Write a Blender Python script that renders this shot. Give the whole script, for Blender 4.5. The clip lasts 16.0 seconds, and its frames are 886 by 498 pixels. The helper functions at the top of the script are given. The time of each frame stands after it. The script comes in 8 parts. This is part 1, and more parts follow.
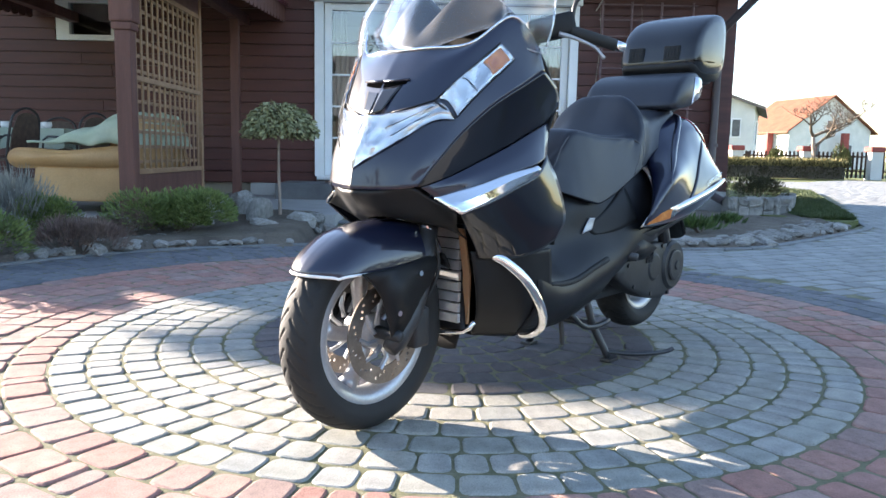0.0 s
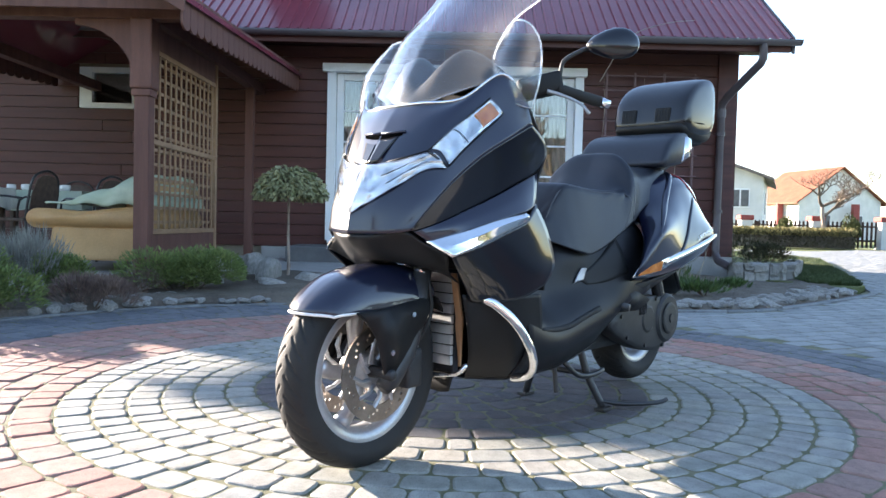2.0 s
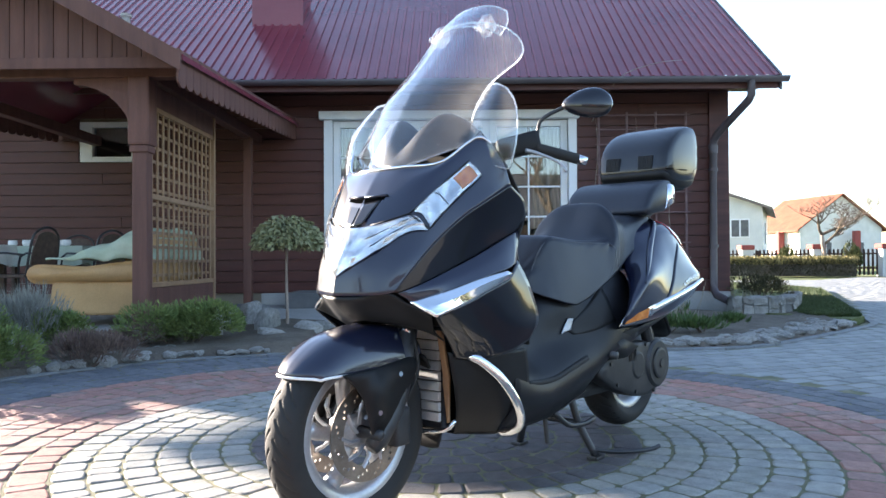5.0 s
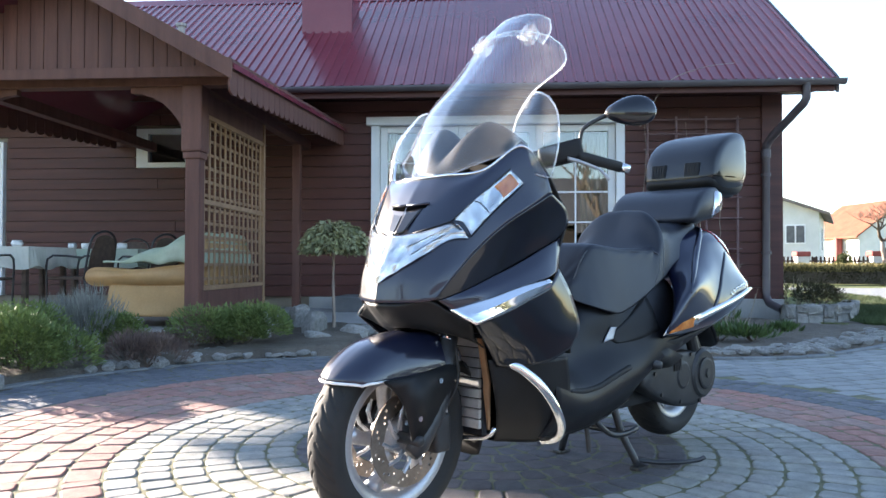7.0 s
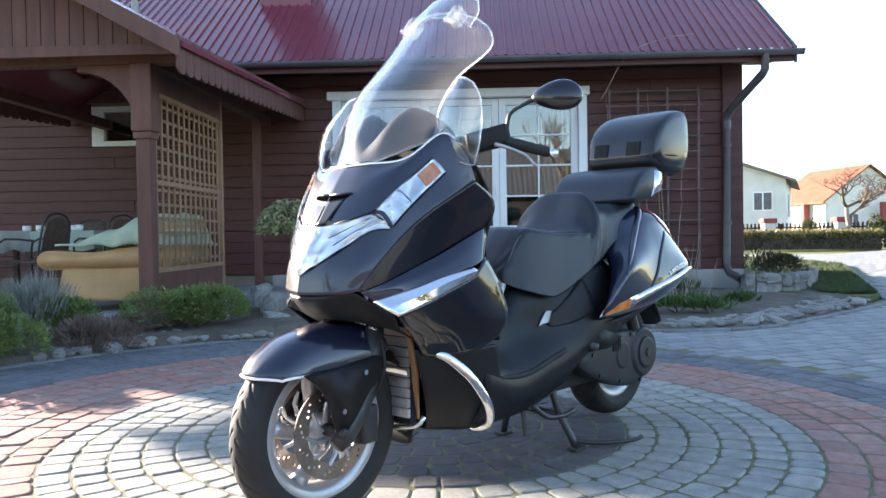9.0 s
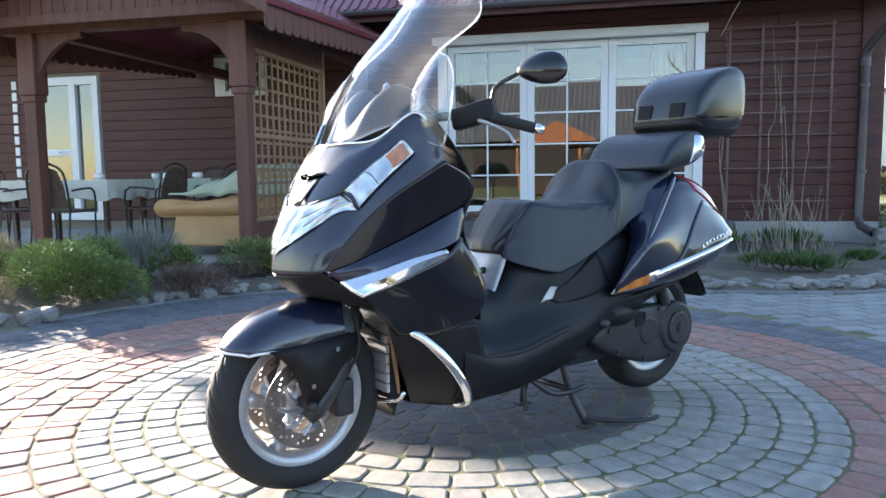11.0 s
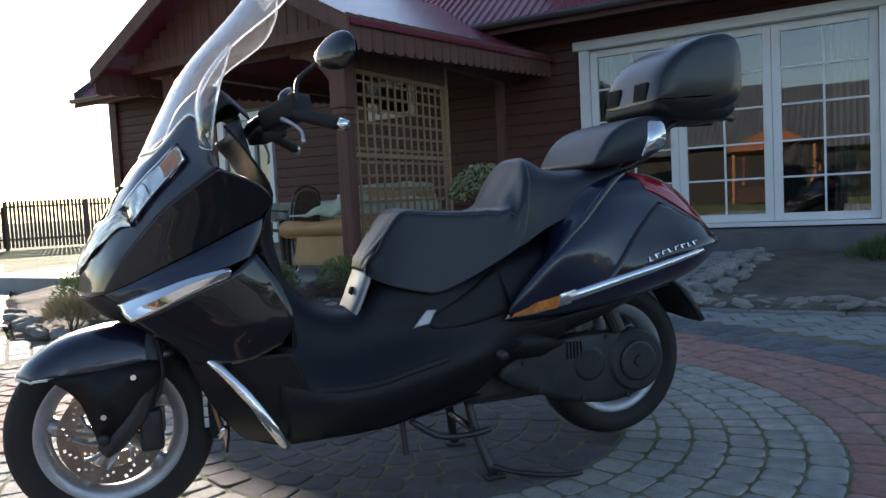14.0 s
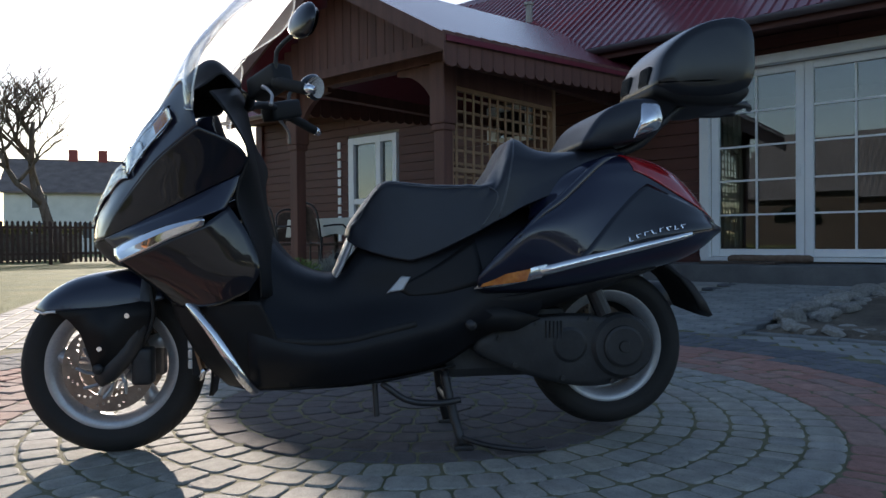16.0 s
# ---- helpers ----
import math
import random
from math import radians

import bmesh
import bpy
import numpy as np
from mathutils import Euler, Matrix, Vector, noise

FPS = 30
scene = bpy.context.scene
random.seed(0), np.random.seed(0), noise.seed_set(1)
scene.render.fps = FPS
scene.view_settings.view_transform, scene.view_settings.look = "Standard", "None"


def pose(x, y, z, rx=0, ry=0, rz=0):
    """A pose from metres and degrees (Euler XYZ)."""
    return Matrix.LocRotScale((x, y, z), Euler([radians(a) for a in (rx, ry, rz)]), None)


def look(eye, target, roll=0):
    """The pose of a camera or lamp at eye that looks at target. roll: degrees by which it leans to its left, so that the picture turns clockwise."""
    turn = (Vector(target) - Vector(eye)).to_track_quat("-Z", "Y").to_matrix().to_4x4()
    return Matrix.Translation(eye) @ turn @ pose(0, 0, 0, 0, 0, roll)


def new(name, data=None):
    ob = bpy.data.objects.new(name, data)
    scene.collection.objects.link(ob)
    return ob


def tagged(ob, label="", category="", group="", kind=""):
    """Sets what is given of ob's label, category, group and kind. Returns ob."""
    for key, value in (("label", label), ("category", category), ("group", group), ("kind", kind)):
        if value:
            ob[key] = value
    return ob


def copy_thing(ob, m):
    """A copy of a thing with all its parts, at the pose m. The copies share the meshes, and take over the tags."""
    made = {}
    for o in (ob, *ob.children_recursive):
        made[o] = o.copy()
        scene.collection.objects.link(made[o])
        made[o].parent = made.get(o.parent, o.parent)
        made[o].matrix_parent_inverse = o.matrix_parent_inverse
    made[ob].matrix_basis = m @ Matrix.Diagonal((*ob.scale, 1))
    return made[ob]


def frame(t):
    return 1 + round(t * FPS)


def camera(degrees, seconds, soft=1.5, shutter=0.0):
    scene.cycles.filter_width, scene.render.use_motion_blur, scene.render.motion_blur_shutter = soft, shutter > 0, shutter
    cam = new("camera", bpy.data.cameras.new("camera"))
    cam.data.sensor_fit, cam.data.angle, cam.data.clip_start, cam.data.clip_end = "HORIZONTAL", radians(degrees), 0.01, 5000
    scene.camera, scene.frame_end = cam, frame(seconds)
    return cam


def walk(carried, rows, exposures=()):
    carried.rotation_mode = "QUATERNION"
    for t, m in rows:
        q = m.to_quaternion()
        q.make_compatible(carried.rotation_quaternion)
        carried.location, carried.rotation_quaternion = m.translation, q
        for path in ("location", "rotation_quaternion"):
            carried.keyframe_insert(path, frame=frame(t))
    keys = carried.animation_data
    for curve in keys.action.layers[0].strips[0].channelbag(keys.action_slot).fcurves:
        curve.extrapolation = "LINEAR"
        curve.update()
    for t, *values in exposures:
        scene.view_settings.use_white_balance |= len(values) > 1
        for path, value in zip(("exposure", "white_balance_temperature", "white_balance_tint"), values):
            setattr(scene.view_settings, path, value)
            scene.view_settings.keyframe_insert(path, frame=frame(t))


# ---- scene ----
cam = camera(61.1, 16.0)
PATH = [
    (0, (0.209, -1.96, 0.735), (0.223, 0.024, 0.481), 1.1),
    (0.5, (0.232, -2.001, 0.659), (0.176, -0.029, 0.332), 2.5),
    (1, (0.255, -2.032, 0.679), (0.235, -0.057, 0.366), 2.3),
    (1.5, (0.253, -2.036, 0.668), (0.242, -0.048, 0.445), 2.4),
    (2, (0.261, -2.055, 0.676), (0.241, -0.057, 0.604), 1.4),
    (2.5, (0.268, -2.061, 0.688), (0.246, -0.061, 0.649), 1.4),
    (3, (0.269, -2.07, 0.7), (0.243, -0.071, 0.683), 1.7),
    (3.5, (0.279, -2.071, 0.711), (0.245, -0.071, 0.691), 0.5),
    (4, (0.298, -2.086, 0.721), (0.275, -0.086, 0.719), -0.3),
    (6.5, (0.324, -2.114, 0.749), (0.224, -0.117, 0.788), -0.3),
    (7, (0.332, -2.12, 0.748), (0.179, -0.127, 0.788), 0.1),
    (7.5, (0.336, -2.093, 0.735), (0.249, -0.095, 0.763), -0.3),
    (8, (0.361, -2.088, 0.731), (0.333, -0.088, 0.764), -0.1),
    (10.5, (0.786, -2.064, 0.922), (0.455, -0.1, 0.739), -1.3),
    (11, (0.937, -2.006, 0.911), (0.485, -0.067, 0.716), -0.7),
    (11.5, (1.136, -1.969, 0.901), (0.502, -0.081, 0.716), -1.7),
    (12, (1.292, -1.895, 0.894), (0.557, -0.042, 0.733), -0.9),
    (12.5, (1.408, -1.754, 0.886), (0.551, 0.051, 0.787), -0.2),
    (13, (1.557, -1.641, 0.841), (0.58, 0.102, 0.749), -0.8),
    (13.5, (1.692, -1.513, 0.841), (0.715, 0.225, 0.683), -2.9),
    (14, (1.856, -1.285, 0.842), (0.846, 0.436, 0.713), -3.0),
    (14.5, (2.06, -1.161, 0.832), (0.708, 0.309, 0.721), -3.1),
    (15, (2.155, -1.046, 0.74), (0.796, 0.417, 0.621), -1.8),
    (15.5, (2.235, -1.036, 0.633), (0.952, 0.498, 0.601), 0.4),
    (16, (2.305, -1.063, 0.637), (0.982, 0.437, 0.613), -0.5),
]
walk(cam, [(t, look(eye, target, roll)) for t, eye, target, roll in PATH],
     [(0, 2.75, 6500, 15), (8, 2.75, 6500, 15), (11.5, 2.75, 6500, 15), (13, 2.35, 6500, 15), (14, 1.6, 6500, 15), (15, 1.15, 6500, 15), (16, 1.15, 6500, 15)])

# ---- world and sun ----
SUN_AZ = math.atan2(0.545, -0.84)
SUN_EL = radians(14.0)
SUN_DIR = Vector((math.cos(SUN_AZ) * math.cos(SUN_EL), math.sin(SUN_AZ) * math.cos(SUN_EL), math.sin(SUN_EL)))
world = bpy.data.worlds.new("sky")
scene.world = world
world.use_nodes = True
wn = world.node_tree.nodes
wn.clear()
sky = wn.new("ShaderNodeTexSky")
sky.sky_type = "NISHITA"
sky.sun_disc = False
sky.sun_elevation = SUN_EL
sky.sun_rotation = math.atan2(SUN_DIR.x, SUN_DIR.y)
sky.air_density, sky.dust_density, sky.ozone_density = 1.0, 0.35, 1.2
sky.altitude = 300.0
bgn = wn.new("ShaderNodeBackground")
bgn.inputs["Strength"].default_value = 0.10
won = wn.new("ShaderNodeOutputWorld")
world.node_tree.links.new(sky.outputs[0], bgn.inputs[0])
world.node_tree.links.new(bgn.outputs[0], won.inputs[0])
sun_data = bpy.data.lights.new("sun", "SUN")
sun_data.energy = 5.0
sun_data.angle = radians(0.53)
sun_data.color = (1.0, 0.885, 0.735)
sun = new("sun", sun_data)
sun.rotation_euler = SUN_DIR.to_track_quat("Z", "Y").to_euler()


# ---- materials ----
def mat_base(name):
    m = bpy.data.materials.new(name)
    m.use_nodes = True
    nt = m.node_tree
    return m, nt, nt.nodes["Principled BSDF"]


def tex_coords(nt, scale=1.0, stretch=(1, 1, 1), coords="Object"):
    tc = nt.nodes.new("ShaderNodeTexCoord")
    mp = nt.nodes.new("ShaderNodeMapping")
    mp.inputs["Scale"].default_value = [scale * s for s in stretch]
    nt.links.new(tc.outputs[coords], mp.inputs[0])
    return mp.outputs[0]


def noise_tex(nt, vec, scale, detail=5, rough=0.55):
    n = nt.nodes.new("ShaderNodeTexNoise")
    n.inputs["Scale"].default_value = scale
    n.inputs["Detail"].default_value = detail
    n.inputs["Roughness"].default_value = rough
    nt.links.new(vec, n.inputs["Vector"])
    return n.outputs["Fac"]


def ramp(nt, fac, stops):
    r = nt.nodes.new("ShaderNodeValToRGB")
    while len(r.color_ramp.elements) < len(stops):
        r.color_ramp.elements.new(0.5)
    for e, (p, c) in zip(r.color_ramp.elements, stops):
        e.position = p
        e.color = (*c, 1) if len(c) == 3 else c
    nt.links.new(fac, r.inputs[0])
    return r.outputs[0]


def mixc(nt, fac, a, b, mode="MIX"):
    m = nt.nodes.new("ShaderNodeMix")
    m.data_type = "RGBA"
    m.blend_type = mode
    for sock, v in ((m.inputs[0], fac), (m.inputs[6], a), (m.inputs[7], b)):
        if isinstance(v, (int, float)):
            sock.default_value = v
        elif isinstance(v, tuple):
            sock.default_value = (*v, 1)
        else:
            nt.links.new(v, sock)
    return m.outputs[2]


def grey(v):
    return (v, v, v)


def surface(name, dark, light, scale=8.0, rough=(0.6, 0.8), fine=90.0, fine_amt=0.25, bump=0.2, bump_dist=0.004, metal=0.0,
            stretch=(1, 1, 1), per_object=0.0, per_island=0.0, coat=0.0, coords="Object", spec=0.5):
    """A two-scale mottled surface: broad tone between dark and light, fine grain on top, bump from both."""
    m, nt, b = mat_base(name)
    v = tex_coords(nt, 1.0, stretch, coords)
    broad = noise_tex(nt, v, scale, 4)
    grain = noise_tex(nt, v, fine, 6, 0.65)
    col = ramp(nt, broad, [(0.3, dark), (0.7, light)])
    g = ramp(nt, grain, [(0.25, grey(1 - fine_amt)), (0.75, grey(1 + 0.0))])
    col = mixc(nt, 1.0, col, g, "MULTIPLY")
    for amount, kind in ((per_object, "ShaderNodeObjectInfo"), (per_island, "ShaderNodeNewGeometry")):
        if amount:
            n = nt.nodes.new(kind)
            out = n.outputs["Random"] if kind == "ShaderNodeObjectInfo" else n.outputs["Random Per Island"]
            tone = ramp(nt, out, [(0.0, grey(1 - amount)), (1.0, grey(1.0))])
            col = mixc(nt, 1.0, col, tone, "MULTIPLY")
    nt.links.new(col, b.inputs["Base Color"])
    rr = nt.nodes.new("ShaderNodeMapRange")
    rr.inputs[3].default_value, rr.inputs[4].default_value = rough
    nt.links.new(grain, rr.inputs[0])
    nt.links.new(rr.outputs[0], b.inputs["Roughness"])
    b.inputs["Metallic"].default_value = metal
    b.inputs["Coat Weight"].default_value = coat
    b.inputs["Coat Roughness"].default_value = 0.03
    b.inputs["Specular IOR Level"].default_value = spec
    if bump:
        bp = nt.nodes.new("ShaderNodeBump")
        bp.inputs["Strength"].default_value = bump
        bp.inputs["Distance"].default_value = bump_dist
        mx = nt.nodes.new("ShaderNodeMath")
        mx.operation = "ADD"
        nt.links.new(broad, mx.inputs[0])
        nt.links.new(grain, mx.inputs[1])
        nt.links.new(mx.outputs[0], bp.inputs["Height"])
        nt.links.new(bp.outputs[0], b.inputs["Normal"])
    return m


def window_glass(name, clear=(0.9, 0.93, 0.92), base=0.06, power=4.0, dust=0.0):
    """A clear pane: see-through, with gloss that grows at grazing angles, and some dust that catches the light."""
    m, nt, b = mat_base(name)
    nt.nodes.remove(b)
    out = nt.nodes["Material Output"]
    tr = nt.nodes.new("ShaderNodeBsdfTransparent")
    tr.inputs[0].default_value = (*clear, 1)
    gl = nt.nodes.new("ShaderNodeBsdfGlossy")
    gl.inputs["Roughness"].default_value = 0.01
    lw = nt.nodes.new("ShaderNodeLayerWeight")
    lw.inputs[0].default_value = 0.5
    pw = nt.nodes.new("ShaderNodeMath")
    pw.operation = "POWER"
    nt.links.new(lw.outputs["Facing"], pw.inputs[0])
    pw.inputs[1].default_value = power
    mr = nt.nodes.new("ShaderNodeMapRange")
    mr.inputs[3].default_value, mr.inputs[4].default_value = base, 0.95
    nt.links.new(pw.outputs[0], mr.inputs[0])
    mx = nt.nodes.new("ShaderNodeMixShader")
    nt.links.new(mr.outputs[0], mx.inputs[0])
    last = tr.outputs[0]
    if dust:
        tl = nt.nodes.new("ShaderNodeBsdfTranslucent")
        tl.inputs[0].default_value = (0.9, 0.92, 0.95, 1)
        v = tex_coords(nt)
        n = noise_tex(nt, v, 7, 6, 0.7)
        dr = nt.nodes.new("ShaderNodeMapRange")
        dr.inputs[1].default_value, dr.inputs[2].default_value = 0.3, 0.75
        dr.inputs[3].default_value, dr.inputs[4].default_value = dust * 0.4, dust * 1.6
        nt.links.new(n, dr.inputs[0])
        m2 = nt.nodes.new("ShaderNodeMixShader")
        nt.links.new(dr.outputs[0], m2.inputs[0])
        nt.links.new(last, m2.inputs[1])
        nt.links.new(tl.outputs[0], m2.inputs[2])
        last = m2.outputs[0]
    nt.links.new(last, mx.inputs[1])
    nt.links.new(gl.outputs[0], mx.inputs[2])
    nt.links.new(mx.outputs[0], out.inputs[0])
    return m


M = {}


def cobble(name, palette, stain=0.35):
    """Worn concrete cobble: each stone takes its own tone of the palette, with speckle, stains and pitting."""
    m, nt, b = mat_base(name)
    v = tex_coords(nt)
    oi = nt.nodes.new("ShaderNodeObjectInfo")
    ge = nt.nodes.new("ShaderNodeNewGeometry")
    ad = nt.nodes.new("ShaderNodeMath")
    ad.operation = "ADD"
    nt.links.new(oi.outputs["Random"], ad.inputs[0])
    nt.links.new(ge.outputs["Random Per Island"], ad.inputs[1])
    fr = nt.nodes.new("ShaderNodeMath")
    fr.operation = "FRACT"
    nt.links.new(ad.outputs[0], fr.inputs[0])
    n = len(palette)
    base = ramp(nt, fr.outputs[0], [(k / (n - 1), c) for k, c in enumerate(palette)])
    broad = noise_tex(nt, v, 16, 5, 0.6)
    speck = noise_tex(nt, v, 240, 4, 0.75)
    pits = noise_tex(nt, v, 75, 6, 0.7)
    col = mixc(nt, 1.0, base, ramp(nt, broad, [(0.28, grey(1 - stain)), (0.62, grey(1.0)), (0.8, grey(1.12))]), "MULTIPLY")
    col = mixc(nt, 1.0, col, ramp(nt, speck, [(0.30, grey(0.62)), (0.50, grey(0.97)), (0.72, grey(1.22))]), "MULTIPLY")
    col = mixc(nt, 1.0, col, ramp(nt, pits, [(0.30, grey(0.72)), (0.45, grey(1.0))]), "MULTIPLY")
    nt.links.new(col, b.inputs["Base Color"])
    b.inputs["Roughness"].default_value = 0.86
    b.inputs["Specular IOR Level"].default_value = 0.35
    mx = nt.nodes.new("ShaderNodeMath")
    mx.operation = "ADD"
    nt.links.new(speck, mx.inputs[0])
    nt.links.new(pits, mx.inputs[1])
    bp = nt.nodes.new("ShaderNodeBump")
    bp.inputs["Strength"].default_value = 0.45
    bp.inputs["Distance"].default_value = 0.004
    nt.links.new(mx.outputs[0], bp.inputs["Height"])
    nt.links.new(bp.outputs[0], b.inputs["Normal"])
    return m


M["stone_grey"] = cobble("paver_grey", [(0.30, 0.305, 0.275), (0.35, 0.345, 0.305), (0.385, 0.375, 0.335), (0.325, 0.315, 0.29), (0.365, 0.365, 0.34), (0.27, 0.28, 0.265)])
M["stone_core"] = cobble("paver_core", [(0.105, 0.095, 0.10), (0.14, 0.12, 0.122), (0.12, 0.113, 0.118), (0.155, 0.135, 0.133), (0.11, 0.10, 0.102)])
M["stone_red"] = cobble("paver_red", [(0.40, 0.215, 0.175), (0.35, 0.195, 0.165), (0.32, 0.23, 0.20), (0.43, 0.25, 0.205), (0.37, 0.185, 0.15), (0.38, 0.265, 0.23)])
M["stone_dark"] = cobble("paver_dark", [(0.13, 0.138, 0.155), (0.18, 0.187, 0.20), (0.155, 0.16, 0.175), (0.115, 0.122, 0.138), (0.17, 0.175, 0.185)])
M["paver_drive"] = surface("paver_drive", (0.26, 0.275, 0.275), (0.36, 0.365, 0.355), 6, (0.7, 0.9), 140, 0.35, 0.3, 0.003, per_island=0.25)
M["kerb"] = surface("kerb_concrete", (0.17, 0.18, 0.19), (0.26, 0.27, 0.27), 9, (0.7, 0.9), 120, 0.3, 0.3, 0.003, per_object=0.2)
M["joint"] = surface("joint_sand_moss", (0.11, 0.12, 0.05), (0.26, 0.24, 0.15), 9, (0.9, 1.0), 120, 0.5, 0.6, 0.01)
M["soil"] = surface("soil", (0.12, 0.098, 0.075), (0.25, 0.21, 0.165), 3, (0.9, 1.0), 60, 0.5, 0.9, 0.03)
M["lawn"] = surface("lawn", (0.085, 0.125, 0.026), (0.21, 0.22, 0.06), 1.2, (0.9, 1.0), 45, 0.5, 0.9, 0.03)
M["concrete"] = surface("concrete", (0.30, 0.30, 0.29), (0.42, 0.41, 0.39), 2.5, (0.75, 0.9), 80, 0.3, 0.3, 0.004)
M["step_dark"] = surface("step_dark_stone", (0.10, 0.10, 0.105), (0.17, 0.17, 0.17), 4, (0.7, 0.9), 80, 0.3, 0.4, 0.005)
M["rock"] = surface("garden_rock", (0.33, 0.32, 0.295), (0.62, 0.60, 0.555), 6, (0.75, 0.95), 60, 0.4, 0.7, 0.02, per_object=0.35, per_island=0.35)
M["cladding"] = surface("mahogany_cladding", (0.075, 0.020, 0.016), (0.135, 0.040, 0.030), 3, (0.5, 0.7), 50, 0.35, 0.3, 0.003, stretch=(0.25, 1, 5), per_island=0.3)
M["porch_wood"] = surface("porch_wood", (0.12, 0.045, 0.034), (0.20, 0.085, 0.062), 3, (0.55, 0.75), 60, 0.35, 0.3, 0.003, stretch=(4, 4, 0.4), per_island=0.25, per_object=0.15)
M["lattice_wood"] = surface("lattice_wood", (0.27, 0.155, 0.085), (0.38, 0.235, 0.135), 6, (0.55, 0.75), 60, 0.3, 0.2, 0.002, per_object=0.2)
M["barn_wood"] = surface("barn_wood_dark", (0.02, 0.016, 0.013), (0.045, 0.036, 0.03), 2, (0.8, 0.95), 40, 0.4, 0.3, 0.003)
M["roof"] = surface("roof_sheet", (0.15, 0.026, 0.042), (0.21, 0.046, 0.062), 0.8, (0.15, 0.26), 30, 0.12, 0.06, 0.002)
M["gutter"] = surface("gutter_brown", (0.065, 0.050, 0.056), (0.10, 0.082, 0.088), 3, (0.4, 0.55), 40, 0.15, 0.05, 0.001)
M["white_frame"] = surface("white_frame", (0.74, 0.75, 0.75), (0.82, 0.82, 0.81), 3, (0.35, 0.5), 60, 0.06, 0.03, 0.001)
M["window_glass"] = window_glass("window_glass", (0.62, 0.66, 0.66), 0.15, 3.0)
M["curtain"] = surface("curtain_cloth", (0.45, 0.40, 0.27), (0.60, 0.54, 0.38), 3, (0.85, 0.95), 80, 0.2, 0.1, 0.003)
M["room_wall"] = surface("room_wall", (0.20, 0.17, 0.13), (0.26, 0.22, 0.17), 2, (0.8, 0.9), 40, 0.15, 0.05, 0.003)
M["plaster_white"] = surface("plaster_white", (0.62, 0.62, 0.58), (0.74, 0.73, 0.69), 1.5, (0.8, 0.95), 40, 0.15, 0.1, 0.005)
M["tile_orange"] = surface("roof_tile_orange", (0.20, 0.058, 0.024), (0.30, 0.098, 0.045), 1.5, (0.7, 0.9), 12, 0.4, 0.5, 0.02)
M["tile_brown"] = surface("roof_tile_brown", (0.16, 0.13, 0.12), (0.26, 0.21, 0.19), 1.5, (0.7, 0.9), 12, 0.4, 0.5, 0.02)
M["brick_pier"] = surface("brick_pier", (0.24, 0.045, 0.04), (0.36, 0.09, 0.075), 10, (0.7, 0.9), 60, 0.3, 0.4, 0.004)
M["fence_wood"] = surface("fence_wood", (0.05, 0.026, 0.018), (0.10, 0.05, 0.035), 3, (0.7, 0.9), 40, 0.4, 0.3, 0.003, per_island=0.3)
M["bark"] = surface("bark", (0.10, 0.075, 0.055), (0.22, 0.17, 0.13), 8, (0.85, 0.95), 50, 0.5, 0.8, 0.01, stretch=(1, 1, 0.3))
M["bark_pale"] = surface("bark_pale", (0.26, 0.20, 0.16), (0.42, 0.34, 0.28), 8, (0.85, 0.95), 50, 0.4, 0.5, 0.01, stretch=(1, 1, 0.3))
M["hedge"] = surface("hedge_leaf", (0.035, 0.040, 0.014), (0.11, 0.10, 0.035), 2.5, (0.7, 0.9), 30, 0.4, 0.3, 0.01, per_island=0.6)
M["roll_cloth"] = surface("roll_cloth", (0.13, 0.085, 0.06), (0.22, 0.15, 0.11), 14, (0.85, 1.0), 120, 0.3, 0.4, 0.004)
M["cane"] = surface("dry_cane", (0.27, 0.225, 0.17), (0.42, 0.37, 0.29), 9, (0.7, 0.9), 60, 0.3, 0.1, 0.001)
M["conifer_gold"] = surface("conifer_leaf", (0.075, 0.095, 0.022), (0.17, 0.18, 0.05), 2.5, (0.7, 0.9), 30, 0.3, 0.0, per_island=0.5)
M["grass_blade"] = surface("grass_blade", (0.045, 0.085, 0.020), (0.11, 0.15, 0.045), 2.0, (0.6, 0.8), 30, 0.3, 0.0, per_island=0.5)
# lighter leaf colour that stands for sunlight on the hedge tops
M["hedge_lit_top"] = surface("hedge_sunlit_tone", (0.26, 0.21, 0.07), (0.40, 0.33, 0.13), 2.5, (0.7, 0.9), 30, 0.3, 0.0, per_island=0.5)
M["far_wood"] = surface("far_foliage", (0.025, 0.032, 0.016), (0.07, 0.065, 0.035), 0.4, (0.8, 0.95), 6, 0.4, 0.0, per_island=0.5)
M["juniper"] = surface("juniper_needle", (0.13, 0.20, 0.045), (0.28, 0.35, 0.10), 5, (0.6, 0.8), 40, 0.3, 0.0, per_island=0.5)
M["lavender"] = surface("lavender_stem", (0.22, 0.225, 0.20), (0.38, 0.38, 0.34), 5, (0.8, 0.95), 40, 0.3, 0.0, per_island=0.4)
M["heather"] = surface("heather_twig", (0.16, 0.10, 0.085), (0.34, 0.24, 0.19), 5, (0.8, 0.95), 40, 0.3, 0.0, per_island=0.5)
M["dry_grass"] = surface("dry_grass", (0.36, 0.29, 0.16), (0.55, 0.46, 0.27), 5, (0.8, 0.95), 40, 0.3, 0.0, per_island=0.4)
M["iris_leaf"] = surface("bed_leaf", (0.05, 0.10, 0.02), (0.12, 0.20, 0.05), 5, (0.5, 0.7), 40, 0.3, 0.0, per_island=0.5)
M["topiary"] = surface("topiary_leaf", (0.24, 0.25, 0.10), (0.48, 0.47, 0.25), 9, (0.5, 0.7), 40, 0.3, 0.0, per_island=0.55)
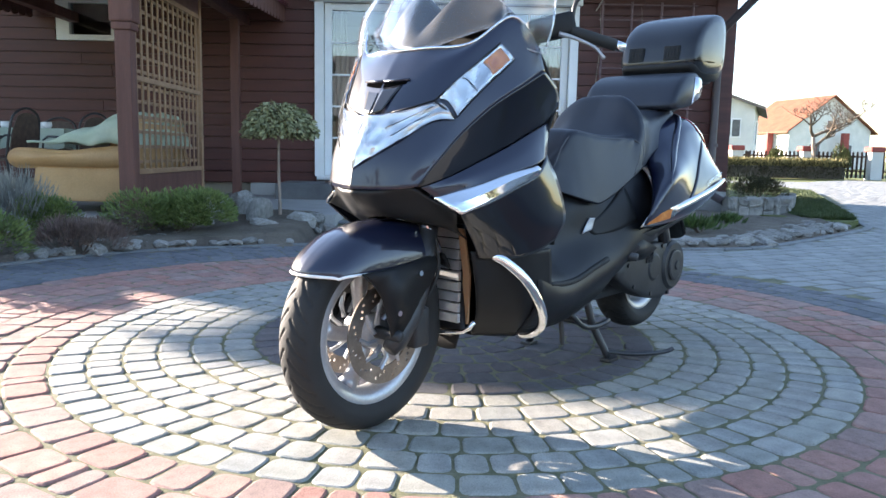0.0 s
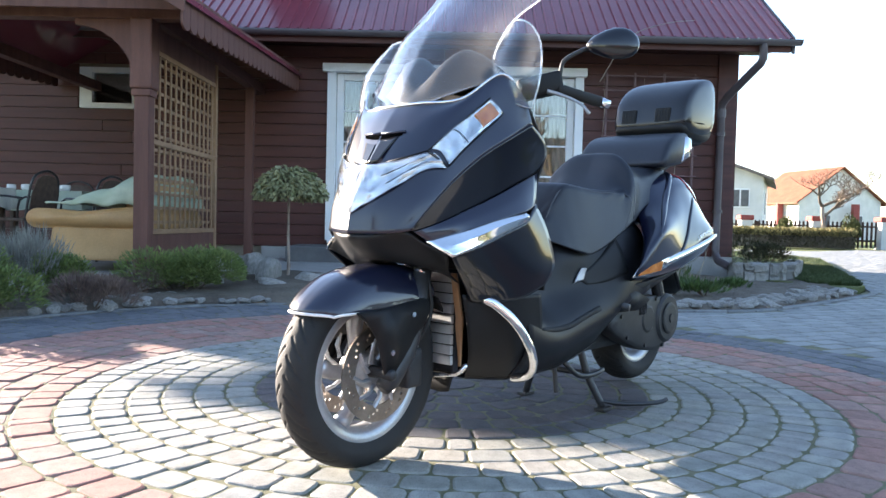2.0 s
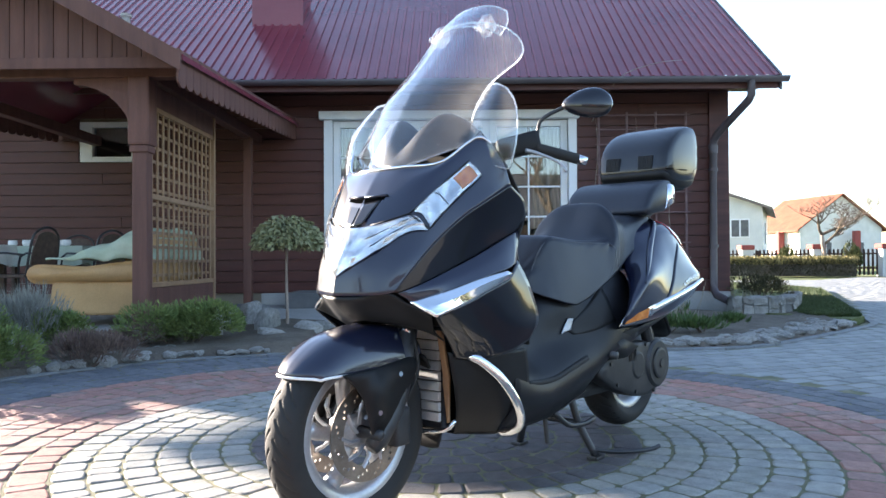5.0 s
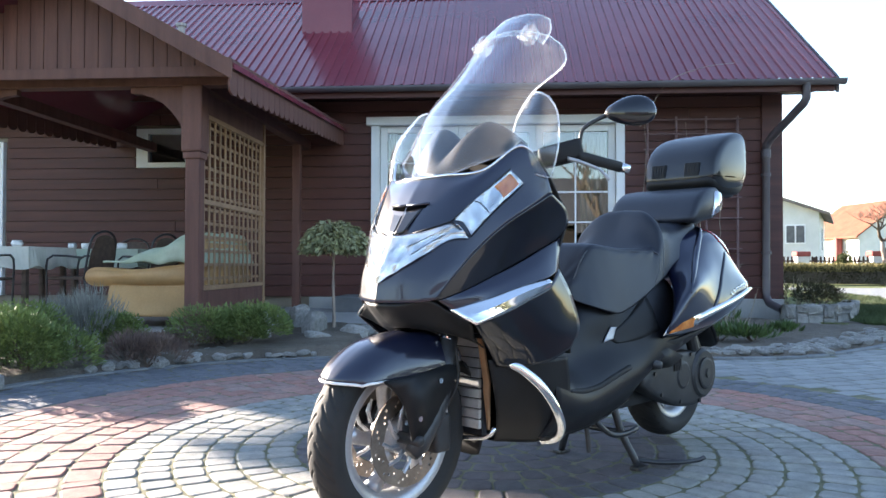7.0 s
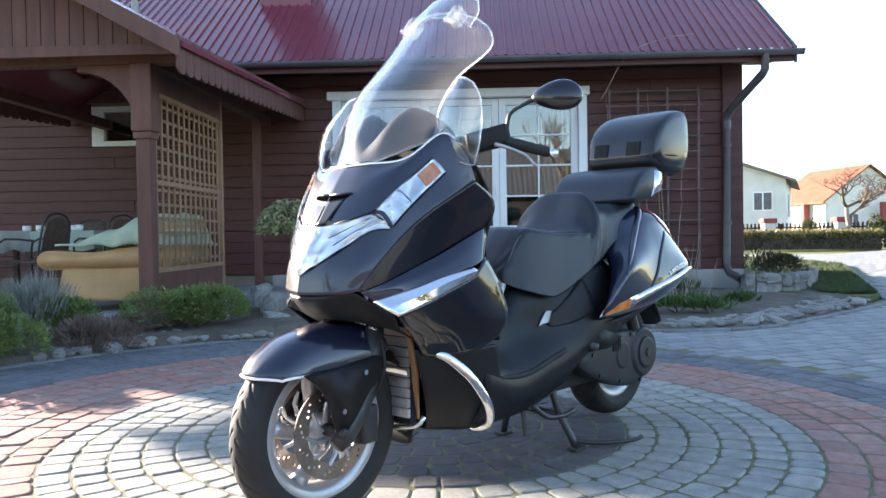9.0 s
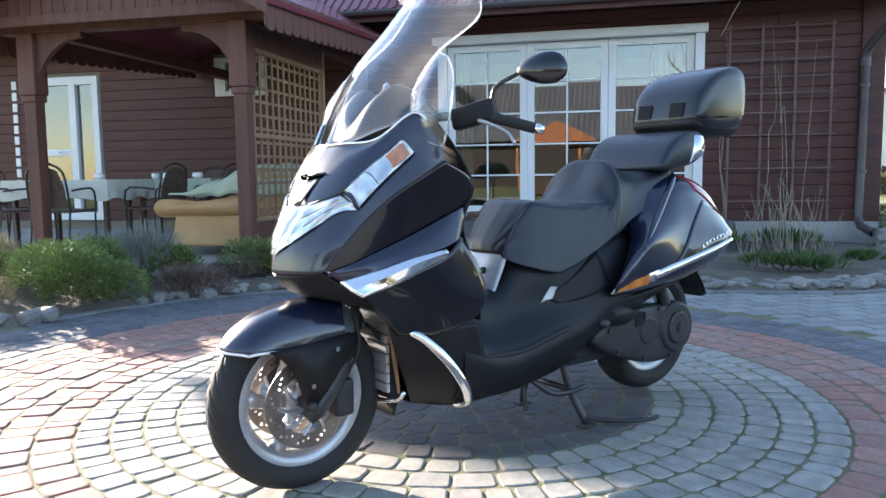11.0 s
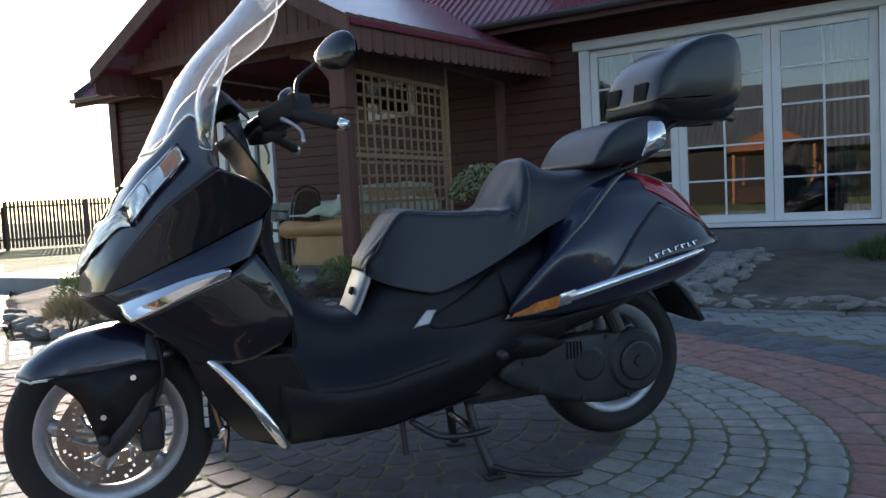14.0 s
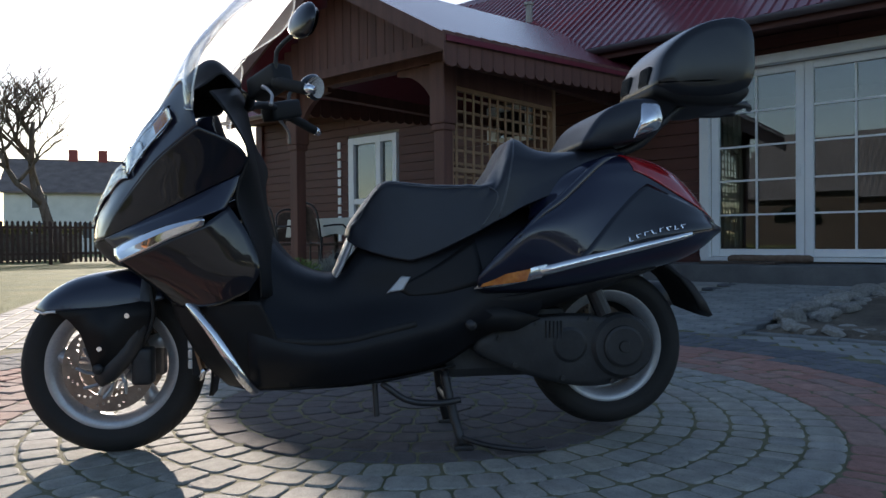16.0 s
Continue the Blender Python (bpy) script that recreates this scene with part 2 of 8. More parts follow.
M["sofa_tan"] = surface("sofa_leather_tan", (0.44, 0.25, 0.10), (0.56, 0.34, 0.15), 3, (0.5, 0.65), 70, 0.2, 0.2, 0.003)
M["throw"] = surface("throw_green", (0.36, 0.44, 0.32), (0.52, 0.58, 0.45), 4, (0.85, 0.95), 110, 0.2, 0.25, 0.003)
M["cloth_white"] = surface("tablecloth", (0.55, 0.57, 0.50), (0.72, 0.72, 0.66), 4, (0.85, 0.95), 110, 0.15, 0.2, 0.003)
M["cloth_green"] = surface("tablecloth_green", (0.34, 0.42, 0.34), (0.52, 0.58, 0.48), 4, (0.85, 0.95), 110, 0.15, 0.2, 0.003)
M["rattan"] = surface("rattan_brown", (0.07, 0.045, 0.035), (0.14, 0.095, 0.07), 20, (0.6, 0.8), 120, 0.4, 0.4, 0.003)
M["black_metal"] = surface("black_metal", (0.02, 0.02, 0.022), (0.035, 0.035, 0.037), 10, (0.35, 0.5), 80, 0.2, 0.1, 0.001)
M["chrome"] = surface("chrome", (0.82, 0.82, 0.83), (0.9, 0.9, 0.9), 6, (0.05, 0.1), 60, 0.05, 0.0, metal=1.0)
M["rust_trellis"] = surface("trellis_metal", (0.15, 0.085, 0.088), (0.23, 0.145, 0.14), 10, (0.6, 0.8), 80, 0.3, 0.2, 0.001)
M["grey_sheet"] = surface("grey_roof_sheet", (0.075, 0.08, 0.088), (0.115, 0.12, 0.13), 1, (0.6, 0.8), 30, 0.2, 0.1, 0.003)
M["gazebo_wood"] = surface("gazebo_wood", (0.34, 0.12, 0.04), (0.46, 0.19, 0.07), 2, (0.6, 0.8), 40, 0.3, 0.2, 0.003, stretch=(1, 1, 4))


# ---- building helpers ----
def link_mesh(name, bm, material, parent=None, label="", smooth=False, matrix=None):
    me = bpy.data.meshes.new(name)
    bm.to_mesh(me)
    bm.free()
    if material is not None:
        me.materials.append(material)
    if smooth:
        me.shade_smooth()
    ob = new(name, me)
    if parent is not None:
        ob.parent = parent
    if matrix is not None:
        ob.matrix_basis = matrix
    if label:
        ob["label"] = label
    return ob


def part(name, bm, material, parent, label="", smooth=False, matrix=None):
    return link_mesh(name, bm, material, parent, label, smooth, matrix)


def share(name, me, parent, matrix):
    ob = new(name, me)
    ob.parent = parent
    ob.matrix_basis = matrix
    return ob


def empty(name, m=Matrix.Identity(4)):
    e = new(name)
    e.empty_display_size = 0.1
    e.matrix_basis = m
    return e


def add_box(bm, x0, x1, y0, y1, z0, z1, bevel=0.0, m=None):
    r = bmesh.ops.create_cube(bm, size=1.0)
    vs = r["verts"]
    bmesh.ops.scale(bm, vec=(x1 - x0, y1 - y0, z1 - z0), verts=vs)
    bmesh.ops.translate(bm, vec=((x0 + x1) / 2, (y0 + y1) / 2, (z0 + z1) / 2), verts=vs)
    if bevel:
        es = list({e for v in vs for e in v.link_edges})
        r2 = bmesh.ops.bevel(bm, geom=es, offset=bevel, segments=2, affect="EDGES", profile=0.6)
        vs = list({v for f in r2["faces"] for v in f.verts} | {v for v in vs if v.is_valid})
    if m is not None:
        bmesh.ops.transform(bm, matrix=m, verts=[v for v in vs if v.is_valid])
    return bm


def box(x0, x1, y0, y1, z0, z1, bevel=0.0):
    return add_box(bmesh.new(), x0, x1, y0, y1, z0, z1, bevel)


def frames_along(pts):
    out = []
    up = Vector((0, 0, 1))
    for i, p in enumerate(pts):
        a = pts[max(i - 1, 0)]
        b = pts[min(i + 1, len(pts) - 1)]
        d = (b - a).normalized()
        s = d.cross(up)
        if s.length < 1e-3:
            s = d.cross(Vector((1, 0, 0)))
        s.normalize()
        out.append((p, s, s.cross(d).normalized()))
    return out


def add_tube(bm, pts, radii, seg=8, cap=True, squash=1.0):
    """A round bar along pts; radii is one number or one per point."""
    pts = [Vector(p) for p in pts]
    if not hasattr(radii, "__len__"):
        radii = [radii] * len(pts)
    rings = []
    prev = None
    for (p, s, u), r in zip(frames_along(pts), radii):
        if prev is not None and s.dot(prev) < 0:
            s, u = -s, -u
        prev = s
        rings.append([bm.verts.new(p + s * math.cos(2 * math.pi * k / seg) * r + u * math.sin(2 * math.pi * k / seg) * r * squash) for k in range(seg)])
    for a, b in zip(rings, rings[1:]):
        for k in range(seg):
            bm.faces.new((a[k], a[(k + 1) % seg], b[(k + 1) % seg], b[k]))
    if cap:
        bm.faces.new(rings[0][::-1])
        bm.faces.new(rings[-1])
    return bm


def tube(pts, radii, seg=8, cap=True, squash=1.0):
    return add_tube(bmesh.new(), pts, radii, seg, cap, squash)


def catmull(pts, n):
    """n points evenly along a smooth curve through pts."""
    P = np.array(pts, float)
    if len(P) == 2:
        return [Vector(P[0] + (P[1] - P[0]) * i / (n - 1)) for i in range(n)]
    E = np.vstack([2 * P[0] - P[1], P, 2 * P[-1] - P[-2]])
    dense = []
    for i in range(1, len(E) - 2):
        p0, p1, p2, p3 = E[i - 1:i + 3]
        for t in np.linspace(0, 1, 16, endpoint=False):
            dense.append(0.5 * (2 * p1 + (p2 - p0) * t + (2 * p0 - 5 * p1 + 4 * p2 - p3) * t * t + (3 * p1 - p0 - 3 * p2 + p3) * t ** 3))
    dense.append(P[-1])
    D = np.array(dense)
    s = np.concatenate([[0], np.cumsum(np.linalg.norm(np.diff(D, axis=0), axis=1))])
    q = np.linspace(0, s[-1], n)
    return [Vector((float(np.interp(x, s, D[:, 0])), float(np.interp(x, s, D[:, 1])), float(np.interp(x, s, D[:, 2])))) for x in q]


def add_prism(bm, outline, depth_vec):
    """A closed outline (3D points, one plane) pushed along depth_vec."""
    a = [bm.verts.new(p) for p in outline]
    b = [bm.verts.new(Vector(p) + Vector(depth_vec)) for p in outline]
    n = len(a)
    bm.faces.new(a)
    bm.faces.new(b[::-1])
    for i in range(n):
        bm.faces.new((a[i], b[i], b[(i + 1) % n], a[(i + 1) % n]))
    bmesh.ops.recalc_face_normals(bm, faces=bm.faces[:])
    return bm


def prism(outline, depth_vec):
    return add_prism(bmesh.new(), outline, depth_vec)


def structure(ob, label, category):
    return tagged(ob, label, category, kind="structure")


def sheet(name, outline, z, material, label, category, thick=0.02):
    bm = bmesh.new()
    add_prism(bm, [Vector((x, y, z(x, y) if callable(z) else z)) for x, y in outline], (0, 0, -thick))
    return structure(link_mesh(name, bm, material), label, category)


# ---- ground ----
CX, CY = 0.28, 1.08          # middle of the paved circle
R_DISC = 1.49


def red_out(a):
    """Outer radius of the red ring; it widens towards the flower bed."""
    d = math.degrees(a) % 360
    return 2.04 + 0.42 * max(0.0, math.cos(radians(d - 150))) ** 1.5


def dark_out(a):
    d = math.degrees(a) % 360
    return 2.40 + 0.72 * max(0.0, math.cos(radians(d - 145))) ** 1.3


def rim_point(a, r):
    return (CX + r * math.cos(a), CY + r * math.sin(a))


def rise(x, y):
    """The path climbs a little towards the house."""
    return max(0.0, min(0.16, (y - 4.0) * 0.05))


def path_edge(y):
    """Right-hand edge of the door path, which widens towards the house."""
    return 0.44 + 0.065 * max(0.0, y - 4.0)


ground = bmesh.new()
span = [-1600, -700, -300, -120, -60, -30, -16, -8, 0, 8, 16, 30, 60, 120, 300, 700, 1600]
grid = [[ground.verts.new((x, y, -0.05 + (0.0 if abs(x) + abs(y) < 60 else -0.02))) for y in span] for x in span]
for i in range(len(span) - 1):
    for j in range(len(span) - 1):
        ground.faces.new((grid[i][j], grid[i + 1][j], grid[i + 1][j + 1], grid[i][j + 1]))
structure(link_mesh("ground", ground, M["lawn"]), "patchy spring lawn and field out to the horizon", "ground")

# bedding under all paving: sand and moss in the joints
sheet("pavement_bed", [(-16.5, 8.6), (-16.5, 8.0), (-4.3, 0.8), (-5.2, -9), (16, -9), (14, 6), (24, 22), (16.5, 27.0), (12.4, 23.0), (10.6, 23.4), (5.0, 24.4), (5.0, 20.3), (8.65, 19.3), (8.85, 16.8), (8.45, 14.5), (5.05, 6.6), (4.75, 6.2), (4.1, 5.35), (2.9, 4.2),
      (2.2, 4.02), (0.45, 4.02), (0.45, 7.2), (-0.75, 7.2), (-0.75, 4.3), (-1.5, 4.05), (-2.1, 3.3), (-2.75, 1.9), (-3.6, 1.75), (-5.6, 2.75), (-9, 5.0)],
      -0.0050, M["joint"], "sandy joints with moss between the paving stones", "pavement", 0.03)

# garden soil
def soil_height(x, y):
    return 0.02 + 0.05 * noise.noise(Vector((x * 1.1, y * 1.1, 3))) + 0.02 * noise.noise(Vector((x * 6, y * 6, 1)))


def soil_bed(name, inside, x0, x1, y0, y1, step, lift, label):
    bm = bmesh.new()
    nx, ny = int((x1 - x0) / step) + 1, int((y1 - y0) / step) + 1
    vs = {}
    for i in range(nx):
        for j in range(ny):
            x, y = x0 + i * step, y0 + j * step
            if inside(x, y):
                near = sum(inside(x + 0.16 * math.cos(k), y + 0.16 * math.sin(k)) for k in range(7)) / 7
                vs[i, j] = bm.verts.new((x, y, -0.03 + (max(0.0, soil_height(x, y) + lift(x, y)) + 0.03) * max(0.0, (near - 0.74) / 0.26)))
    for i in range(nx - 1):
        for j in range(ny - 1):
            q = [(i, j), (i + 1, j), (i + 1, j + 1), (i, j + 1)]
            if all(k in vs for k in q):
                bm.faces.new([vs[k] for k in q])
    return structure(link_mesh(name, bm, M["soil"], smooth=True), label, "soil")


def in_left_bed(x, y):
    a, r = math.atan2(y - CY, x - CX), math.hypot(x - CX, y - CY)
    return r > dark_out(a) - 0.10 and y < 5.3 and -6.6 < x < -0.72 and y > 1.75 - 0.5 * (x + 3.6) * (1 if x < -3.6 else 0) and y > 1.75 and (y < 4.05 or x > -2.2)


def in_right_bed(x, y):
    edge = 4.02 if x < 2.2 else 4.02 + (x - 2.2) * 0.28 if x < 2.9 else 4.2 + (x - 2.9) * 0.98
    return y > edge - 0.12 and x > 0.30 and y < 7.85 and x < 4.75


bed_arc = [radians(a) for a in range(112, 163, 5)]
sheet("bed_base_left", [rim_point(a, dark_out(a) - 0.03) for a in bed_arc] + [(-3.6, 1.80), (-6.4, 3.3), (-6.4, 4.0), (-2.3, 4.0), (-2.1, 5.2), (-0.76, 5.2), (-0.76, 4.1)], -0.002, M["soil"], "bare soil at the edge of the flower bed", "soil", 0.03)
sheet("bed_base_right", [(0.50, 3.98), (2.2, 3.98), (2.9, 4.2), (4.72, 5.98), (4.72, 7.3), (0.50, 7.3)], -0.002, M["soil"], "bare soil at the edge of the flower bed", "soil", 0.03)
soil_bed("flower_bed_left", in_left_bed, -6.6, -0.6, 1.7, 5.4, 0.07, lambda x, y: 0.02 + 0.05 * max(0, y - 3), "dark bare soil of the flower bed beside the porch")
def right_lift(x, y):
    """Level with the path along its edge, free soil further in."""
    w = max(0.0, min(1.0, (x - path_edge(y) - 0.05) / 0.25))
    return w * (0.01 + 0.010 * max(0, y - 4) + 0.7 * rise(x, y) * max(0.0, min(1.0, 2.2 - x))) + (1 - w) * (0.85 * rise(x, y) - 0.02 - soil_height(x, y))


soil_bed("flower_bed_right", in_right_bed, 0.3, 4.8, 4.0, 7.85, 0.07, right_lift, "dark bare soil of the flower bed below the trellis")
sheet("flagstone_yard", [(-2.2, 4.95), (-0.74, 4.95), (-0.74, 7.9), (-2.2, 7.9)], 0.15, M["concrete"], "grey flagstones between porch and doorstep", "pavement", 0.2)
sheet("garden_path", [(-0.74, 4.0), (0.46, 4.0), (0.66, 7.1), (-0.74, 7.1)], lambda x, y: rise(x, y) - 0.012, M["joint"], "sand bed of the path up to the garden door", "path", 0.06)
sheet("lawn_bank", [(3.9, 7.50), (4.44, 7.50), (5.12, 8.80), (5.12, 12.5), (4.1, 12.5), (4.1, 8.0), (3.98, 7.9)], 0.21, M["lawn"], "grassy bank held by the low stone wall", "lawn", 0.25)
sheet("lawn_right", [(4.75, 6.35), (5.10, 6.72), (8.40, 14.42), (8.80, 16.8), (8.60, 19.2), (6.5, 20.3), (4.1, 20.3), (4.1, 7.5)], 0.05, M["lawn"], "short green lawn beside the driveway", "lawn", 0.1)

# ---- house ----
WY = 7.9
house = empty("house", pose(0, WY, 0))
tagged(house, "single-storey house clad in dark mahogany boards with a crimson sheet roof", "house")
house.matrix_basis = Matrix.Identity(4)


for a, b, c, d in ((-10.45, -7.88, -0.1, 3.05), (-6.66, -4.70, -0.1, 3.05), (-7.88, -6.66, 2.46, 3.05), (-7.88, -6.66, -0.1, 0.3), (-4.70, -3.93, -0.1, 2.10), (-4.70, -3.93, 2.61, 3.05),
                   (-3.93, -1.38, -0.1, 3.05), (-1.38, 1.94, 2.62, 3.05), (-1.38, 1.94, -0.1, 0.40), (1.94, 3.95, -0.1, 3.05)):
    part("wall", box(a, b, 8.0, 8.2, c, d), M["room_wall"], house)
side = bmesh.new()
add_prism(side, [Vector((3.93, 7.92, -0.1)), Vector((3.93, 12.9, -0.1)), Vector((3.93, 12.9, 2.9)), Vector((3.93, 10.1, 4.95)), Vector((3.93, 7.92, 3.3))], (-0.2, 0, 0))
part("side_wall", side, M["cladding"], house)
part("plinth", box(-2.25, 3.97, 7.86, 7.99, -0.1, 0.30, 0.01), M["concrete"], house, "grey rendered plinth")
part("rear_wall", box(-10.45, 3.9, 12.7, 12.9, -0.1, 3.0), M["plaster_white"], house)
part("left_wall", box(-10.65, -10.45, 7.9, 12.9, -0.1, 3.0), M["cladding"], house)
# rooms behind the panes
part("room_floor", box(-10.45, 3.7, 8.2, 12.7, 0.2, 0.3), M["room_wall"], house)
part("room_ceiling", box(-10.45, 3.7, 8.2, 12.7, 2.8, 2.9), M["room_wall"], house)
part("room_partition", box(-10.45, 3.7, 11.0, 11.1, 0.3, 2.8), M["room_wall"], house)

# horizontal boards of the front wall
plank_h = 0.148
planks = {}
def plank_mesh(length):
    key = round(length, 2)
    if key not in planks:
        bm = box(-length / 2, length / 2, -0.018, 0.018, 0.004, plank_h - 0.003, 0.006)
        me = bpy.data.meshes.new("plank")
        bm.to_mesh(me)
        bm.free()
        me.materials.append(M["cladding"])
        planks[key] = me
    return planks[key]


def board_spans(z):
    mid = z + plank_h / 2
    holes = []
    if 0.36 < mid < 2.68:
        holes.append((-1.40, 1.95))
    if 2.06 < mid < 2.64:
        holes.append((-4.74, -3.90))
    if 0.28 < mid < 2.5:
        holes.append((-7.92, -6.62))
    spans, x = [], -10.45
    for a, b in sorted(holes):
        spans.append((x, a))
        x = b
    spans.append((x, 3.86))
    return spans


z = 0.30
row = 0
while z < 3.02:
    for a, b in board_spans(z):
        cuts = [a]
        x = a + 2.2 + 1.3 * ((row * 37) % 10) / 10
        while x < b - 0.8:
            cuts.append(x)
            x += 3.6
        cuts.append(b)
        for c, d in zip(cuts, cuts[1:]):
            share("plank", plank_mesh(d - c - 0.004), house, pose((c + d) / 2, 7.975 + 0.003 * ((row * 7) % 3 - 1), z, 2.0))
    z += plank_h
    row += 1
part("corner_board", box(3.85, 3.99, 7.925, 8.06, 0.28, 3.0, 0.006), M["cladding"], house)


# roof of profiled sheet
EAVE_Y, EAVE_Z, SLOPE = 7.2, 2.98, 0.746
RIDGE_Y = 10.1


def roof_sheet(x0, x1, pitch=0.128):
    bm = bmesh.new()
    prof = []
    x = x0
    while x < x1:
        for dx, dz in ((0.0, 0.0), (0.066, 0.0), (0.078, 0.030), (0.106, 0.030), (0.118, 0.0)):
            if x + dx <= x1:
                prof.append((x + dx, dz))
        x += pitch
    for sgn in (1, -1):
        rows = []
        for k in range(7):
            y = EAVE_Y + (RIDGE_Y - EAVE_Y) * k / 6
            zz = EAVE_Z + (y - EAVE_Y) * SLOPE
            yy = y if sgn == 1 else 2 * RIDGE_Y - y
            rows.append([bm.verts.new((px, yy, zz + dz)) for px, dz in prof])
        for a, b in zip(rows, rows[1:]):
            for i in range(len(prof) - 1):
                bm.faces.new((a[i], a[i + 1], b[i + 1], b[i]) if sgn == 1 else (a[i + 1], a[i], b[i], b[i + 1]))
    return bm


roof = part("roof", roof_sheet(-10.6, 4.38), M["roof"], house, "crimson trapezoidal roof sheet with raised ribs")
sol = roof.modifiers.new("thickness", "SOLIDIFY")
sol.thickness = 0.006
part("ridge_cap", prism([Vector((-10.6, 9.95, 5.05)), Vector((-10.6, 10.1, 5.2)), Vector((-10.6, 10.25, 5.05))], (15.0, 0, 0)), M["roof"], house)
rake = bmesh.new()
for sgn in (1, -1):
    y0, y1 = (EAVE_Y, RIDGE_Y) if sgn == 1 else (2 * RIDGE_Y - EAVE_Y, RIDGE_Y)
    z1 = EAVE_Z + (RIDGE_Y - EAVE_Y) * SLOPE
    add_prism(rake, [Vector((4.36, y0, EAVE_Z - 0.16)), Vector((4.36, y0, EAVE_Z + 0.04)), Vector((4.36, y1, z1 + 0.04)), Vector((4.36, y1, z1 - 0.16))], (0.03, 0, 0))
part("rake_board", rake, M["gutter"], house)
# unseen raised board added at the left end to push the roof shadow forward
shade_verge = bmesh.new()
for sgn in (1, -1):
    y0, y1 = (EAVE_Y, RIDGE_Y) if sgn == 1 else (2 * RIDGE_Y - EAVE_Y, RIDGE_Y)
    z1 = EAVE_Z + (RIDGE_Y - EAVE_Y) * SLOPE
    add_prism(shade_verge, [Vector((-10.63, y0, EAVE_Z - 0.16)), Vector((-10.63, y0, EAVE_Z + 0.12)), Vector((-10.63, y1, z1 + 0.12)), Vector((-10.63, y1, z1 - 0.16))], (0.03, 0, 0))
part("unseen_shade_board", shade_verge, M["gutter"], house)
part("soffit", prism([Vector((-10.6, 7.25, 2.90)), Vector((-10.6, 7.98, 2.97)), Vector((-10.6, 7.98, 3.0)), Vector((-10.6, 7.25, 2.93))], (14.9, 0, 0)), M["cladding"], house, "dark boarded underside of the eaves")
part("fascia", box(-10.6, 4.34, 7.2, 7.235, 2.84, 2.99, 0.004), M["cladding"], house)

gut = bmesh.new()
arc = [(-0.065 * math.cos(a), -0.065 * math.sin(a)) for a in np.linspace(0, math.pi, 9)]
outline = [Vector((-10.6, 7.13 + y, 2.965 + zz)) for y, zz in arc] + [Vector((-10.6, 7.13 + y * 0.88, 2.965 + zz * 0.88)) for y, zz in arc[::-1]]
add_prism(gut, outline, (15.02, 0, 0))
gutter = part("gutter", gut, M["gutter"], house, "dark brown half-round rain gutter", True)
part("end_cap", prism([Vector((4.42, 7.13 + y, 2.965 + zz)) for y, zz in arc], (0.012, 0, 0)), M["gutter"], gutter)
pipe_pts = [Vector(p) for p in ((3.98, 7.13, 2.92), (3.98, 7.13, 2.74), (3.965, 7.165, 2.69), (3.76, 7.68, 2.36), (3.735, 7.76, 2.29), (3.73, 7.78, 2.22), (3.72, 7.78, 0.40), (3.72, 7.765, 0.33), (3.73, 7.70, 0.26), (3.80, 7.46, 0.19))]
downpipe = part("downpipe", tube(pipe_pts, 0.050, 12, False), M["gutter"], house, "dark brown downpipe with a bent outlet", True)
for zc in (1.9, 0.9):
    part("bracket", tube([(3.727, 7.78, zc - 0.02), (3.727, 7.78, zc + 0.02)], 0.062, 12), M["gutter"], downpipe)
part("collar", tube([(3.73, 7.78, 2.22), (3.73, 7.78, 2.12)], 0.060, 12), M["gutter"], downpipe)

chim = bmesh.new()
add_box(chim, -2.62, -1.87, 8.8, 9.4, 3.9, 5.9, 0.01)
chimney = part("chimney", chim, M["roof"], house, "chimney clad in crimson sheet")
part("chimney_cap", box(-2.70, -1.79, 8.72, 9.48, 5.9, 5.98, 0.01), M["roof"], chimney)
vent = part("vent_pipe", tube([(-4.36, 8.55, 3.90), (-4.36, 8.55, 4.24)], 0.055, 10), M["concrete"], house, "pale plastic roof vent")
part("vent_cap", tube([(-4.36, 8.55, 4.24), (-4.36, 8.55, 4.28)], 0.080, 10), M["concrete"], vent)

# ---- garden door and window of three sashes ----
big = structure(empty("window_1"), "wide white three-sash garden window with thin glazing bars", "window")


def trim_board():
    bm = bmesh.new()
    add_box(bm, -1.415, -1.30, 7.90, 7.985, 0.40, 2.62, 0.006)
    add_box(bm, 1.855, 1.965, 7.90, 7.985, 0.40, 2.62, 0.006)
    return bm


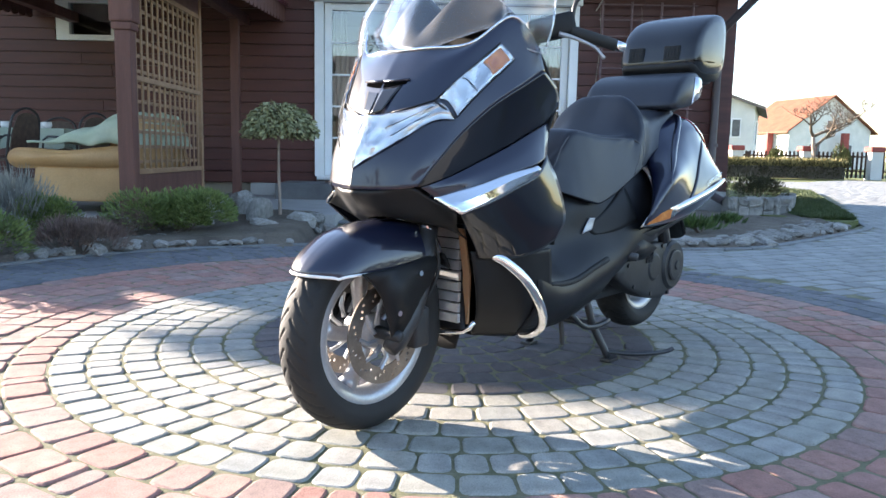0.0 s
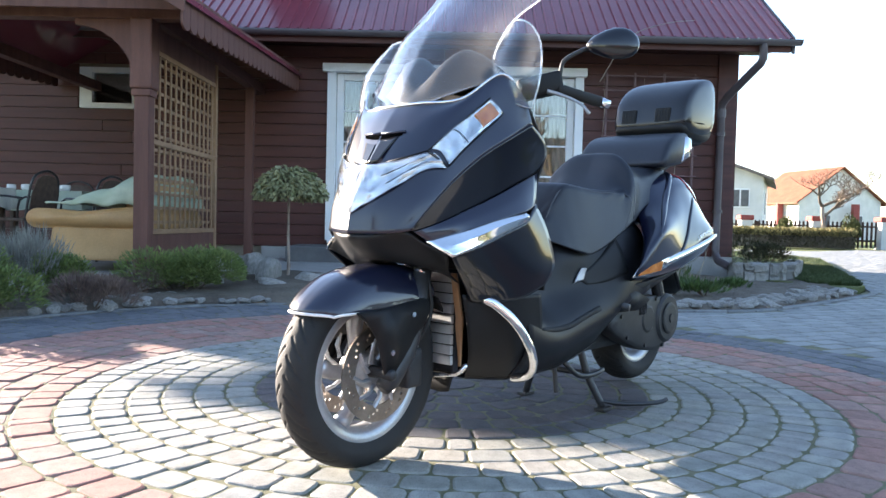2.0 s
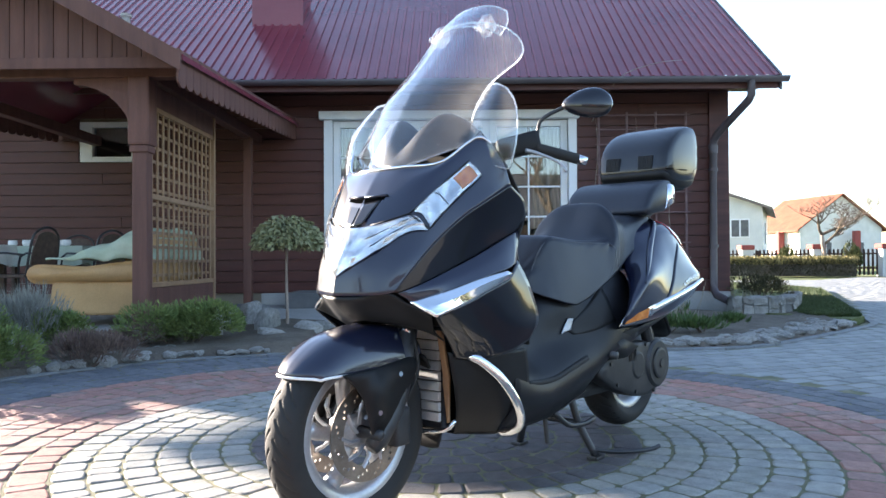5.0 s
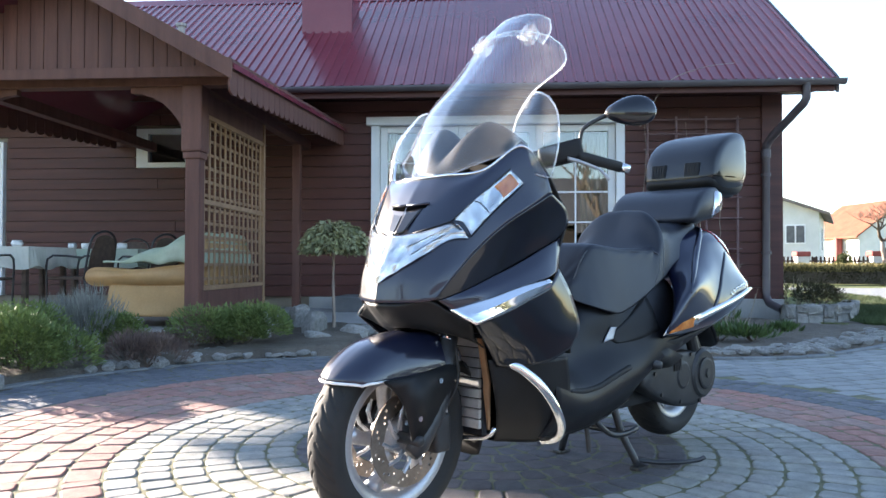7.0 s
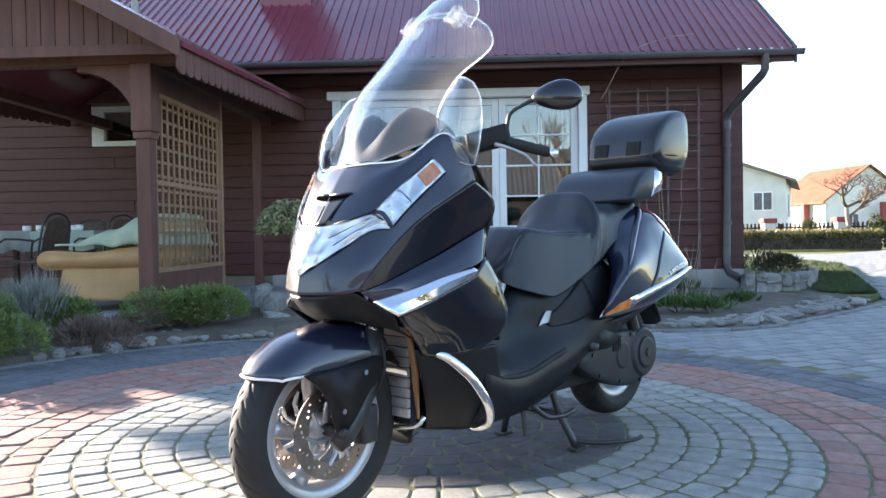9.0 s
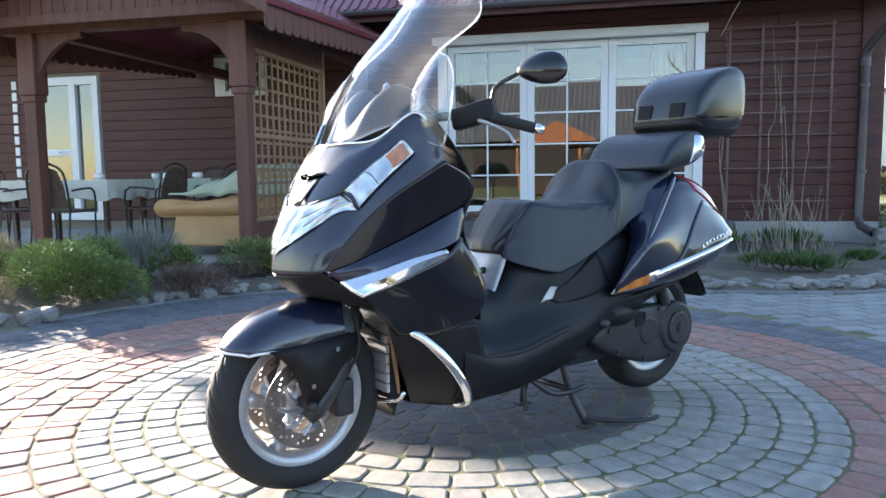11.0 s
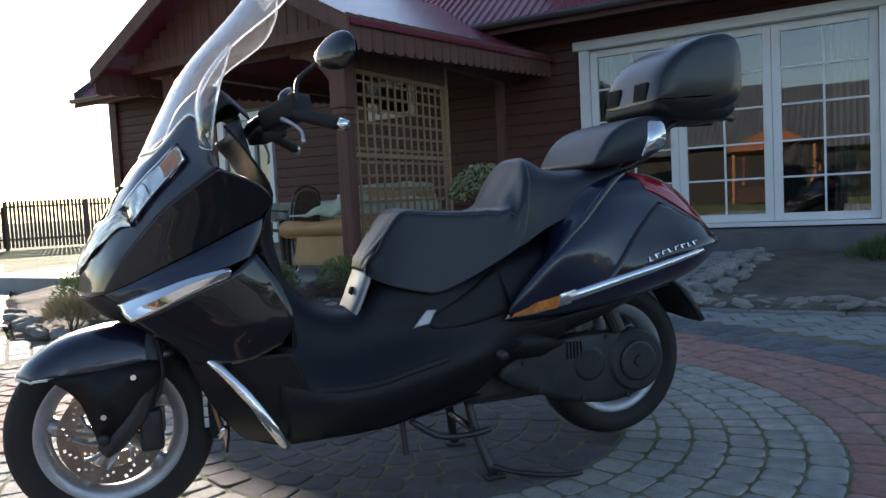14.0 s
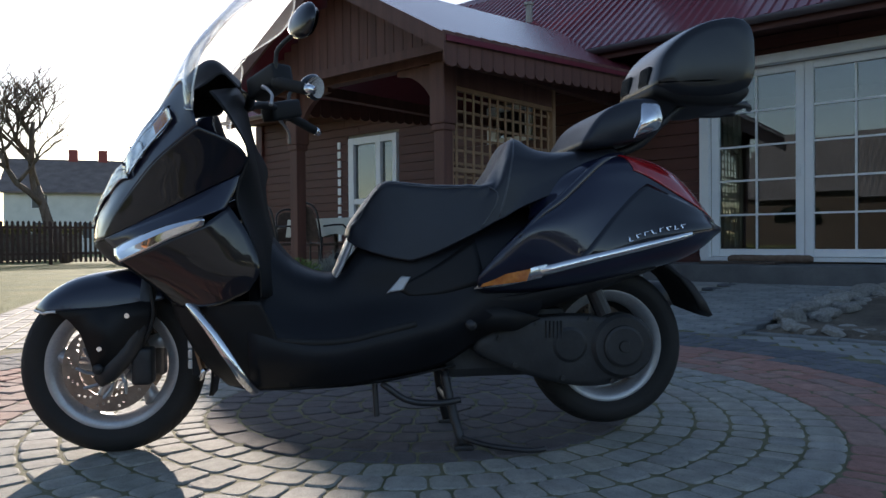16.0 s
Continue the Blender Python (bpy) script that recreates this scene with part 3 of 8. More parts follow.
part("trim", trim_board(), M["white_frame"], big)
part("lintel", box(-1.478, 1.998, 7.86, 7.99, 2.62, 2.73, 0.008), M["white_frame"], big)
part("sill", box(-1.38, 1.94, 7.84, 8.1, 0.36, 0.405, 0.006), M["white_frame"], big)
SASHES = ((-1.30, -0.235), (-0.235, 0.805), (0.805, 1.855))
pane_meshes = {}
for a, b in SASHES:
    fr = bmesh.new()
    w = 0.095
    add_box(fr, a + 0.002, a + w, 7.985, 8.055, 0.41, 2.615, 0.008)
    add_box(fr, b - w, b - 0.002, 7.985, 8.055, 0.41, 2.615, 0.008)
    add_box(fr, a + w, b - w, 7.988, 8.052, 0.41, 0.50, 0.006)
    add_box(fr, a + w, b - w, 7.988, 8.052, 2.525, 2.615, 0.006)
    sash = part("sash", fr, M["white_frame"], big)
    gx0, gx1, gz0, gz1 = a + w, b - w, 0.50, 2.525
    mb = bmesh.new()
    add_box(mb, (gx0 + gx1) / 2 - 0.011, (gx0 + gx1) / 2 + 0.011, 8.0, 8.014, gz0, gz1)
    for k in range(1, 5):
        zz = gz0 + (gz1 - gz0) * k / 5
        add_box(mb, gx0, (gx0 + gx1) / 2 - 0.011, 8.0, 8.014, zz - 0.011, zz + 0.011)
        add_box(mb, (gx0 + gx1) / 2 + 0.011, gx1, 8.0, 8.014, zz - 0.011, zz + 0.011)
    part("glazing_bar", mb, M["white_frame"], sash)
    pw, ph = (gx1 - gx0) / 2, (gz1 - gz0) / 5
    key = round(pw, 3)
    if key not in pane_meshes:
        pb = box(-pw / 2 + 0.001, pw / 2 - 0.001, -0.003, 0.003, -ph / 2 + 0.001, ph / 2 - 0.001)
        pm = bpy.data.meshes.new("pane")
        pb.to_mesh(pm)
        pb.free()
        pm.materials.append(M["window_glass"])
        pane_meshes[key] = pm
    for i in range(2):
        for k in range(5):
            p = share("pane", pane_meshes[key], sash, pose(gx0 + pw * (i + 0.5), 8.025, gz0 + ph * (k + 0.5), random.uniform(-0.25, 0.25), 0, random.uniform(-0.25, 0.25)))
            p.visible_shadow = False
    hb = bmesh.new()
    add_box(hb, b - 0.06, b - 0.035, 7.955, 7.985, 1.32, 1.46, 0.006)
    part("handle", hb, M["white_frame"], sash)


def curtain(x0, x1, y, z0, z1, waves, label):
    bm = bmesh.new()
    n = waves * 8
    rows = []
    for j in range(9):
        zz = z0 + (z1 - z0) * j / 8
        rows.append([bm.verts.new((x0 + (x1 - x0) * i / n + 0.02 * math.sin(j * 0.6), y + 0.035 * math.sin(2 * math.pi * i / 8) * (1.1 - 0.3 * j / 8), zz)) for i in range(n + 1)])
    for a, b in zip(rows, rows[1:]):
        for i in range(n):
            bm.faces.new((a[i], a[i + 1], b[i + 1], b[i]))
    ob = link_mesh("curtain", bm, M["curtain"], smooth=True)
    s = ob.modifiers.new("cloth", "SOLIDIFY")
    s.thickness = 0.003
    return tagged(ob, label, "curtain", "curtains of the garden window")


curtain(-1.28, -1.02, 8.22, 0.32, 2.7, 4, "beige floor-length curtain gathered behind the pane")
curtain(1.40, 1.84, 8.22, 0.32, 2.7, 6, "beige floor-length curtain gathered behind the pane")

small = structure(empty("window_2"), "small white-framed window under the porch roof", "window")
sf = bmesh.new()
add_box(sf, -4.72, -4.55, 7.93, 8.06, 2.08, 2.62, 0.006)
add_box(sf, -4.02, -3.91, 7.93, 8.06, 2.08, 2.62, 0.006)
add_box(sf, -4.55, -4.02, 7.93, 8.06, 2.08, 2.15, 0.006)
add_box(sf, -4.55, -4.02, 7.93, 8.06, 2.55, 2.62, 0.006)
part("window_frame", sf, M["white_frame"], small)
part("pane", box(-4.55, -4.02, 7.99, 7.996, 2.15, 2.55), M["window_glass"], small)

door = structure(empty("door_1", pose(-0.22, 0, 0)), "white glazed porch door with a fixed side light", "door")
df = bmesh.new()
for a, b in ((-7.66, -7.52), (-6.95, -6.83), (-6.54, -6.44)):
    add_box(df, a, b, 7.93, 8.06, 0.3, 2.46, 0.008)
for a, b in ((0.3, 0.42), (1.28, 1.38), (2.34, 2.46)):
    add_box(df, -7.52, -6.95, 7.935, 8.055, a, b, 0.006)
for a, b in ((0.3, 0.42), (2.34, 2.46)):
    add_box(df, -6.83, -6.54, 7.935, 8.055, a, b, 0.006)
part("door_frame", df, M["white_frame"], door)
for a, b, c, d in ((-7.52, -6.95, 0.42, 1.28), (-7.52, -6.95, 1.38, 2.34), (-6.83, -6.54, 0.42, 2.34)):
    part("pane", box(a, b, 7.99, 7.996, c, d), M["window_glass"], door)
hd = bmesh.new()
add_tube(hd, [(-7.0, 7.93, 1.33), (-7.0, 7.88, 1.33), (-7.12, 7.87, 1.33)], 0.01, 8)
part("door_handle", hd, M["chrome"], door)

louvre = structure(empty("window_3"), "narrow white louvred strip on the porch wall", "window")
for k in range(11):
    part("slat", box(-8.175, -8.095, 7.935, 7.955, 0.63 + 0.167 * k, 0.755 + 0.167 * k, 0.004), M["white_frame"], louvre)
structure(link_mesh("doorstep", box(-1.75, 2.25, 7.05, 7.86, 0.02, 0.34, 0.012), M["step_dark"]), "dark stone step along the garden window", "step")
mat = link_mesh("door_mat", box(-1.2, -0.35, 7.35, 7.8, 0.34, 0.365, 0.008), M["rattan"])
tagged(mat, "rolled brown bristle mat lying on the doorstep", "mat")

# ---- porch ----
porch = tagged(empty("porch"), "open timber porch with a gabled roof, lattice side and scalloped valance", "porch")
PX0, PX1, PR = -4.98, -1.82, -3.40


def peave(y):
    return 2.26 + (y - 3.65) * 0.06


def porch_roof(side):
    bm = bmesh.new()
    x0 = PX1 if side > 0 else PX0
    n = 23
    top = []
    for k in range(2):
        y = 3.62 if k == 0 else 8.0
        z0 = peave(y) + 0.10
        zr = z0 + 0.57 * 1.6
        top.append([Vector((x0 + (0.06 * side), y, z0 - 0.03)), Vector((PR, y, zr))])
    a, b = top
    add_prism(bm, [a[0], a[1], b[1], b[0]], (0, 0, -0.045))
    return bm


for s in (1, -1):
    part("roof_slope", porch_roof(s), M["roof"], porch, "crimson sheet roof slope")
rk = bmesh.new()
for s in (1, -1):
    x0 = PX1 if s > 0 else PX0
    z0 = peave(3.6) + 0.06
    add_prism(rk, [Vector((x0 + 0.05 * s, 3.59, z0 - 0.12)), Vector((x0 + 0.05 * s, 3.59, z0 + 0.03)), Vector((PR, 3.59, z0 + 0.94)), Vector((PR, 3.59, z0 + 0.79))], (0, 0.028, 0))
part("rake_board", rk, M["porch_wood"], porch)
# gable boarding
x = PX0 + 0.25
k = 0
while x < PX1 - 0.2:
    zt = peave(3.9) + 0.57 * (1.58 - abs(x + 0.06 - PR)) + 0.02
    if zt > 2.42:
        part("gable_board", box(x + 0.003, x + 0.117, 3.93, 3.952 + 0.003 * (k % 2), 2.35, zt, 0.003), M["porch_wood"], porch)
    x += 0.12
    k += 1
part("front_beam", box(PX0 + 0.2, PX1 - 0.12, 4.12, 4.26, 2.28, 2.42, 0.008), M["porch_wood"], porch)
part("front_trim", box(PX0 + 0.18, PX1 - 0.10, 3.905, 3.93, 2.30, 2.39, 0.004), M["porch_wood"], porch)
for bx in (-2.31, -4.49):
    part("side_beam", box(bx - 0.06, bx + 0.06, 4.26, 7.95, 2.30, 2.42, 0.006), M["porch_wood"], porch)


def post_mesh(h):
    bm = bmesh.new()
    add_box(bm, -0.062, 0.062, -0.062, 0.062, 0, h, 0.008)
    add_box(bm, -0.092, 0.092, -0.092, 0.092, h - 0.58, h, 0.02)
    add_box(bm, -0.080, 0.080, -0.080, 0.080, h - 0.64, h - 0.58, 0.012)
    return bm


for pxx, pyy in ((-2.31, 4.19), (-4.49, 4.19), (-2.31, 7.45)):
    ob = part("post", post_mesh(2.13) if pyy < 5 else box(-0.05, 0.05, -0.05, 0.05, 0, 2.14, 0.008), M["porch_wood"], porch, matrix=pose(pxx, pyy, 0.16))


def bracket(sgn):
    """A curved knee brace from post to beam."""
    bm = bmesh.new()
    out = [Vector((0, 0, 0)), Vector((0, 0, -0.62))]
    for a in np.linspace(0, math.pi / 2, 9)[1:]:
        out.append(Vector((0.52 * (1 - math.cos(a)), 0, -0.62 + 0.56 * math.sin(a))))
    out.append(Vector((0.52, 0, 0)))
    out = [Vector((v.x * sgn, v.y - 0.03, v.z)) for v in out]
    add_prism(bm, out, (0, 0.06, 0))
    return bm


for pxx, s in ((-2.31, -1), (-4.49, 1)):
    part("knee_brace", bracket(s), M["porch_wood"], porch, matrix=pose(pxx + 0.05 * s, 4.19, 2.29))

# scalloped valance along the eaves
vb = bmesh.new()
w = 0.165
out = [Vector((0, 0, 0.22)), Vector((0, 0, -0.02))] + [Vector((0, w / 2 - w / 2 * math.cos(a), -0.02 - 0.05 * math.sin(a))) for a in np.linspace(0, math.pi, 9)[1:-1]] + [Vector((0, w - 0.004, -0.02)), Vector((0, w - 0.004, 0.22))]
add_prism(vb, out, (0.018, 0, 0))
vme = bpy.data.meshes.new("valance_board")
vb.to_mesh(vme)
vb.free()
vme.materials.append(M["porch_wood"])
for ex in (PX1 + 0.01, PX0 - 0.03):
    y = 3.62
    while y < 7.8:
        share("valance_board", vme, porch, pose(ex, y, peave(y) - 0.10))
        y += w

# lattice side
lat = tagged(empty("lattice_screen"), "honey-brown wooden lattice screen above a solid boarded panel", "lattice")
LX = -2.31
fr = bmesh.new()
for y in (4.27, 6.02):
    add_box(fr, LX - 0.03, LX + 0.03, y - 0.03, y + 0.03, 0.16, 2.29, 0.004)
for zz in (0.53, 1.30, 2.07):
    add_box(fr, LX - 0.025, LX + 0.025, 4.30, 5.99, zz - 0.022, zz + 0.022, 0.004)
part("screen_frame", fr, M["lattice_wood"], lat)
part("solid_panel", box(LX - 0.02, LX + 0.02, 4.30, 5.99, 0.19, 0.505, 0.004), M["porch_wood"], lat)
part("head_panel", box(LX - 0.02, LX + 0.02, 4.30, 5.99, 2.095, 2.28, 0.004), M["porch_wood"], lat)
sv = bpy.data.meshes.new("slat")
bmv = box(-0.007, 0.007, -0.014, 0.014, 0.55, 2.05, 0.003)
bmv.to_mesh(sv); bmv.free(); sv.materials.append(M["lattice_wood"])
for i in range(13):
    share("slat", sv, lat, pose(LX + 0.008, 4.30 + 1.69 * (i + 0.5) / 13, 0))
sh = bpy.data.meshes.new("slat_level")
bmv = box(-0.007, 0.007, -0.84, 0.84, -0.014, 0.014, 0.003)
bmv.to_mesh(sh); bmv.free(); sh.materials.append(M["lattice_wood"])
for i in range(12):
    zz = 0.55 + 1.50 * (i + 0.5) / 12
    share("slat", sh, lat, pose(LX - 0.008, 5.145, zz))

structure(link_mesh("porch_floor", box(-8.5, -2.2, 4.02, 7.9, -0.1, 0.165, 0.015), M["concrete"]), "pale concrete porch floor slab with a raised edge", "floor")


# ---- the scooter ----
M["paint"] = surface("scooter_paint", (0.0045, 0.0050, 0.0085), (0.006, 0.0065, 0.012), 3, (0.28, 0.34), 300, 0.2, 0.0, coat=1.0, spec=0.15)
M["paint_blue"] = surface("scooter_paint_blue", (0.0085, 0.0105, 0.026), (0.0118, 0.0142, 0.036), 3, (0.28, 0.36), 300, 0.2, 0.0, coat=1.0, metal=0.0, spec=0.25)
M["plastic"] = surface("black_plastic", (0.010, 0.010, 0.011), (0.017, 0.017, 0.018), 6, (0.42, 0.6), 260, 0.25, 0.15, 0.001, spec=0.25)
M["plastic_grey"] = surface("grey_plastic", (0.009, 0.0095, 0.012), (0.014, 0.0145, 0.018), 6, (0.34, 0.48), 260, 0.25, 0.15, 0.001, spec=0.22)
M["void"] = surface("dark_opening", (0.002, 0.002, 0.002), (0.004, 0.004, 0.004), 6, (0.9, 1.0), 60, 0.1, 0.0, spec=0.0)
M["rubber"] = surface("tyre_rubber", (0.009, 0.009, 0.0095), (0.020, 0.019, 0.018), 7, (0.65, 0.85), 120, 0.35, 0.3, 0.001)
M["leather"] = surface("seat_vinyl", (0.011, 0.0125, 0.018), (0.018, 0.020, 0.029), 5, (0.33, 0.45), 420, 0.3, 0.30, 0.0012, spec=0.45)
M["piping"] = surface("seat_piping", (0.05, 0.052, 0.058), (0.08, 0.083, 0.09), 9, (0.28, 0.4), 200, 0.2, 0.0)
M["clear_edge"] = window_glass("polished_plastic_edge", (0.97, 0.98, 0.98), 0.25, 2.0, 0.32)
M["box_lid"] = surface("box_lid_plastic", (0.010, 0.0105, 0.013), (0.015, 0.0155, 0.019), 6, (0.20, 0.30), 260, 0.25, 0.06, 0.0008)
M["alloy"] = surface("wheel_alloy", (0.36, 0.37, 0.39), (0.47, 0.475, 0.49), 9, (0.26, 0.38), 120, 0.2, 0.05, 0.001, metal=0.5)
M["key_silver"] = surface("silver_plastic", (0.44, 0.445, 0.46), (0.56, 0.565, 0.58), 9, (0.28, 0.4), 160, 0.2, 0.1, 0.001, metal=0.35)
M["alloy_dark"] = surface("engine_alloy", (0.035, 0.036, 0.039), (0.062, 0.062, 0.064), 9, (0.45, 0.6), 90, 0.3, 0.2, 0.002, metal=0.5)
M["disc_steel"] = surface("brake_steel", (0.20, 0.165, 0.14), (0.36, 0.31, 0.27), 14, (0.3, 0.45), 140, 0.25, 0.1, 0.001, metal=0.9)
M["radiator"] = surface("radiator_fin", (0.62, 0.63, 0.65), (0.78, 0.78, 0.78), 30, (0.3, 0.45), 200, 0.2, 0.1, 0.001, metal=0.8)
M["copper_strip"] = surface("brown_duct", (0.30, 0.15, 0.07), (0.40, 0.22, 0.11), 10, (0.55, 0.7), 120, 0.25, 0.1, 0.001)
M["reflector"] = surface("lamp_reflector", (0.50, 0.51, 0.53), (0.96, 0.96, 0.96), 30, (0.08, 0.18), 60, 0.2, 0.25, 0.004, metal=1.0)
M["amber"] = surface("amber_lens", (0.42, 0.10, 0.012), (0.70, 0.24, 0.045), 40, (0.1, 0.2), 90, 0.2, 0.4, 0.004)
M["red_lens"] = surface("red_lens", (0.30, 0.008, 0.012), (0.42, 0.02, 0.025), 20, (0.08, 0.15), 90, 0.15, 0.1, 0.002, coat=1.0)
M["clear_lens"] = window_glass("clear_lens", (0.97, 0.98, 0.98), 0.05, 4.0, 0.05)
M["screen"] = window_glass("windscreen_plastic", (0.96, 0.97, 0.975), 0.045, 3.4, 0.028)

SC = Matrix.Rotation(math.atan2(-0.761, -0.649), 4, "Z") @ Matrix.Translation((0, 0.018, 0)) @ Matrix.Diagonal((1, 0.944, 1, 1))
scooter = empty("motor_scooter", SC)
tagged(scooter, "glossy black maxi scooter with tall windscreen, parked on its centre stand", "scooter")


class Surf:
    """A smooth sheet through rows of points; each row runs from the middle (or front) outwards."""

    def __init__(self, rows, nu=25, nv=25):
        a = [catmull(r, nu) for r in rows]
        cols = [catmull([r[i] for r in a], nv) if len(a) > 1 else [a[0][i]] for i in range(nu)]
        self.g = np.array([[cols[i][j][:] for i in range(nu)] for j in range(nv)])
        self.nu, self.nv = nu, nv
        du = np.gradient(self.g, axis=1)
        dv = np.gradient(self.g, axis=0)
        n = np.cross(du, dv)
        self.n = n / np.maximum(np.linalg.norm(n, axis=2, keepdims=True), 1e-9)

    def uv(self, p):
        d = np.linalg.norm(self.g - np.array(p), axis=2)
        j, i = np.unravel_index(np.argmin(d), d.shape)
        i0, i1 = max(i - 1, 0), min(i + 1, self.nu - 1)
        j0, j1 = max(j - 1, 0), min(j + 1, self.nv - 1)
        a = np.array([(self.g[j, i1] - self.g[j, i0]) / (i1 - i0), (self.g[j1, i] - self.g[j0, i]) / (j1 - j0)]).T
        du, dv = np.clip(np.linalg.lstsq(a, np.array(p) - self.g[j, i], rcond=None)[0], -0.7, 0.7)
        return min(max((i + du) / (self.nu - 1), 0), 1), min(max((j + dv) / (self.nv - 1), 0), 1)

    def at(self, u, v, off=0.0):
        x, y = min(max(u, 0), 1) * (self.nu - 1), min(max(v, 0), 1) * (self.nv - 1)
        i, j = min(int(x), self.nu - 2), min(int(y), self.nv - 2)
        fx, fy = x - i, y - j
        out = []
        for arr in (self.g, self.n):
            out.append(arr[j, i] * (1 - fx) * (1 - fy) + arr[j, i + 1] * fx * (1 - fy) + arr[j + 1, i] * (1 - fx) * fy + arr[j + 1, i + 1] * fx * fy)
        return Vector(out[0] + out[1] * off)


def grid_mesh(bm, g, flip=False):
    rows = [[bm.verts.new(p) for p in r] for r in g]
    for a, b in zip(rows, rows[1:]):
        for i in range(len(a) - 1):
            q = (a[i], a[i + 1], b[i + 1], b[i])
            if len({v.co.to_tuple(5) for v in q}) == 4:
                bm.faces.new(q[::-1] if flip else q)
    return rows


def thick(ob, t, offset=-1.0):
    s = ob.modifiers.new("thickness", "SOLIDIFY")
    s.thickness, s.offset = t, offset
    return ob


def shell(name, rows, material, parent, label="", nu=25, nv=25, t=0.004):
    """A panel that spans both sides: rows give the left half from the middle outwards."""
    s = Surf(rows, nu, nv)
    g = s.g
    mir = g[:, :0:-1, :] * np.array([1, -1, 1])
    bm = bmesh.new()
    grid_mesh(bm, np.concatenate([mir, g], axis=1))
    bmesh.ops.recalc_face_normals(bm, faces=bm.faces[:])
    ob = part(name, bm, material, parent, label, True)
    thick(ob, t, 0.0)
    return ob, s


def pair(name, rows, material, parent, label="", nu=21, nv=21, t=0.004):
    """A left panel and its mirror image on the right, as two parts."""
    s = Surf(rows, nu, nv)
    made = []
    for sy in (1, -1):
        bm = bmesh.new()
        grid_mesh(bm, s.g * np.array([1, sy, 1]))
        bmesh.ops.recalc_face_normals(bm, faces=bm.faces[:])
        ob = part(name, bm, material, parent, label, True)
        thick(ob, t, 0.0)
        made.append(ob)
    return made, s


def patch(s, corners, off, n=10, m=8):
    """A four-cornered piece of a sheet, lifted off it."""
    c = [np.array(s.uv(p)) for p in corners]
    g = []
    for j in range(m):
        v = j / (m - 1)
        g.append([s.at(*((c[0] * (1 - u) + c[1] * u) * (1 - v) + (c[3] * (1 - u) + c[2] * u) * v), off(u, v) if callable(off) else off)[:] for u in np.linspace(0, 1, n)])
    return np.array(g)


def patch_pair(name, s, corners, off, material, parents, label="", t=0.003, n=10, m=8, smooth=True):
    made = []
    for sy, par in zip((1, -1), parents):
        bm = bmesh.new()
        grid_mesh(bm, patch(s, corners, off, n, m) * np.array([1, sy, 1]))
        bmesh.ops.recalc_face_normals(bm, faces=bm.faces[:])
        ob = part(name, bm, material, par, label, smooth)
        thick(ob, t, 0.0)
        made.append(ob)
    return made


def row(f, *lz):
    return [(f, l, z) for l, z in lz]


def crisp(ob, degrees):
    """Keep moulded edges sharper than this angle as hard lines."""
    ob.data.set_sharp_from_angle(angle=radians(degrees))
    return ob


def joined_shell(name, surfs, material, parent, label="", t=0.004, sharp=24):
    """Several sheets that meet along moulded edges, with their mirror images, as one panel."""
    bm = bmesh.new()
    for sf in surfs:
        for sy in (1, -1):
            grid_mesh(bm, sf.g * np.array([1, sy, 1]))
    bmesh.ops.remove_doubles(bm, verts=bm.verts[:], dist=0.0006)
    bmesh.ops.recalc_face_normals(bm, faces=bm.faces[:])
    ob = part(name, bm, material, parent, label, True)
    crisp(ob, sharp)
    return thick(ob, t, 0.0)


# nose shell: a rounded front, a hard crease below the lamps, and a flank that turns under to the wedge
KEEL = [(-0.030, 0.172, 0.652), (-0.075, 0.207, 0.722), (-0.128, 0.237, 0.788), (-0.195, 0.283, 0.858), (-0.268, 0.328, 0.912), (-0.322, 0.354, 0.948)]
nose_rows = [
    [(0.046, 0, 0.640), (0.022, 0.072, 0.640), (0.002, 0.120, 0.642), (-0.012, 0.145, 0.645), (-0.022, 0.160, 0.648), KEEL[0]],
    [(0.030, 0, 0.720), (0.008, 0.075, 0.718), (-0.018, 0.130, 0.717), (-0.040, 0.168, 0.718), (-0.058, 0.190, 0.721), KEEL[1]],
    [(-0.012, 0, 0.800), (-0.030, 0.078, 0.803), (-0.058, 0.142, 0.808), (-0.082, 0.178, 0.810), (-0.108, 0.212, 0.804), KEEL[2]],
    [(-0.055, 0, 0.880), (-0.070, 0.080, 0.885), (-0.098, 0.155, 0.892), (-0.132, 0.203, 0.897), (-0.168, 0.248, 0.886), KEEL[3]],
    [(-0.100, 0, 0.955), (-0.115, 0.082, 0.960), (-0.146, 0.175, 0.968), (-0.200, 0.240, 0.985), (-0.248, 0.292, 0.968), KEEL[4]],
    [(-0.135, 0, 1.000), (-0.148, 0.085, 1.003), (-0.194, 0.200, 1.012), (-0.270, 0.282, 1.083), (-0.303, 0.338, 1.015), KEEL[5]]]
nose = Surf(nose_rows, 49, 41)
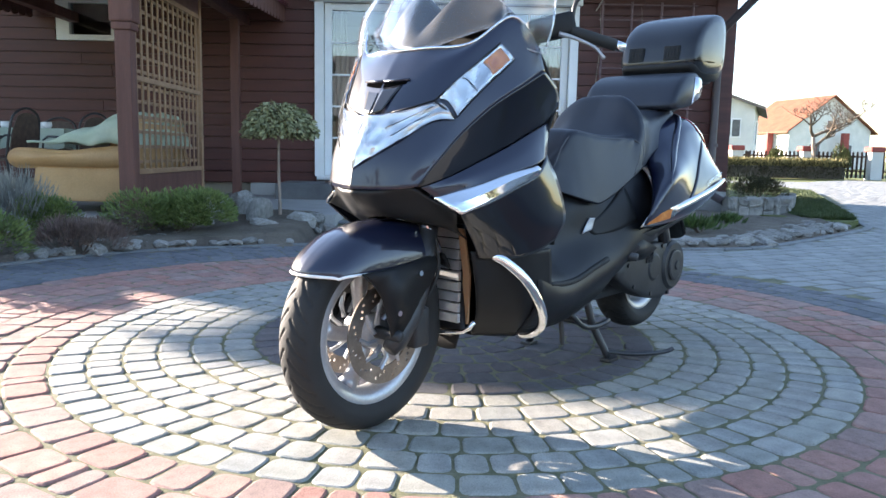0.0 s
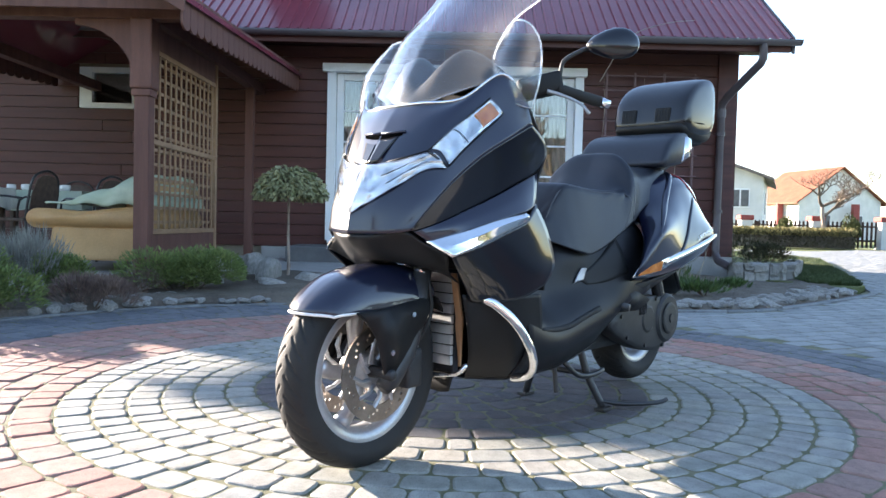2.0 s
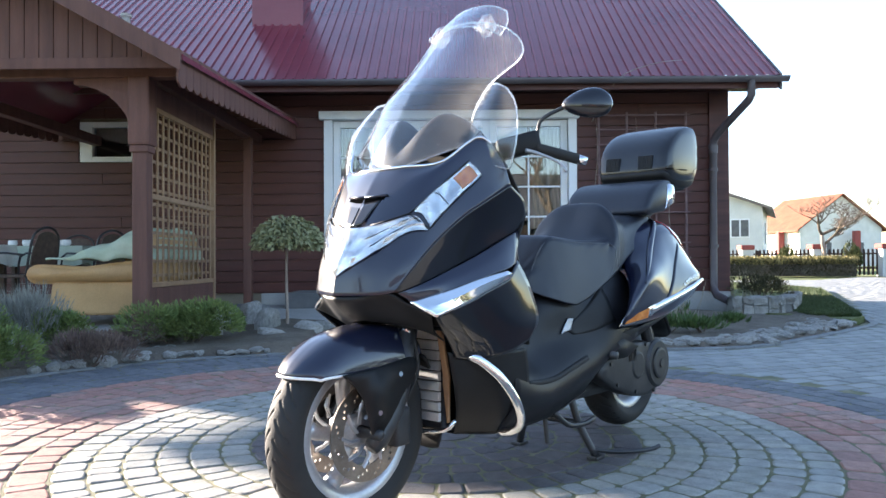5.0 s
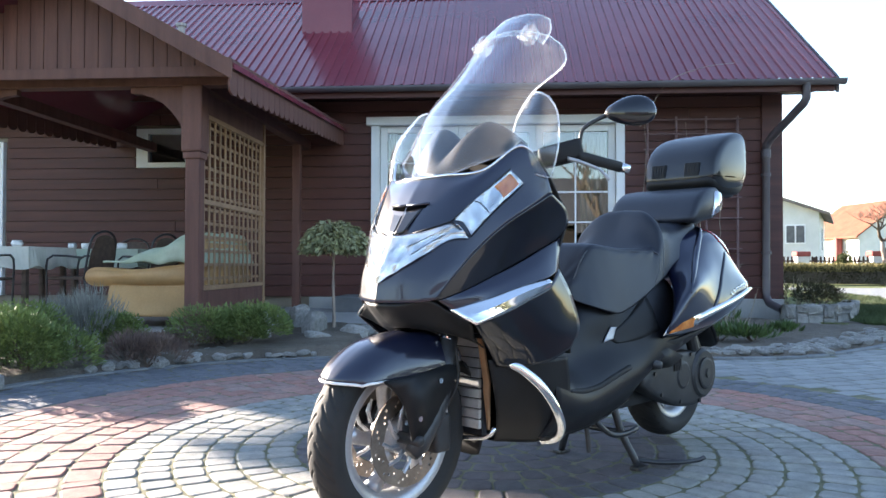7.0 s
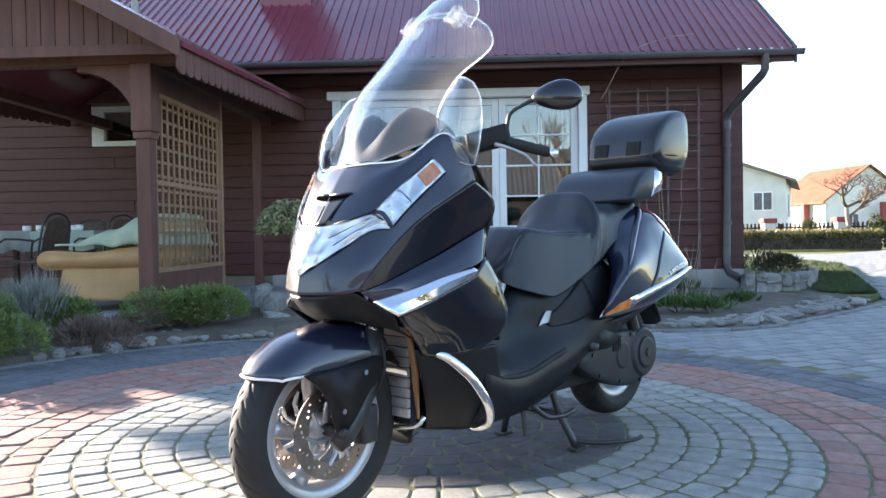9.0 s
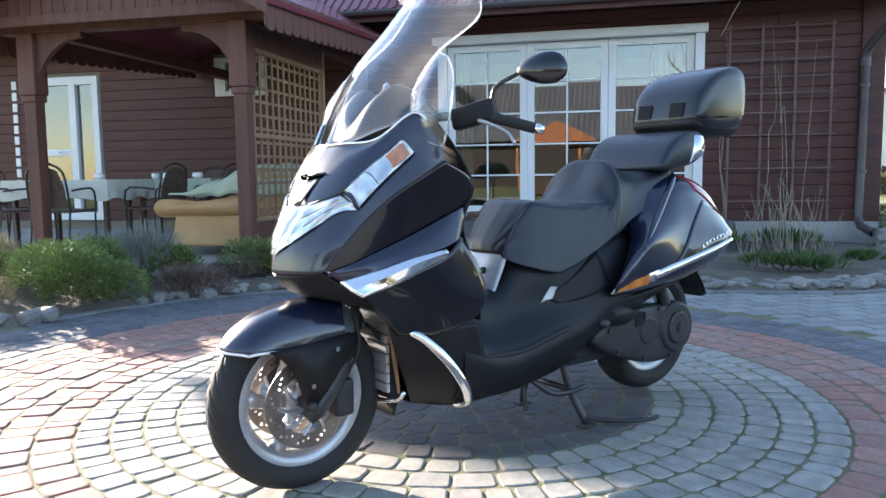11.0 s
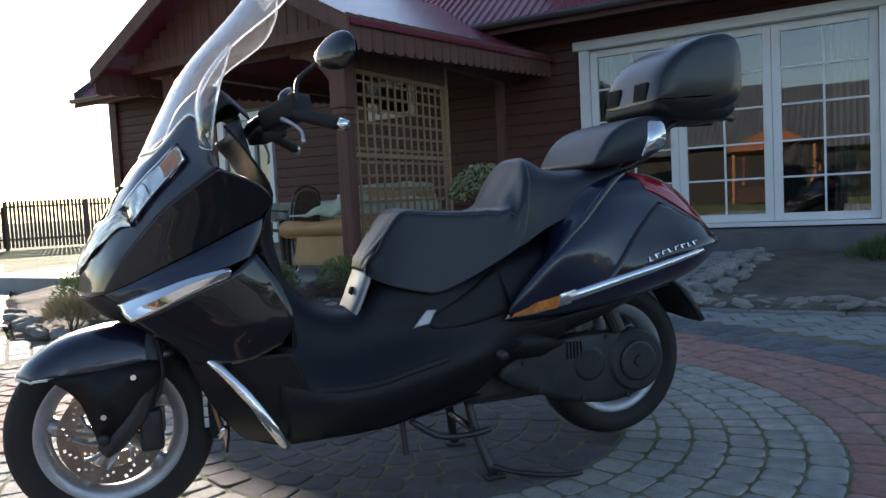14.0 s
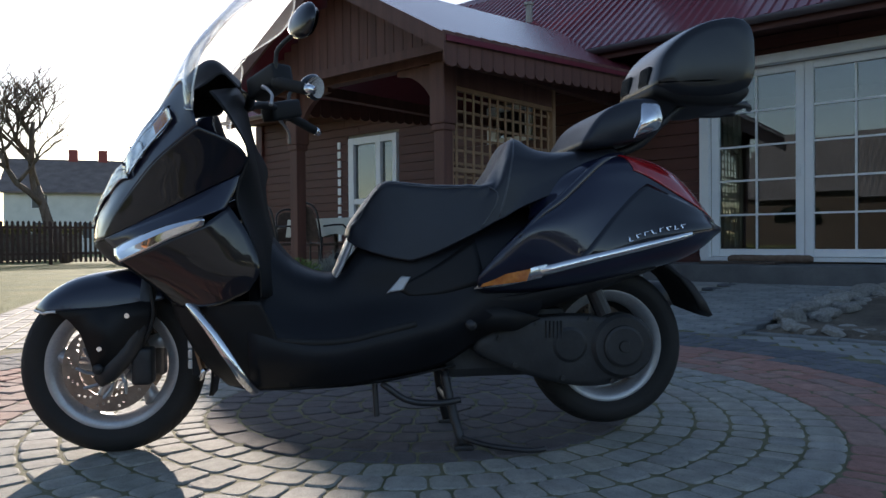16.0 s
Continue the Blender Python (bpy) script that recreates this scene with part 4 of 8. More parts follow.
flank = Surf([[KEEL[0], (-0.031, 0.174, 0.651), (-0.032, 0.175, 0.6505), (-0.033, 0.176, 0.650)],
              [KEEL[1], (-0.084, 0.210, 0.706), (-0.092, 0.212, 0.690), (-0.100, 0.213, 0.676)],
              [KEEL[2], (-0.146, 0.241, 0.762), (-0.164, 0.242, 0.737), (-0.180, 0.241, 0.712)],
              [KEEL[3], (-0.220, 0.280, 0.824), (-0.246, 0.274, 0.788), (-0.270, 0.266, 0.752)],
              [KEEL[4], (-0.306, 0.318, 0.878), (-0.338, 0.303, 0.836), (-0.360, 0.285, 0.795)],
              [KEEL[5], (-0.412, 0.336, 0.910), (-0.448, 0.314, 0.868), (-0.426, 0.297, 0.825)]], 25, 41)
flank.g[:, 0] = nose.g[:, -1]
fairing = joined_shell("front_fairing", (nose,), M["paint_blue"], scooter, "glossy blue-black nose fairing with a hard crease below the lamps")
# same panel as the nose; its reflection of dark ground is put into the colour
joined_shell("flank_painted_dark", (flank,), M["paint"], scooter, "glossy flank turned under the crease, painted blacker for its dark reflection")
shell("chin_panel", [
    [(0.042, 0, 0.637), (0.019, 0.069, 0.638), (-0.025, 0.150, 0.648), (-0.060, 0.185, 0.622), (-0.092, 0.250, 0.588)],
    [(0.036, 0, 0.622), (0.014, 0.064, 0.622), (-0.035, 0.135, 0.622), (-0.085, 0.180, 0.595), (-0.125, 0.225, 0.568)],
    [(-0.030, 0, 0.572), (-0.042, 0.055, 0.570), (-0.078, 0.112, 0.564), (-0.125, 0.158, 0.550), (-0.170, 0.190, 0.535)],
    [(-0.160, 0, 0.560), (-0.165, 0.050, 0.558), (-0.185, 0.095, 0.548), (-0.210, 0.135, 0.530), (-0.225, 0.175, 0.505)]], M["plastic"], scooter, "matt black chin under the nose")
pair("side_wedge", [
    [(-0.034, 0.180, 0.648), (-0.100, 0.217, 0.674), (-0.180, 0.245, 0.710), (-0.270, 0.270, 0.750), (-0.360, 0.288, 0.793), (-0.426, 0.300, 0.823)],
    [(-0.050, 0.190, 0.636), (-0.118, 0.240, 0.665), (-0.205, 0.275, 0.698), (-0.285, 0.298, 0.730), (-0.350, 0.308, 0.758), (-0.412, 0.309, 0.775)],
    [(-0.066, 0.197, 0.622), (-0.145, 0.262, 0.650), (-0.225, 0.298, 0.678), (-0.290, 0.318, 0.697), (-0.340, 0.328, 0.710), (-0.388, 0.322, 0.728)]], M["paint_blue"], scooter, "dark navy wedge panel below the crease")

# lamps
up_c = [(-0.100, 0.180, 0.868), (-0.236, 0.268, 1.008), (-0.254, 0.300, 0.972), (-0.124, 0.220, 0.824)]
lo_c = [(-0.022, 0.0, 0.820), (-0.090, 0.172, 0.856), (-0.117, 0.216, 0.816), (0.038, 0.0, 0.690)]


def bowl_facets(nu_, nv_, deep):
    """Stepped reflector facets: ridges across, bowls between them."""
    def f(u, v):
        a = (u * nu_ + 0.9 * v + 0.25 * math.sin(5 * u)) % 1.0
        a = a / 0.75 if a < 0.75 else (1 - a) / 0.25
        b = abs((v * nv_ + 0.35 * u) % 1.0 - 0.5) * 2
        return 0.005 + deep * (0.6 * a + 0.4 * b * b)
    return f


lamps = patch_pair("headlight", nose, lo_c, bowl_facets(3.3, 2.4, 0.0078), M["reflector"], (scooter, scooter), "faceted silver headlight reflector", n=41, m=29, smooth=False)
patch_pair("lens", nose, lo_c, 0.0135, M["clear_lens"], lamps, "clear headlight lens")
ups = patch_pair("upper_lamp", nose, up_c, bowl_facets(3.2, 1.0, 0.0072), M["reflector"], (scooter, scooter), "slanted silver side lamp", n=25, m=9, smooth=False)
patch_pair("lens", nose, up_c, 0.0165, M["clear_lens"], ups, "clear side lamp lens")


def in_lamp(c, u, v):
    q = [np.array(nose.uv(p)) for p in c]
    return nose.at(*((q[0] * (1 - u) + q[1] * u) * (1 - v) + (q[3] * (1 - u) + q[2] * u) * v))[:]


ind_c = [in_lamp(up_c, 0.66, 0.10), in_lamp(up_c, 0.95, 0.10), in_lamp(up_c, 0.95, 0.88), in_lamp(up_c, 0.66, 0.88)]
patch_pair("indicator", nose, ind_c, 0.0128, M["amber"], ups, "amber turn indicator", t=0.001, n=17, m=11)
for sy, par in zip((1, -1), lamps):
    for p, rad in (((-0.060, 0.125, 0.800), 0.014),):
        u, v = nose.uv(p)
        a, b = nose.at(u, v, 0.006), nose.at(u, v, 0.011)
        a.y *= sy
        b.y *= sy
        part("bulb_cap", tube([a, b], [rad, rad * 0.5], 14), M["chrome"], par, smooth=True)
def lamp_line(c, a, b, par, sy, rad, material):
    """A thin moulded line in a lamp, between two places given across and down the lamp."""
    q = [np.array(nose.uv(p)) for p in c]
    pts = []
    for t in np.linspace(0, 1, 9):
        u, v = a[0] + (b[0] - a[0]) * t, a[1] + (b[1] - a[1]) * t
        p = nose.at(*((q[0] * (1 - u) + q[1] * u) * (1 - v) + (q[3] * (1 - u) + q[2] * u) * v), 0.0118)
        pts.append(Vector((p.x, p.y * sy, p.z)))
    part("lamp_line", tube(pts, rad, 5), material, par, smooth=True)


for sy, lo_, up_ in ((1, lamps[0], ups[0]), (-1, lamps[1], ups[1])):
    for a, b in (((0.30, 0.40), (0.90, 0.30)), ((0.45, 0.72), (0.80, 0.64))):
        lamp_line(lo_c, a, b, lo_, sy, 0.0011, M["alloy_dark"])
    for a, b in (((0.34, 0.06), (0.38, 0.94)),):
        lamp_line(up_c, a, b, up_, sy, 0.0015, M["alloy_dark"])
    lamp_line(up_c, (0.0, 1.0), (1.0, 1.0), up_, sy, 0.0016, M["plastic"])
# seam strip between the two lamps
for sy in (1, -1):
    pts = [nose.at(*nose.uv(p), 0.008) for p in ((-0.090, 0.172, 0.862), (-0.105, 0.195, 0.842), (-0.120, 0.216, 0.820))]
    part("lamp_seam", tube([Vector((p.x, p.y * sy, p.z)) for p in pts], 0.0042, 6), M["plastic"], fairing)
# hooded nose air scoop: black patch for the slot's shade, above a sunken tongue
for sy in (1, -1):
    bm = bmesh.new()
    grid_mesh(bm, patch(nose, [(-0.070, 0.003, 0.914), (-0.080, 0.080, 0.920), (-0.075, 0.077, 0.911), (-0.062, 0.004, 0.901)], 0.0030, 8, 5) * np.array([1, sy, 1]))
    part("air_scoop", bm, M["void"], fairing, "black patch painted for the shade in the air slot")
    bm = bmesh.new()
    grid_mesh(bm, patch(nose, [(-0.062, 0.004, 0.900), (-0.073, 0.068, 0.909), (-0.030, 0.036, 0.836), (-0.024, 0.004, 0.828)], lambda u, v: 0.001 + 0.006 * v, 8, 8) * np.array([1, sy, 1]))
    thick(part("scoop_tongue", bm, M["paint"], fairing, "black tongue below the air slot", True), 0.003)
    part("scoop_hood", tube([Vector((p.x, p.y * sy, p.z)) for p in [nose.at(*nose.uv(q), 0.005) for q in ((-0.072, 0.002, 0.917), (-0.076, 0.040, 0.919), (-0.083, 0.084, 0.922))]], 0.004, 6), M["paint_blue"], fairing, smooth=True)
    part("lamp_brow", tube([Vector((p.x, p.y * sy, p.z)) for p in [nose.at(*nose.uv(q), 0.004) for q in ((-0.024, 0.045, 0.832), (-0.060, 0.120, 0.848), (-0.092, 0.170, 0.866), (-0.130, 0.196, 0.906), (-0.170, 0.222, 0.948), (-0.210, 0.246, 0.985), (-0.240, 0.264, 1.014))]], 0.0022, 6), M["plastic"], fairing, "black gap round the lamps", True)
# silver line along the foot of the screen
top_line = nose.g[-1]
full = [Vector((p[0] + 0.002, -p[1], p[2] + 0.002)) for p in top_line[36:0:-1]] + [Vector((p[0] + 0.002, p[1], p[2] + 0.002)) for p in top_line[:37]]
part("screen_trim", tube(full, 0.0042, 6), M["chrome"], fairing, "thin silver trim line", True)

# chrome side strips at the front: a bright upper face and a lower face that turns under, pointed at the nose
STRIP = [
    [(-0.064, 0.190, 0.624), (-0.145, 0.264, 0.653), (-0.235, 0.304, 0.683), (-0.332, 0.333, 0.703)],
    [(-0.078, 0.238, 0.600), (-0.158, 0.290, 0.635), (-0.243, 0.320, 0.670), (-0.336, 0.342, 0.697)],
    [(-0.096, 0.266, 0.584), (-0.168, 0.297, 0.612), (-0.250, 0.319, 0.650), (-0.334, 0.336, 0.684)]]
for sy in (1, -1):
    upper, lower = Surf(STRIP[:2], 21, 5), Surf(STRIP[1:], 21, 5)
    bm = bmesh.new()
    for sf in (upper, lower):
        grid_mesh(bm, sf.g * np.array([1, sy, 1]))
    bmesh.ops.remove_doubles(bm, verts=bm.verts[:], dist=0.0005)
    bmesh.ops.recalc_face_normals(bm, faces=bm.faces[:])
    thick(crisp(part("chrome_strip", bm, M["chrome"], scooter, "polished chrome side strip", True), 20), 0.008, 0.0)

# windscreen, wings, top deflector
scr_rows = [
    [(-0.128, 0, 0.990), (-0.150, 0.08, 1.002), (-0.205, 0.178, 1.038), (-0.272, 0.268, 1.075)],
    [(-0.182, 0, 1.100), (-0.205, 0.09, 1.110), (-0.248, 0.172, 1.128), (-0.302, 0.226, 1.152)],
    [(-0.258, 0, 1.235), (-0.278, 0.09, 1.240), (-0.320, 0.172, 1.248), (-0.380, 0.230, 1.260)],
    [(-0.384, 0, 1.376), (-0.400, 0.09, 1.376), (-0.444, 0.178, 1.372), (-0.508, 0.254, 1.364)],
    [(-0.464, 0, 1.470), (-0.474, 0.085, 1.466), (-0.506, 0.160, 1.455), (-0.552, 0.220, 1.435)],
    [(-0.502, 0, 1.516), (-0.508, 0.055, 1.513), (-0.528, 0.112, 1.503), (-0.556, 0.162, 1.485)]]
screen, scr = shell("windscreen", scr_rows, M["screen"], scooter, "tall clear curved windscreen", 25, 31, 0.0035)
screen.visible_shadow = False
edge = [Vector(p) for p in scr.g[4:, -1]] + [Vector(p) for p in scr.g[-1, ::-1]]
edge += [Vector((p.x, -p.y, p.z)) for p in edge[::-1]]
part("screen_edge", tube(edge, 0.0032, 6), M["clear_edge"], screen, "bright polished screen edge", True)
defl, dsf = shell("deflector", [
    [(-0.468, 0, 1.492), (-0.474, 0.060, 1.489), (-0.492, 0.120, 1.476), (-0.514, 0.166, 1.450)],
    [(-0.518, 0, 1.543), (-0.524, 0.060, 1.540), (-0.541, 0.118, 1.528), (-0.562, 0.160, 1.505)],
    [(-0.570, 0, 1.586), (-0.574, 0.050, 1.584), (-0.585, 0.096, 1.575), (-0.598, 0.128, 1.558)]], M["screen"], scooter, "small clear add-on deflector", 15, 9, 0.0035)
defl.visible_shadow = False
dedge = [Vector(p) for p in dsf.g[:, -1]] + [Vector(p) for p in dsf.g[-1, ::-1]]
dedge += [Vector((p.x, -p.y, p.z)) for p in dedge[::-1]]
part("deflector_edge", tube(dedge, 0.0030, 6), M["clear_edge"], defl, smooth=True)
for sy in (1, -1):
    clip = bmesh.new()
    add_box(clip, -0.026, 0.026, -0.018, 0.018, -0.03, 0.03, 0.008)
    add_tube(clip, [(0.0, 0, -0.03), (0.03, 0, -0.05)], 0.009, 8)
    part("deflector_clip", clip, M["clear_lens"], defl, "clear plastic clamp", True, pose(-0.520, 0.104 * sy, 1.495, 0, -40, 0))
wing_rows = [
    [(-0.272, 0.262, 1.045), (-0.280, 0.305, 1.012), (-0.292, 0.340, 0.996), (-0.310, 0.360, 0.992)],
    [(-0.285, 0.228, 1.095), (-0.278, 0.290, 1.080), (-0.288, 0.345, 1.068), (-0.318, 0.376, 1.060)],
    [(-0.304, 0.224, 1.155), (-0.292, 0.280, 1.150), (-0.300, 0.335, 1.144), (-0.335, 0.370, 1.135)],
    [(-0.345, 0.226, 1.212), (-0.332, 0.270, 1.212), (-0.336, 0.312, 1.206), (-0.356, 0.344, 1.194)],
    [(-0.384, 0.230, 1.262), (-0.374, 0.254, 1.260), (-0.368, 0.280, 1.252), (-0.370, 0.304, 1.238)]]
wings, wsf = pair("side_deflector", wing_rows, M["screen"], scooter, "small clear wind wing", 13, 17, 0.003)
for sy, w_ in zip((1, -1), wings):
    w_.visible_shadow = False
    pts = [Vector(p) for p in wsf.g[0]] + [Vector(p) for p in wsf.g[1:, -1]] + [Vector(p) for p in wsf.g[-1, -2::-1]]
    part("wing_edge", tube([Vector((p.x, p.y * sy, p.z)) for p in pts], 0.0030, 6), M["clear_edge"], w_, smooth=True)

# dash behind the screen
shell("dash_hood", [
    [(-0.180, 0, 1.010), (-0.200, 0.08, 1.020), (-0.250, 0.160, 1.050), (-0.300, 0.230, 1.070)],
    [(-0.230, 0, 1.070), (-0.245, 0.08, 1.125), (-0.285, 0.150, 1.125), (-0.330, 0.205, 1.095)],
    [(-0.320, 0, 1.098), (-0.325, 0.08, 1.176), (-0.340, 0.145, 1.165), (-0.370, 0.200, 1.120)],
    [(-0.400, 0, 1.110), (-0.405, 0.08, 1.118), (-0.410, 0.140, 1.110), (-0.415, 0.200, 1.080)]], M["plastic"], scooter, "black instrument hood behind the screen", t=0.006)
shell("inner_shield", [
    [(-0.395, 0, 1.105), (-0.395, 0.10, 1.100), (-0.385, 0.200, 1.080), (-0.345, 0.285, 1.055)],
    [(-0.420, 0, 0.980), (-0.420, 0.10, 0.980), (-0.415, 0.200, 0.975), (-0.395, 0.298, 0.990)],
    [(-0.445, 0, 0.860), (-0.450, 0.10, 0.860), (-0.450, 0.210, 0.865), (-0.450, 0.310, 0.880)],
    [(-0.470, 0, 0.720), (-0.470, 0.10, 0.720), (-0.450, 0.200, 0.730), (-0.415, 0.305, 0.760)],
    [(-0.500, 0, 0.620), (-0.500, 0.09, 0.610), (-0.480, 0.200, 0.600), (-0.470, 0.315, 0.600)],
    [(-0.520, 0, 0.520), (-0.520, 0.09, 0.510), (-0.500, 0.200, 0.480), (-0.480, 0.300, 0.480)]], M["plastic"], scooter, "matt black inner leg shield", t=0.006)

# leg shields and lower fairing
pair("leg_shield", [
    [(-0.094, 0.262, 0.586), (-0.165, 0.295, 0.612), (-0.250, 0.317, 0.650), (-0.334, 0.332, 0.686), (-0.398, 0.318, 0.735)],
    [(-0.140, 0.246, 0.545), (-0.210, 0.284, 0.570), (-0.290, 0.314, 0.598), (-0.372, 0.332, 0.625), (-0.450, 0.328, 0.655)],
    [(-0.190, 0.228, 0.502), (-0.248, 0.266, 0.512), (-0.320, 0.304, 0.528), (-0.400, 0.330, 0.545), (-0.480, 0.336, 0.560)],
    [(-0.236, 0.212, 0.455), (-0.280, 0.246, 0.452), (-0.330, 0.280, 0.456), (-0.385, 0.306, 0.470), (-0.448, 0.326, 0.500)]], M["paint"], scooter, "glossy black leg shield with a rounded trailing edge")
pair("lower_fairing", [
    [(-0.215, 0.200, 0.475), (-0.285, 0.236, 0.468), (-0.375, 0.282, 0.470), (-0.475, 0.292, 0.470)],
    [(-0.250, 0.190, 0.380), (-0.310, 0.226, 0.380), (-0.390, 0.270, 0.385), (-0.510, 0.275, 0.390)],
    [(-0.300, 0.155, 0.285), (-0.350, 0.195, 0.285), (-0.420, 0.246, 0.285), (-0.540, 0.255, 0.295)],
    [(-0.360, 0.090, 0.205), (-0.400, 0.140, 0.205), (-0.455, 0.200, 0.208), (-0.560, 0.215, 0.210)]], M["plastic"], scooter, "matt black lower cowl")
shell("belly_pan", [
    [(-0.330, 0, 0.215), (-0.340, 0.05, 0.212), (-0.360, 0.095, 0.205)],
    [(-0.480, 0, 0.185), (-0.480, 0.10, 0.188), (-0.480, 0.205, 0.205)],
    [(-0.800, 0, 0.190), (-0.800, 0.10, 0.195), (-0.800, 0.185, 0.215)],
    [(-1.050, 0, 0.230), (-1.050, 0.08, 0.235), (-1.050, 0.150, 0.250)]], M["plastic"], scooter)

# radiator between the shields
rad = part("radiator", box(-0.285, -0.262, -0.13, 0.13, 0.24, 0.54, 0.004), M["plastic_grey"], scooter, "radiator with bright fins")
for k in range(9):
    zz = 0.262 + k * 0.03
    part("fin", box(-0.262, -0.250, -0.105, 0.128, zz, zz + 0.026, 0.002), M["radiator"], rad)
for sy in (1, -1):
    bm = bmesh.new()
    add_prism(bm, [Vector((-0.245, 0.125 * sy, 0.530)), Vector((-0.235, 0.155 * sy, 0.530)), Vector((-0.255, 0.165 * sy, 0.40)), Vector((-0.285, 0.135 * sy, 0.255)), Vector((-0.290, 0.105 * sy, 0.255)), Vector((-0.262, 0.135 * sy, 0.40))], (-0.008, 0, 0))
    part("duct_strip", bm, M["copper_strip"], rad, "brown duct edge")
part("grille_lip", tube(catmull([(-0.285, -0.12, 0.235), (-0.262, 0.0, 0.222), (-0.285, 0.12, 0.232), (-0.300, 0.150, 0.262)], 14), 0.008, 8), M["chrome"], scooter, "bright lower grille lip", True)

# tubular guards
for sy in (1, -1):
    pts = catmull([(-0.270, 0.225, 0.462), (-0.290, 0.258, 0.450), (-0.340, 0.300, 0.395), (-0.392, 0.318, 0.320), (-0.428, 0.305, 0.258), (-0.448, 0.262, 0.222), (-0.452, 0.200, 0.208)], 22)
    part("guard_bar", tube([Vector((p.x, p.y * sy, p.z)) for p in pts], 0.0145, 12), M["chrome"], scooter, "bent chrome guard bar", True)

# floor tunnel and centre body
body, bs = shell("centre_body", [
    row(-0.440, (0, 0.720), (0.10, 0.700), (0.18, 0.600), (0.225, 0.480), (0.270, 0.400), (0.268, 0.300), (0.200, 0.210)),
    row(-0.550, (0, 0.580), (0.08, 0.572), (0.15, 0.525), (0.190, 0.440), (0.262, 0.355), (0.262, 0.280), (0.200, 0.205)),
    row(-0.640, (0, 0.538), (0.08, 0.532), (0.14, 0.500), (0.178, 0.420), (0.252, 0.340), (0.255, 0.275), (0.195, 0.203)),
    row(-0.700, (0, 0.545), (0.08, 0.540), (0.135, 0.510), (0.172, 0.430), (0.245, 0.345), (0.248, 0.280), (0.190, 0.205)),
    row(-0.760, (0, 0.615), (0.085, 0.610), (0.138, 0.570), (0.170, 0.450), (0.240, 0.355), (0.244, 0.290), (0.185, 0.208)),
    row(-0.850, (0, 0.660), (0.11, 0.640), (0.160, 0.580), (0.178, 0.470), (0.236, 0.375), (0.240, 0.310), (0.175, 0.225)),
    row(-1.000, (0, 0.690), (0.14, 0.640), (0.185, 0.570), (0.210, 0.470), (0.238, 0.400), (0.238, 0.350), (0.165, 0.255)),
    row(-1.120, (0, 0.710), (0.15, 0.670), (0.205, 0.600), (0.240, 0.490), (0.246, 0.430), (0.235, 0.390), (0.155, 0.320)),
    row(-1.300, (0, 0.740), (0.14, 0.700), (0.200, 0.640), (0.236, 0.520), (0.240, 0.465), (0.230, 0.430), (0.155, 0.390))], M["plastic_grey"], scooter, "satin dark grey centre body and step-through", 29, 29, 0.006)
patch_pair("side_reflector", bs, [(-0.836, 0.176, 0.476), (-0.880, 0.188, 0.530), (-0.908, 0.192, 0.528), (-0.886, 0.190, 0.488)], 0.0085, M["alloy"], (body, body), "small bright triangular trim")
for sy in (1, -1):
    fb = bmesh.new()
    pts = [(-0.52, 0.262, 0.355), (-0.62, 0.253, 0.345), (-0.72, 0.243, 0.347), (-0.82, 0.238, 0.368), (-0.92, 0.238, 0.39)]
    add_tube(fb, [Vector((p[0], p[1] * sy, p[2])) for p in catmull(pts, 14)], 0.010, 8)
    part("floor_edge", fb, M["rubber"], body, smooth=True)
    for k in range(6):
        rb = box(-0.60 - 0.055 * k, -0.575 - 0.055 * k, min(0.195 * sy, 0.235 * sy), max(0.195 * sy, 0.235 * sy), 0.352, 0.366, 0.003)
        part("step_rib", rb, M["rubber"], body)
shell("key_panel", [
    [(-0.672, 0, 0.520), (-0.672, 0.06, 0.519), (-0.676, 0.100, 0.512), (-0.682, 0.110, 0.504)],
    [(-0.700, 0, 0.585), (-0.700, 0.06, 0.584), (-0.705, 0.102, 0.576), (-0.712, 0.112, 0.566)],
    [(-0.728, 0, 0.650), (-0.728, 0.06, 0.649), (-0.733, 0.104, 0.642), (-0.740, 0.114, 0.632)]], M["key_silver"], scooter, "silver-grey panel with the lock below the seat", 17, 11, 0.010)
part("lock", tube([(-0.694, 0.045, 0.588), (-0.684, 0.045, 0.592)], [0.013, 0.010], 12), M["plastic"], scooter)

# seat
def across(f, *lz):
    return [(f, l, z) for l, z in lz]


def seat_row(c, e, b):
    """One slice of the flat seat: middle, top edge and lower hem, with a firm rolled edge."""
    (fc, zc), (fe, le, ze), (fb, lb, zb) = c, e, b
    return [(fc, 0, zc), (fc + (fe - fc) * 0.4, le * 0.55, zc + (ze - zc) * 0.4), (fe, le - 0.026, ze + 0.001), (fe, le - 0.009, ze - 0.002), (fe, le, ze - 0.011), (fe + (fb - fe) * 0.1, le + (lb - le) * 0.16, ze - 0.036 * min(1, (ze - zb) / 0.1)), (fb, lb, zb)]


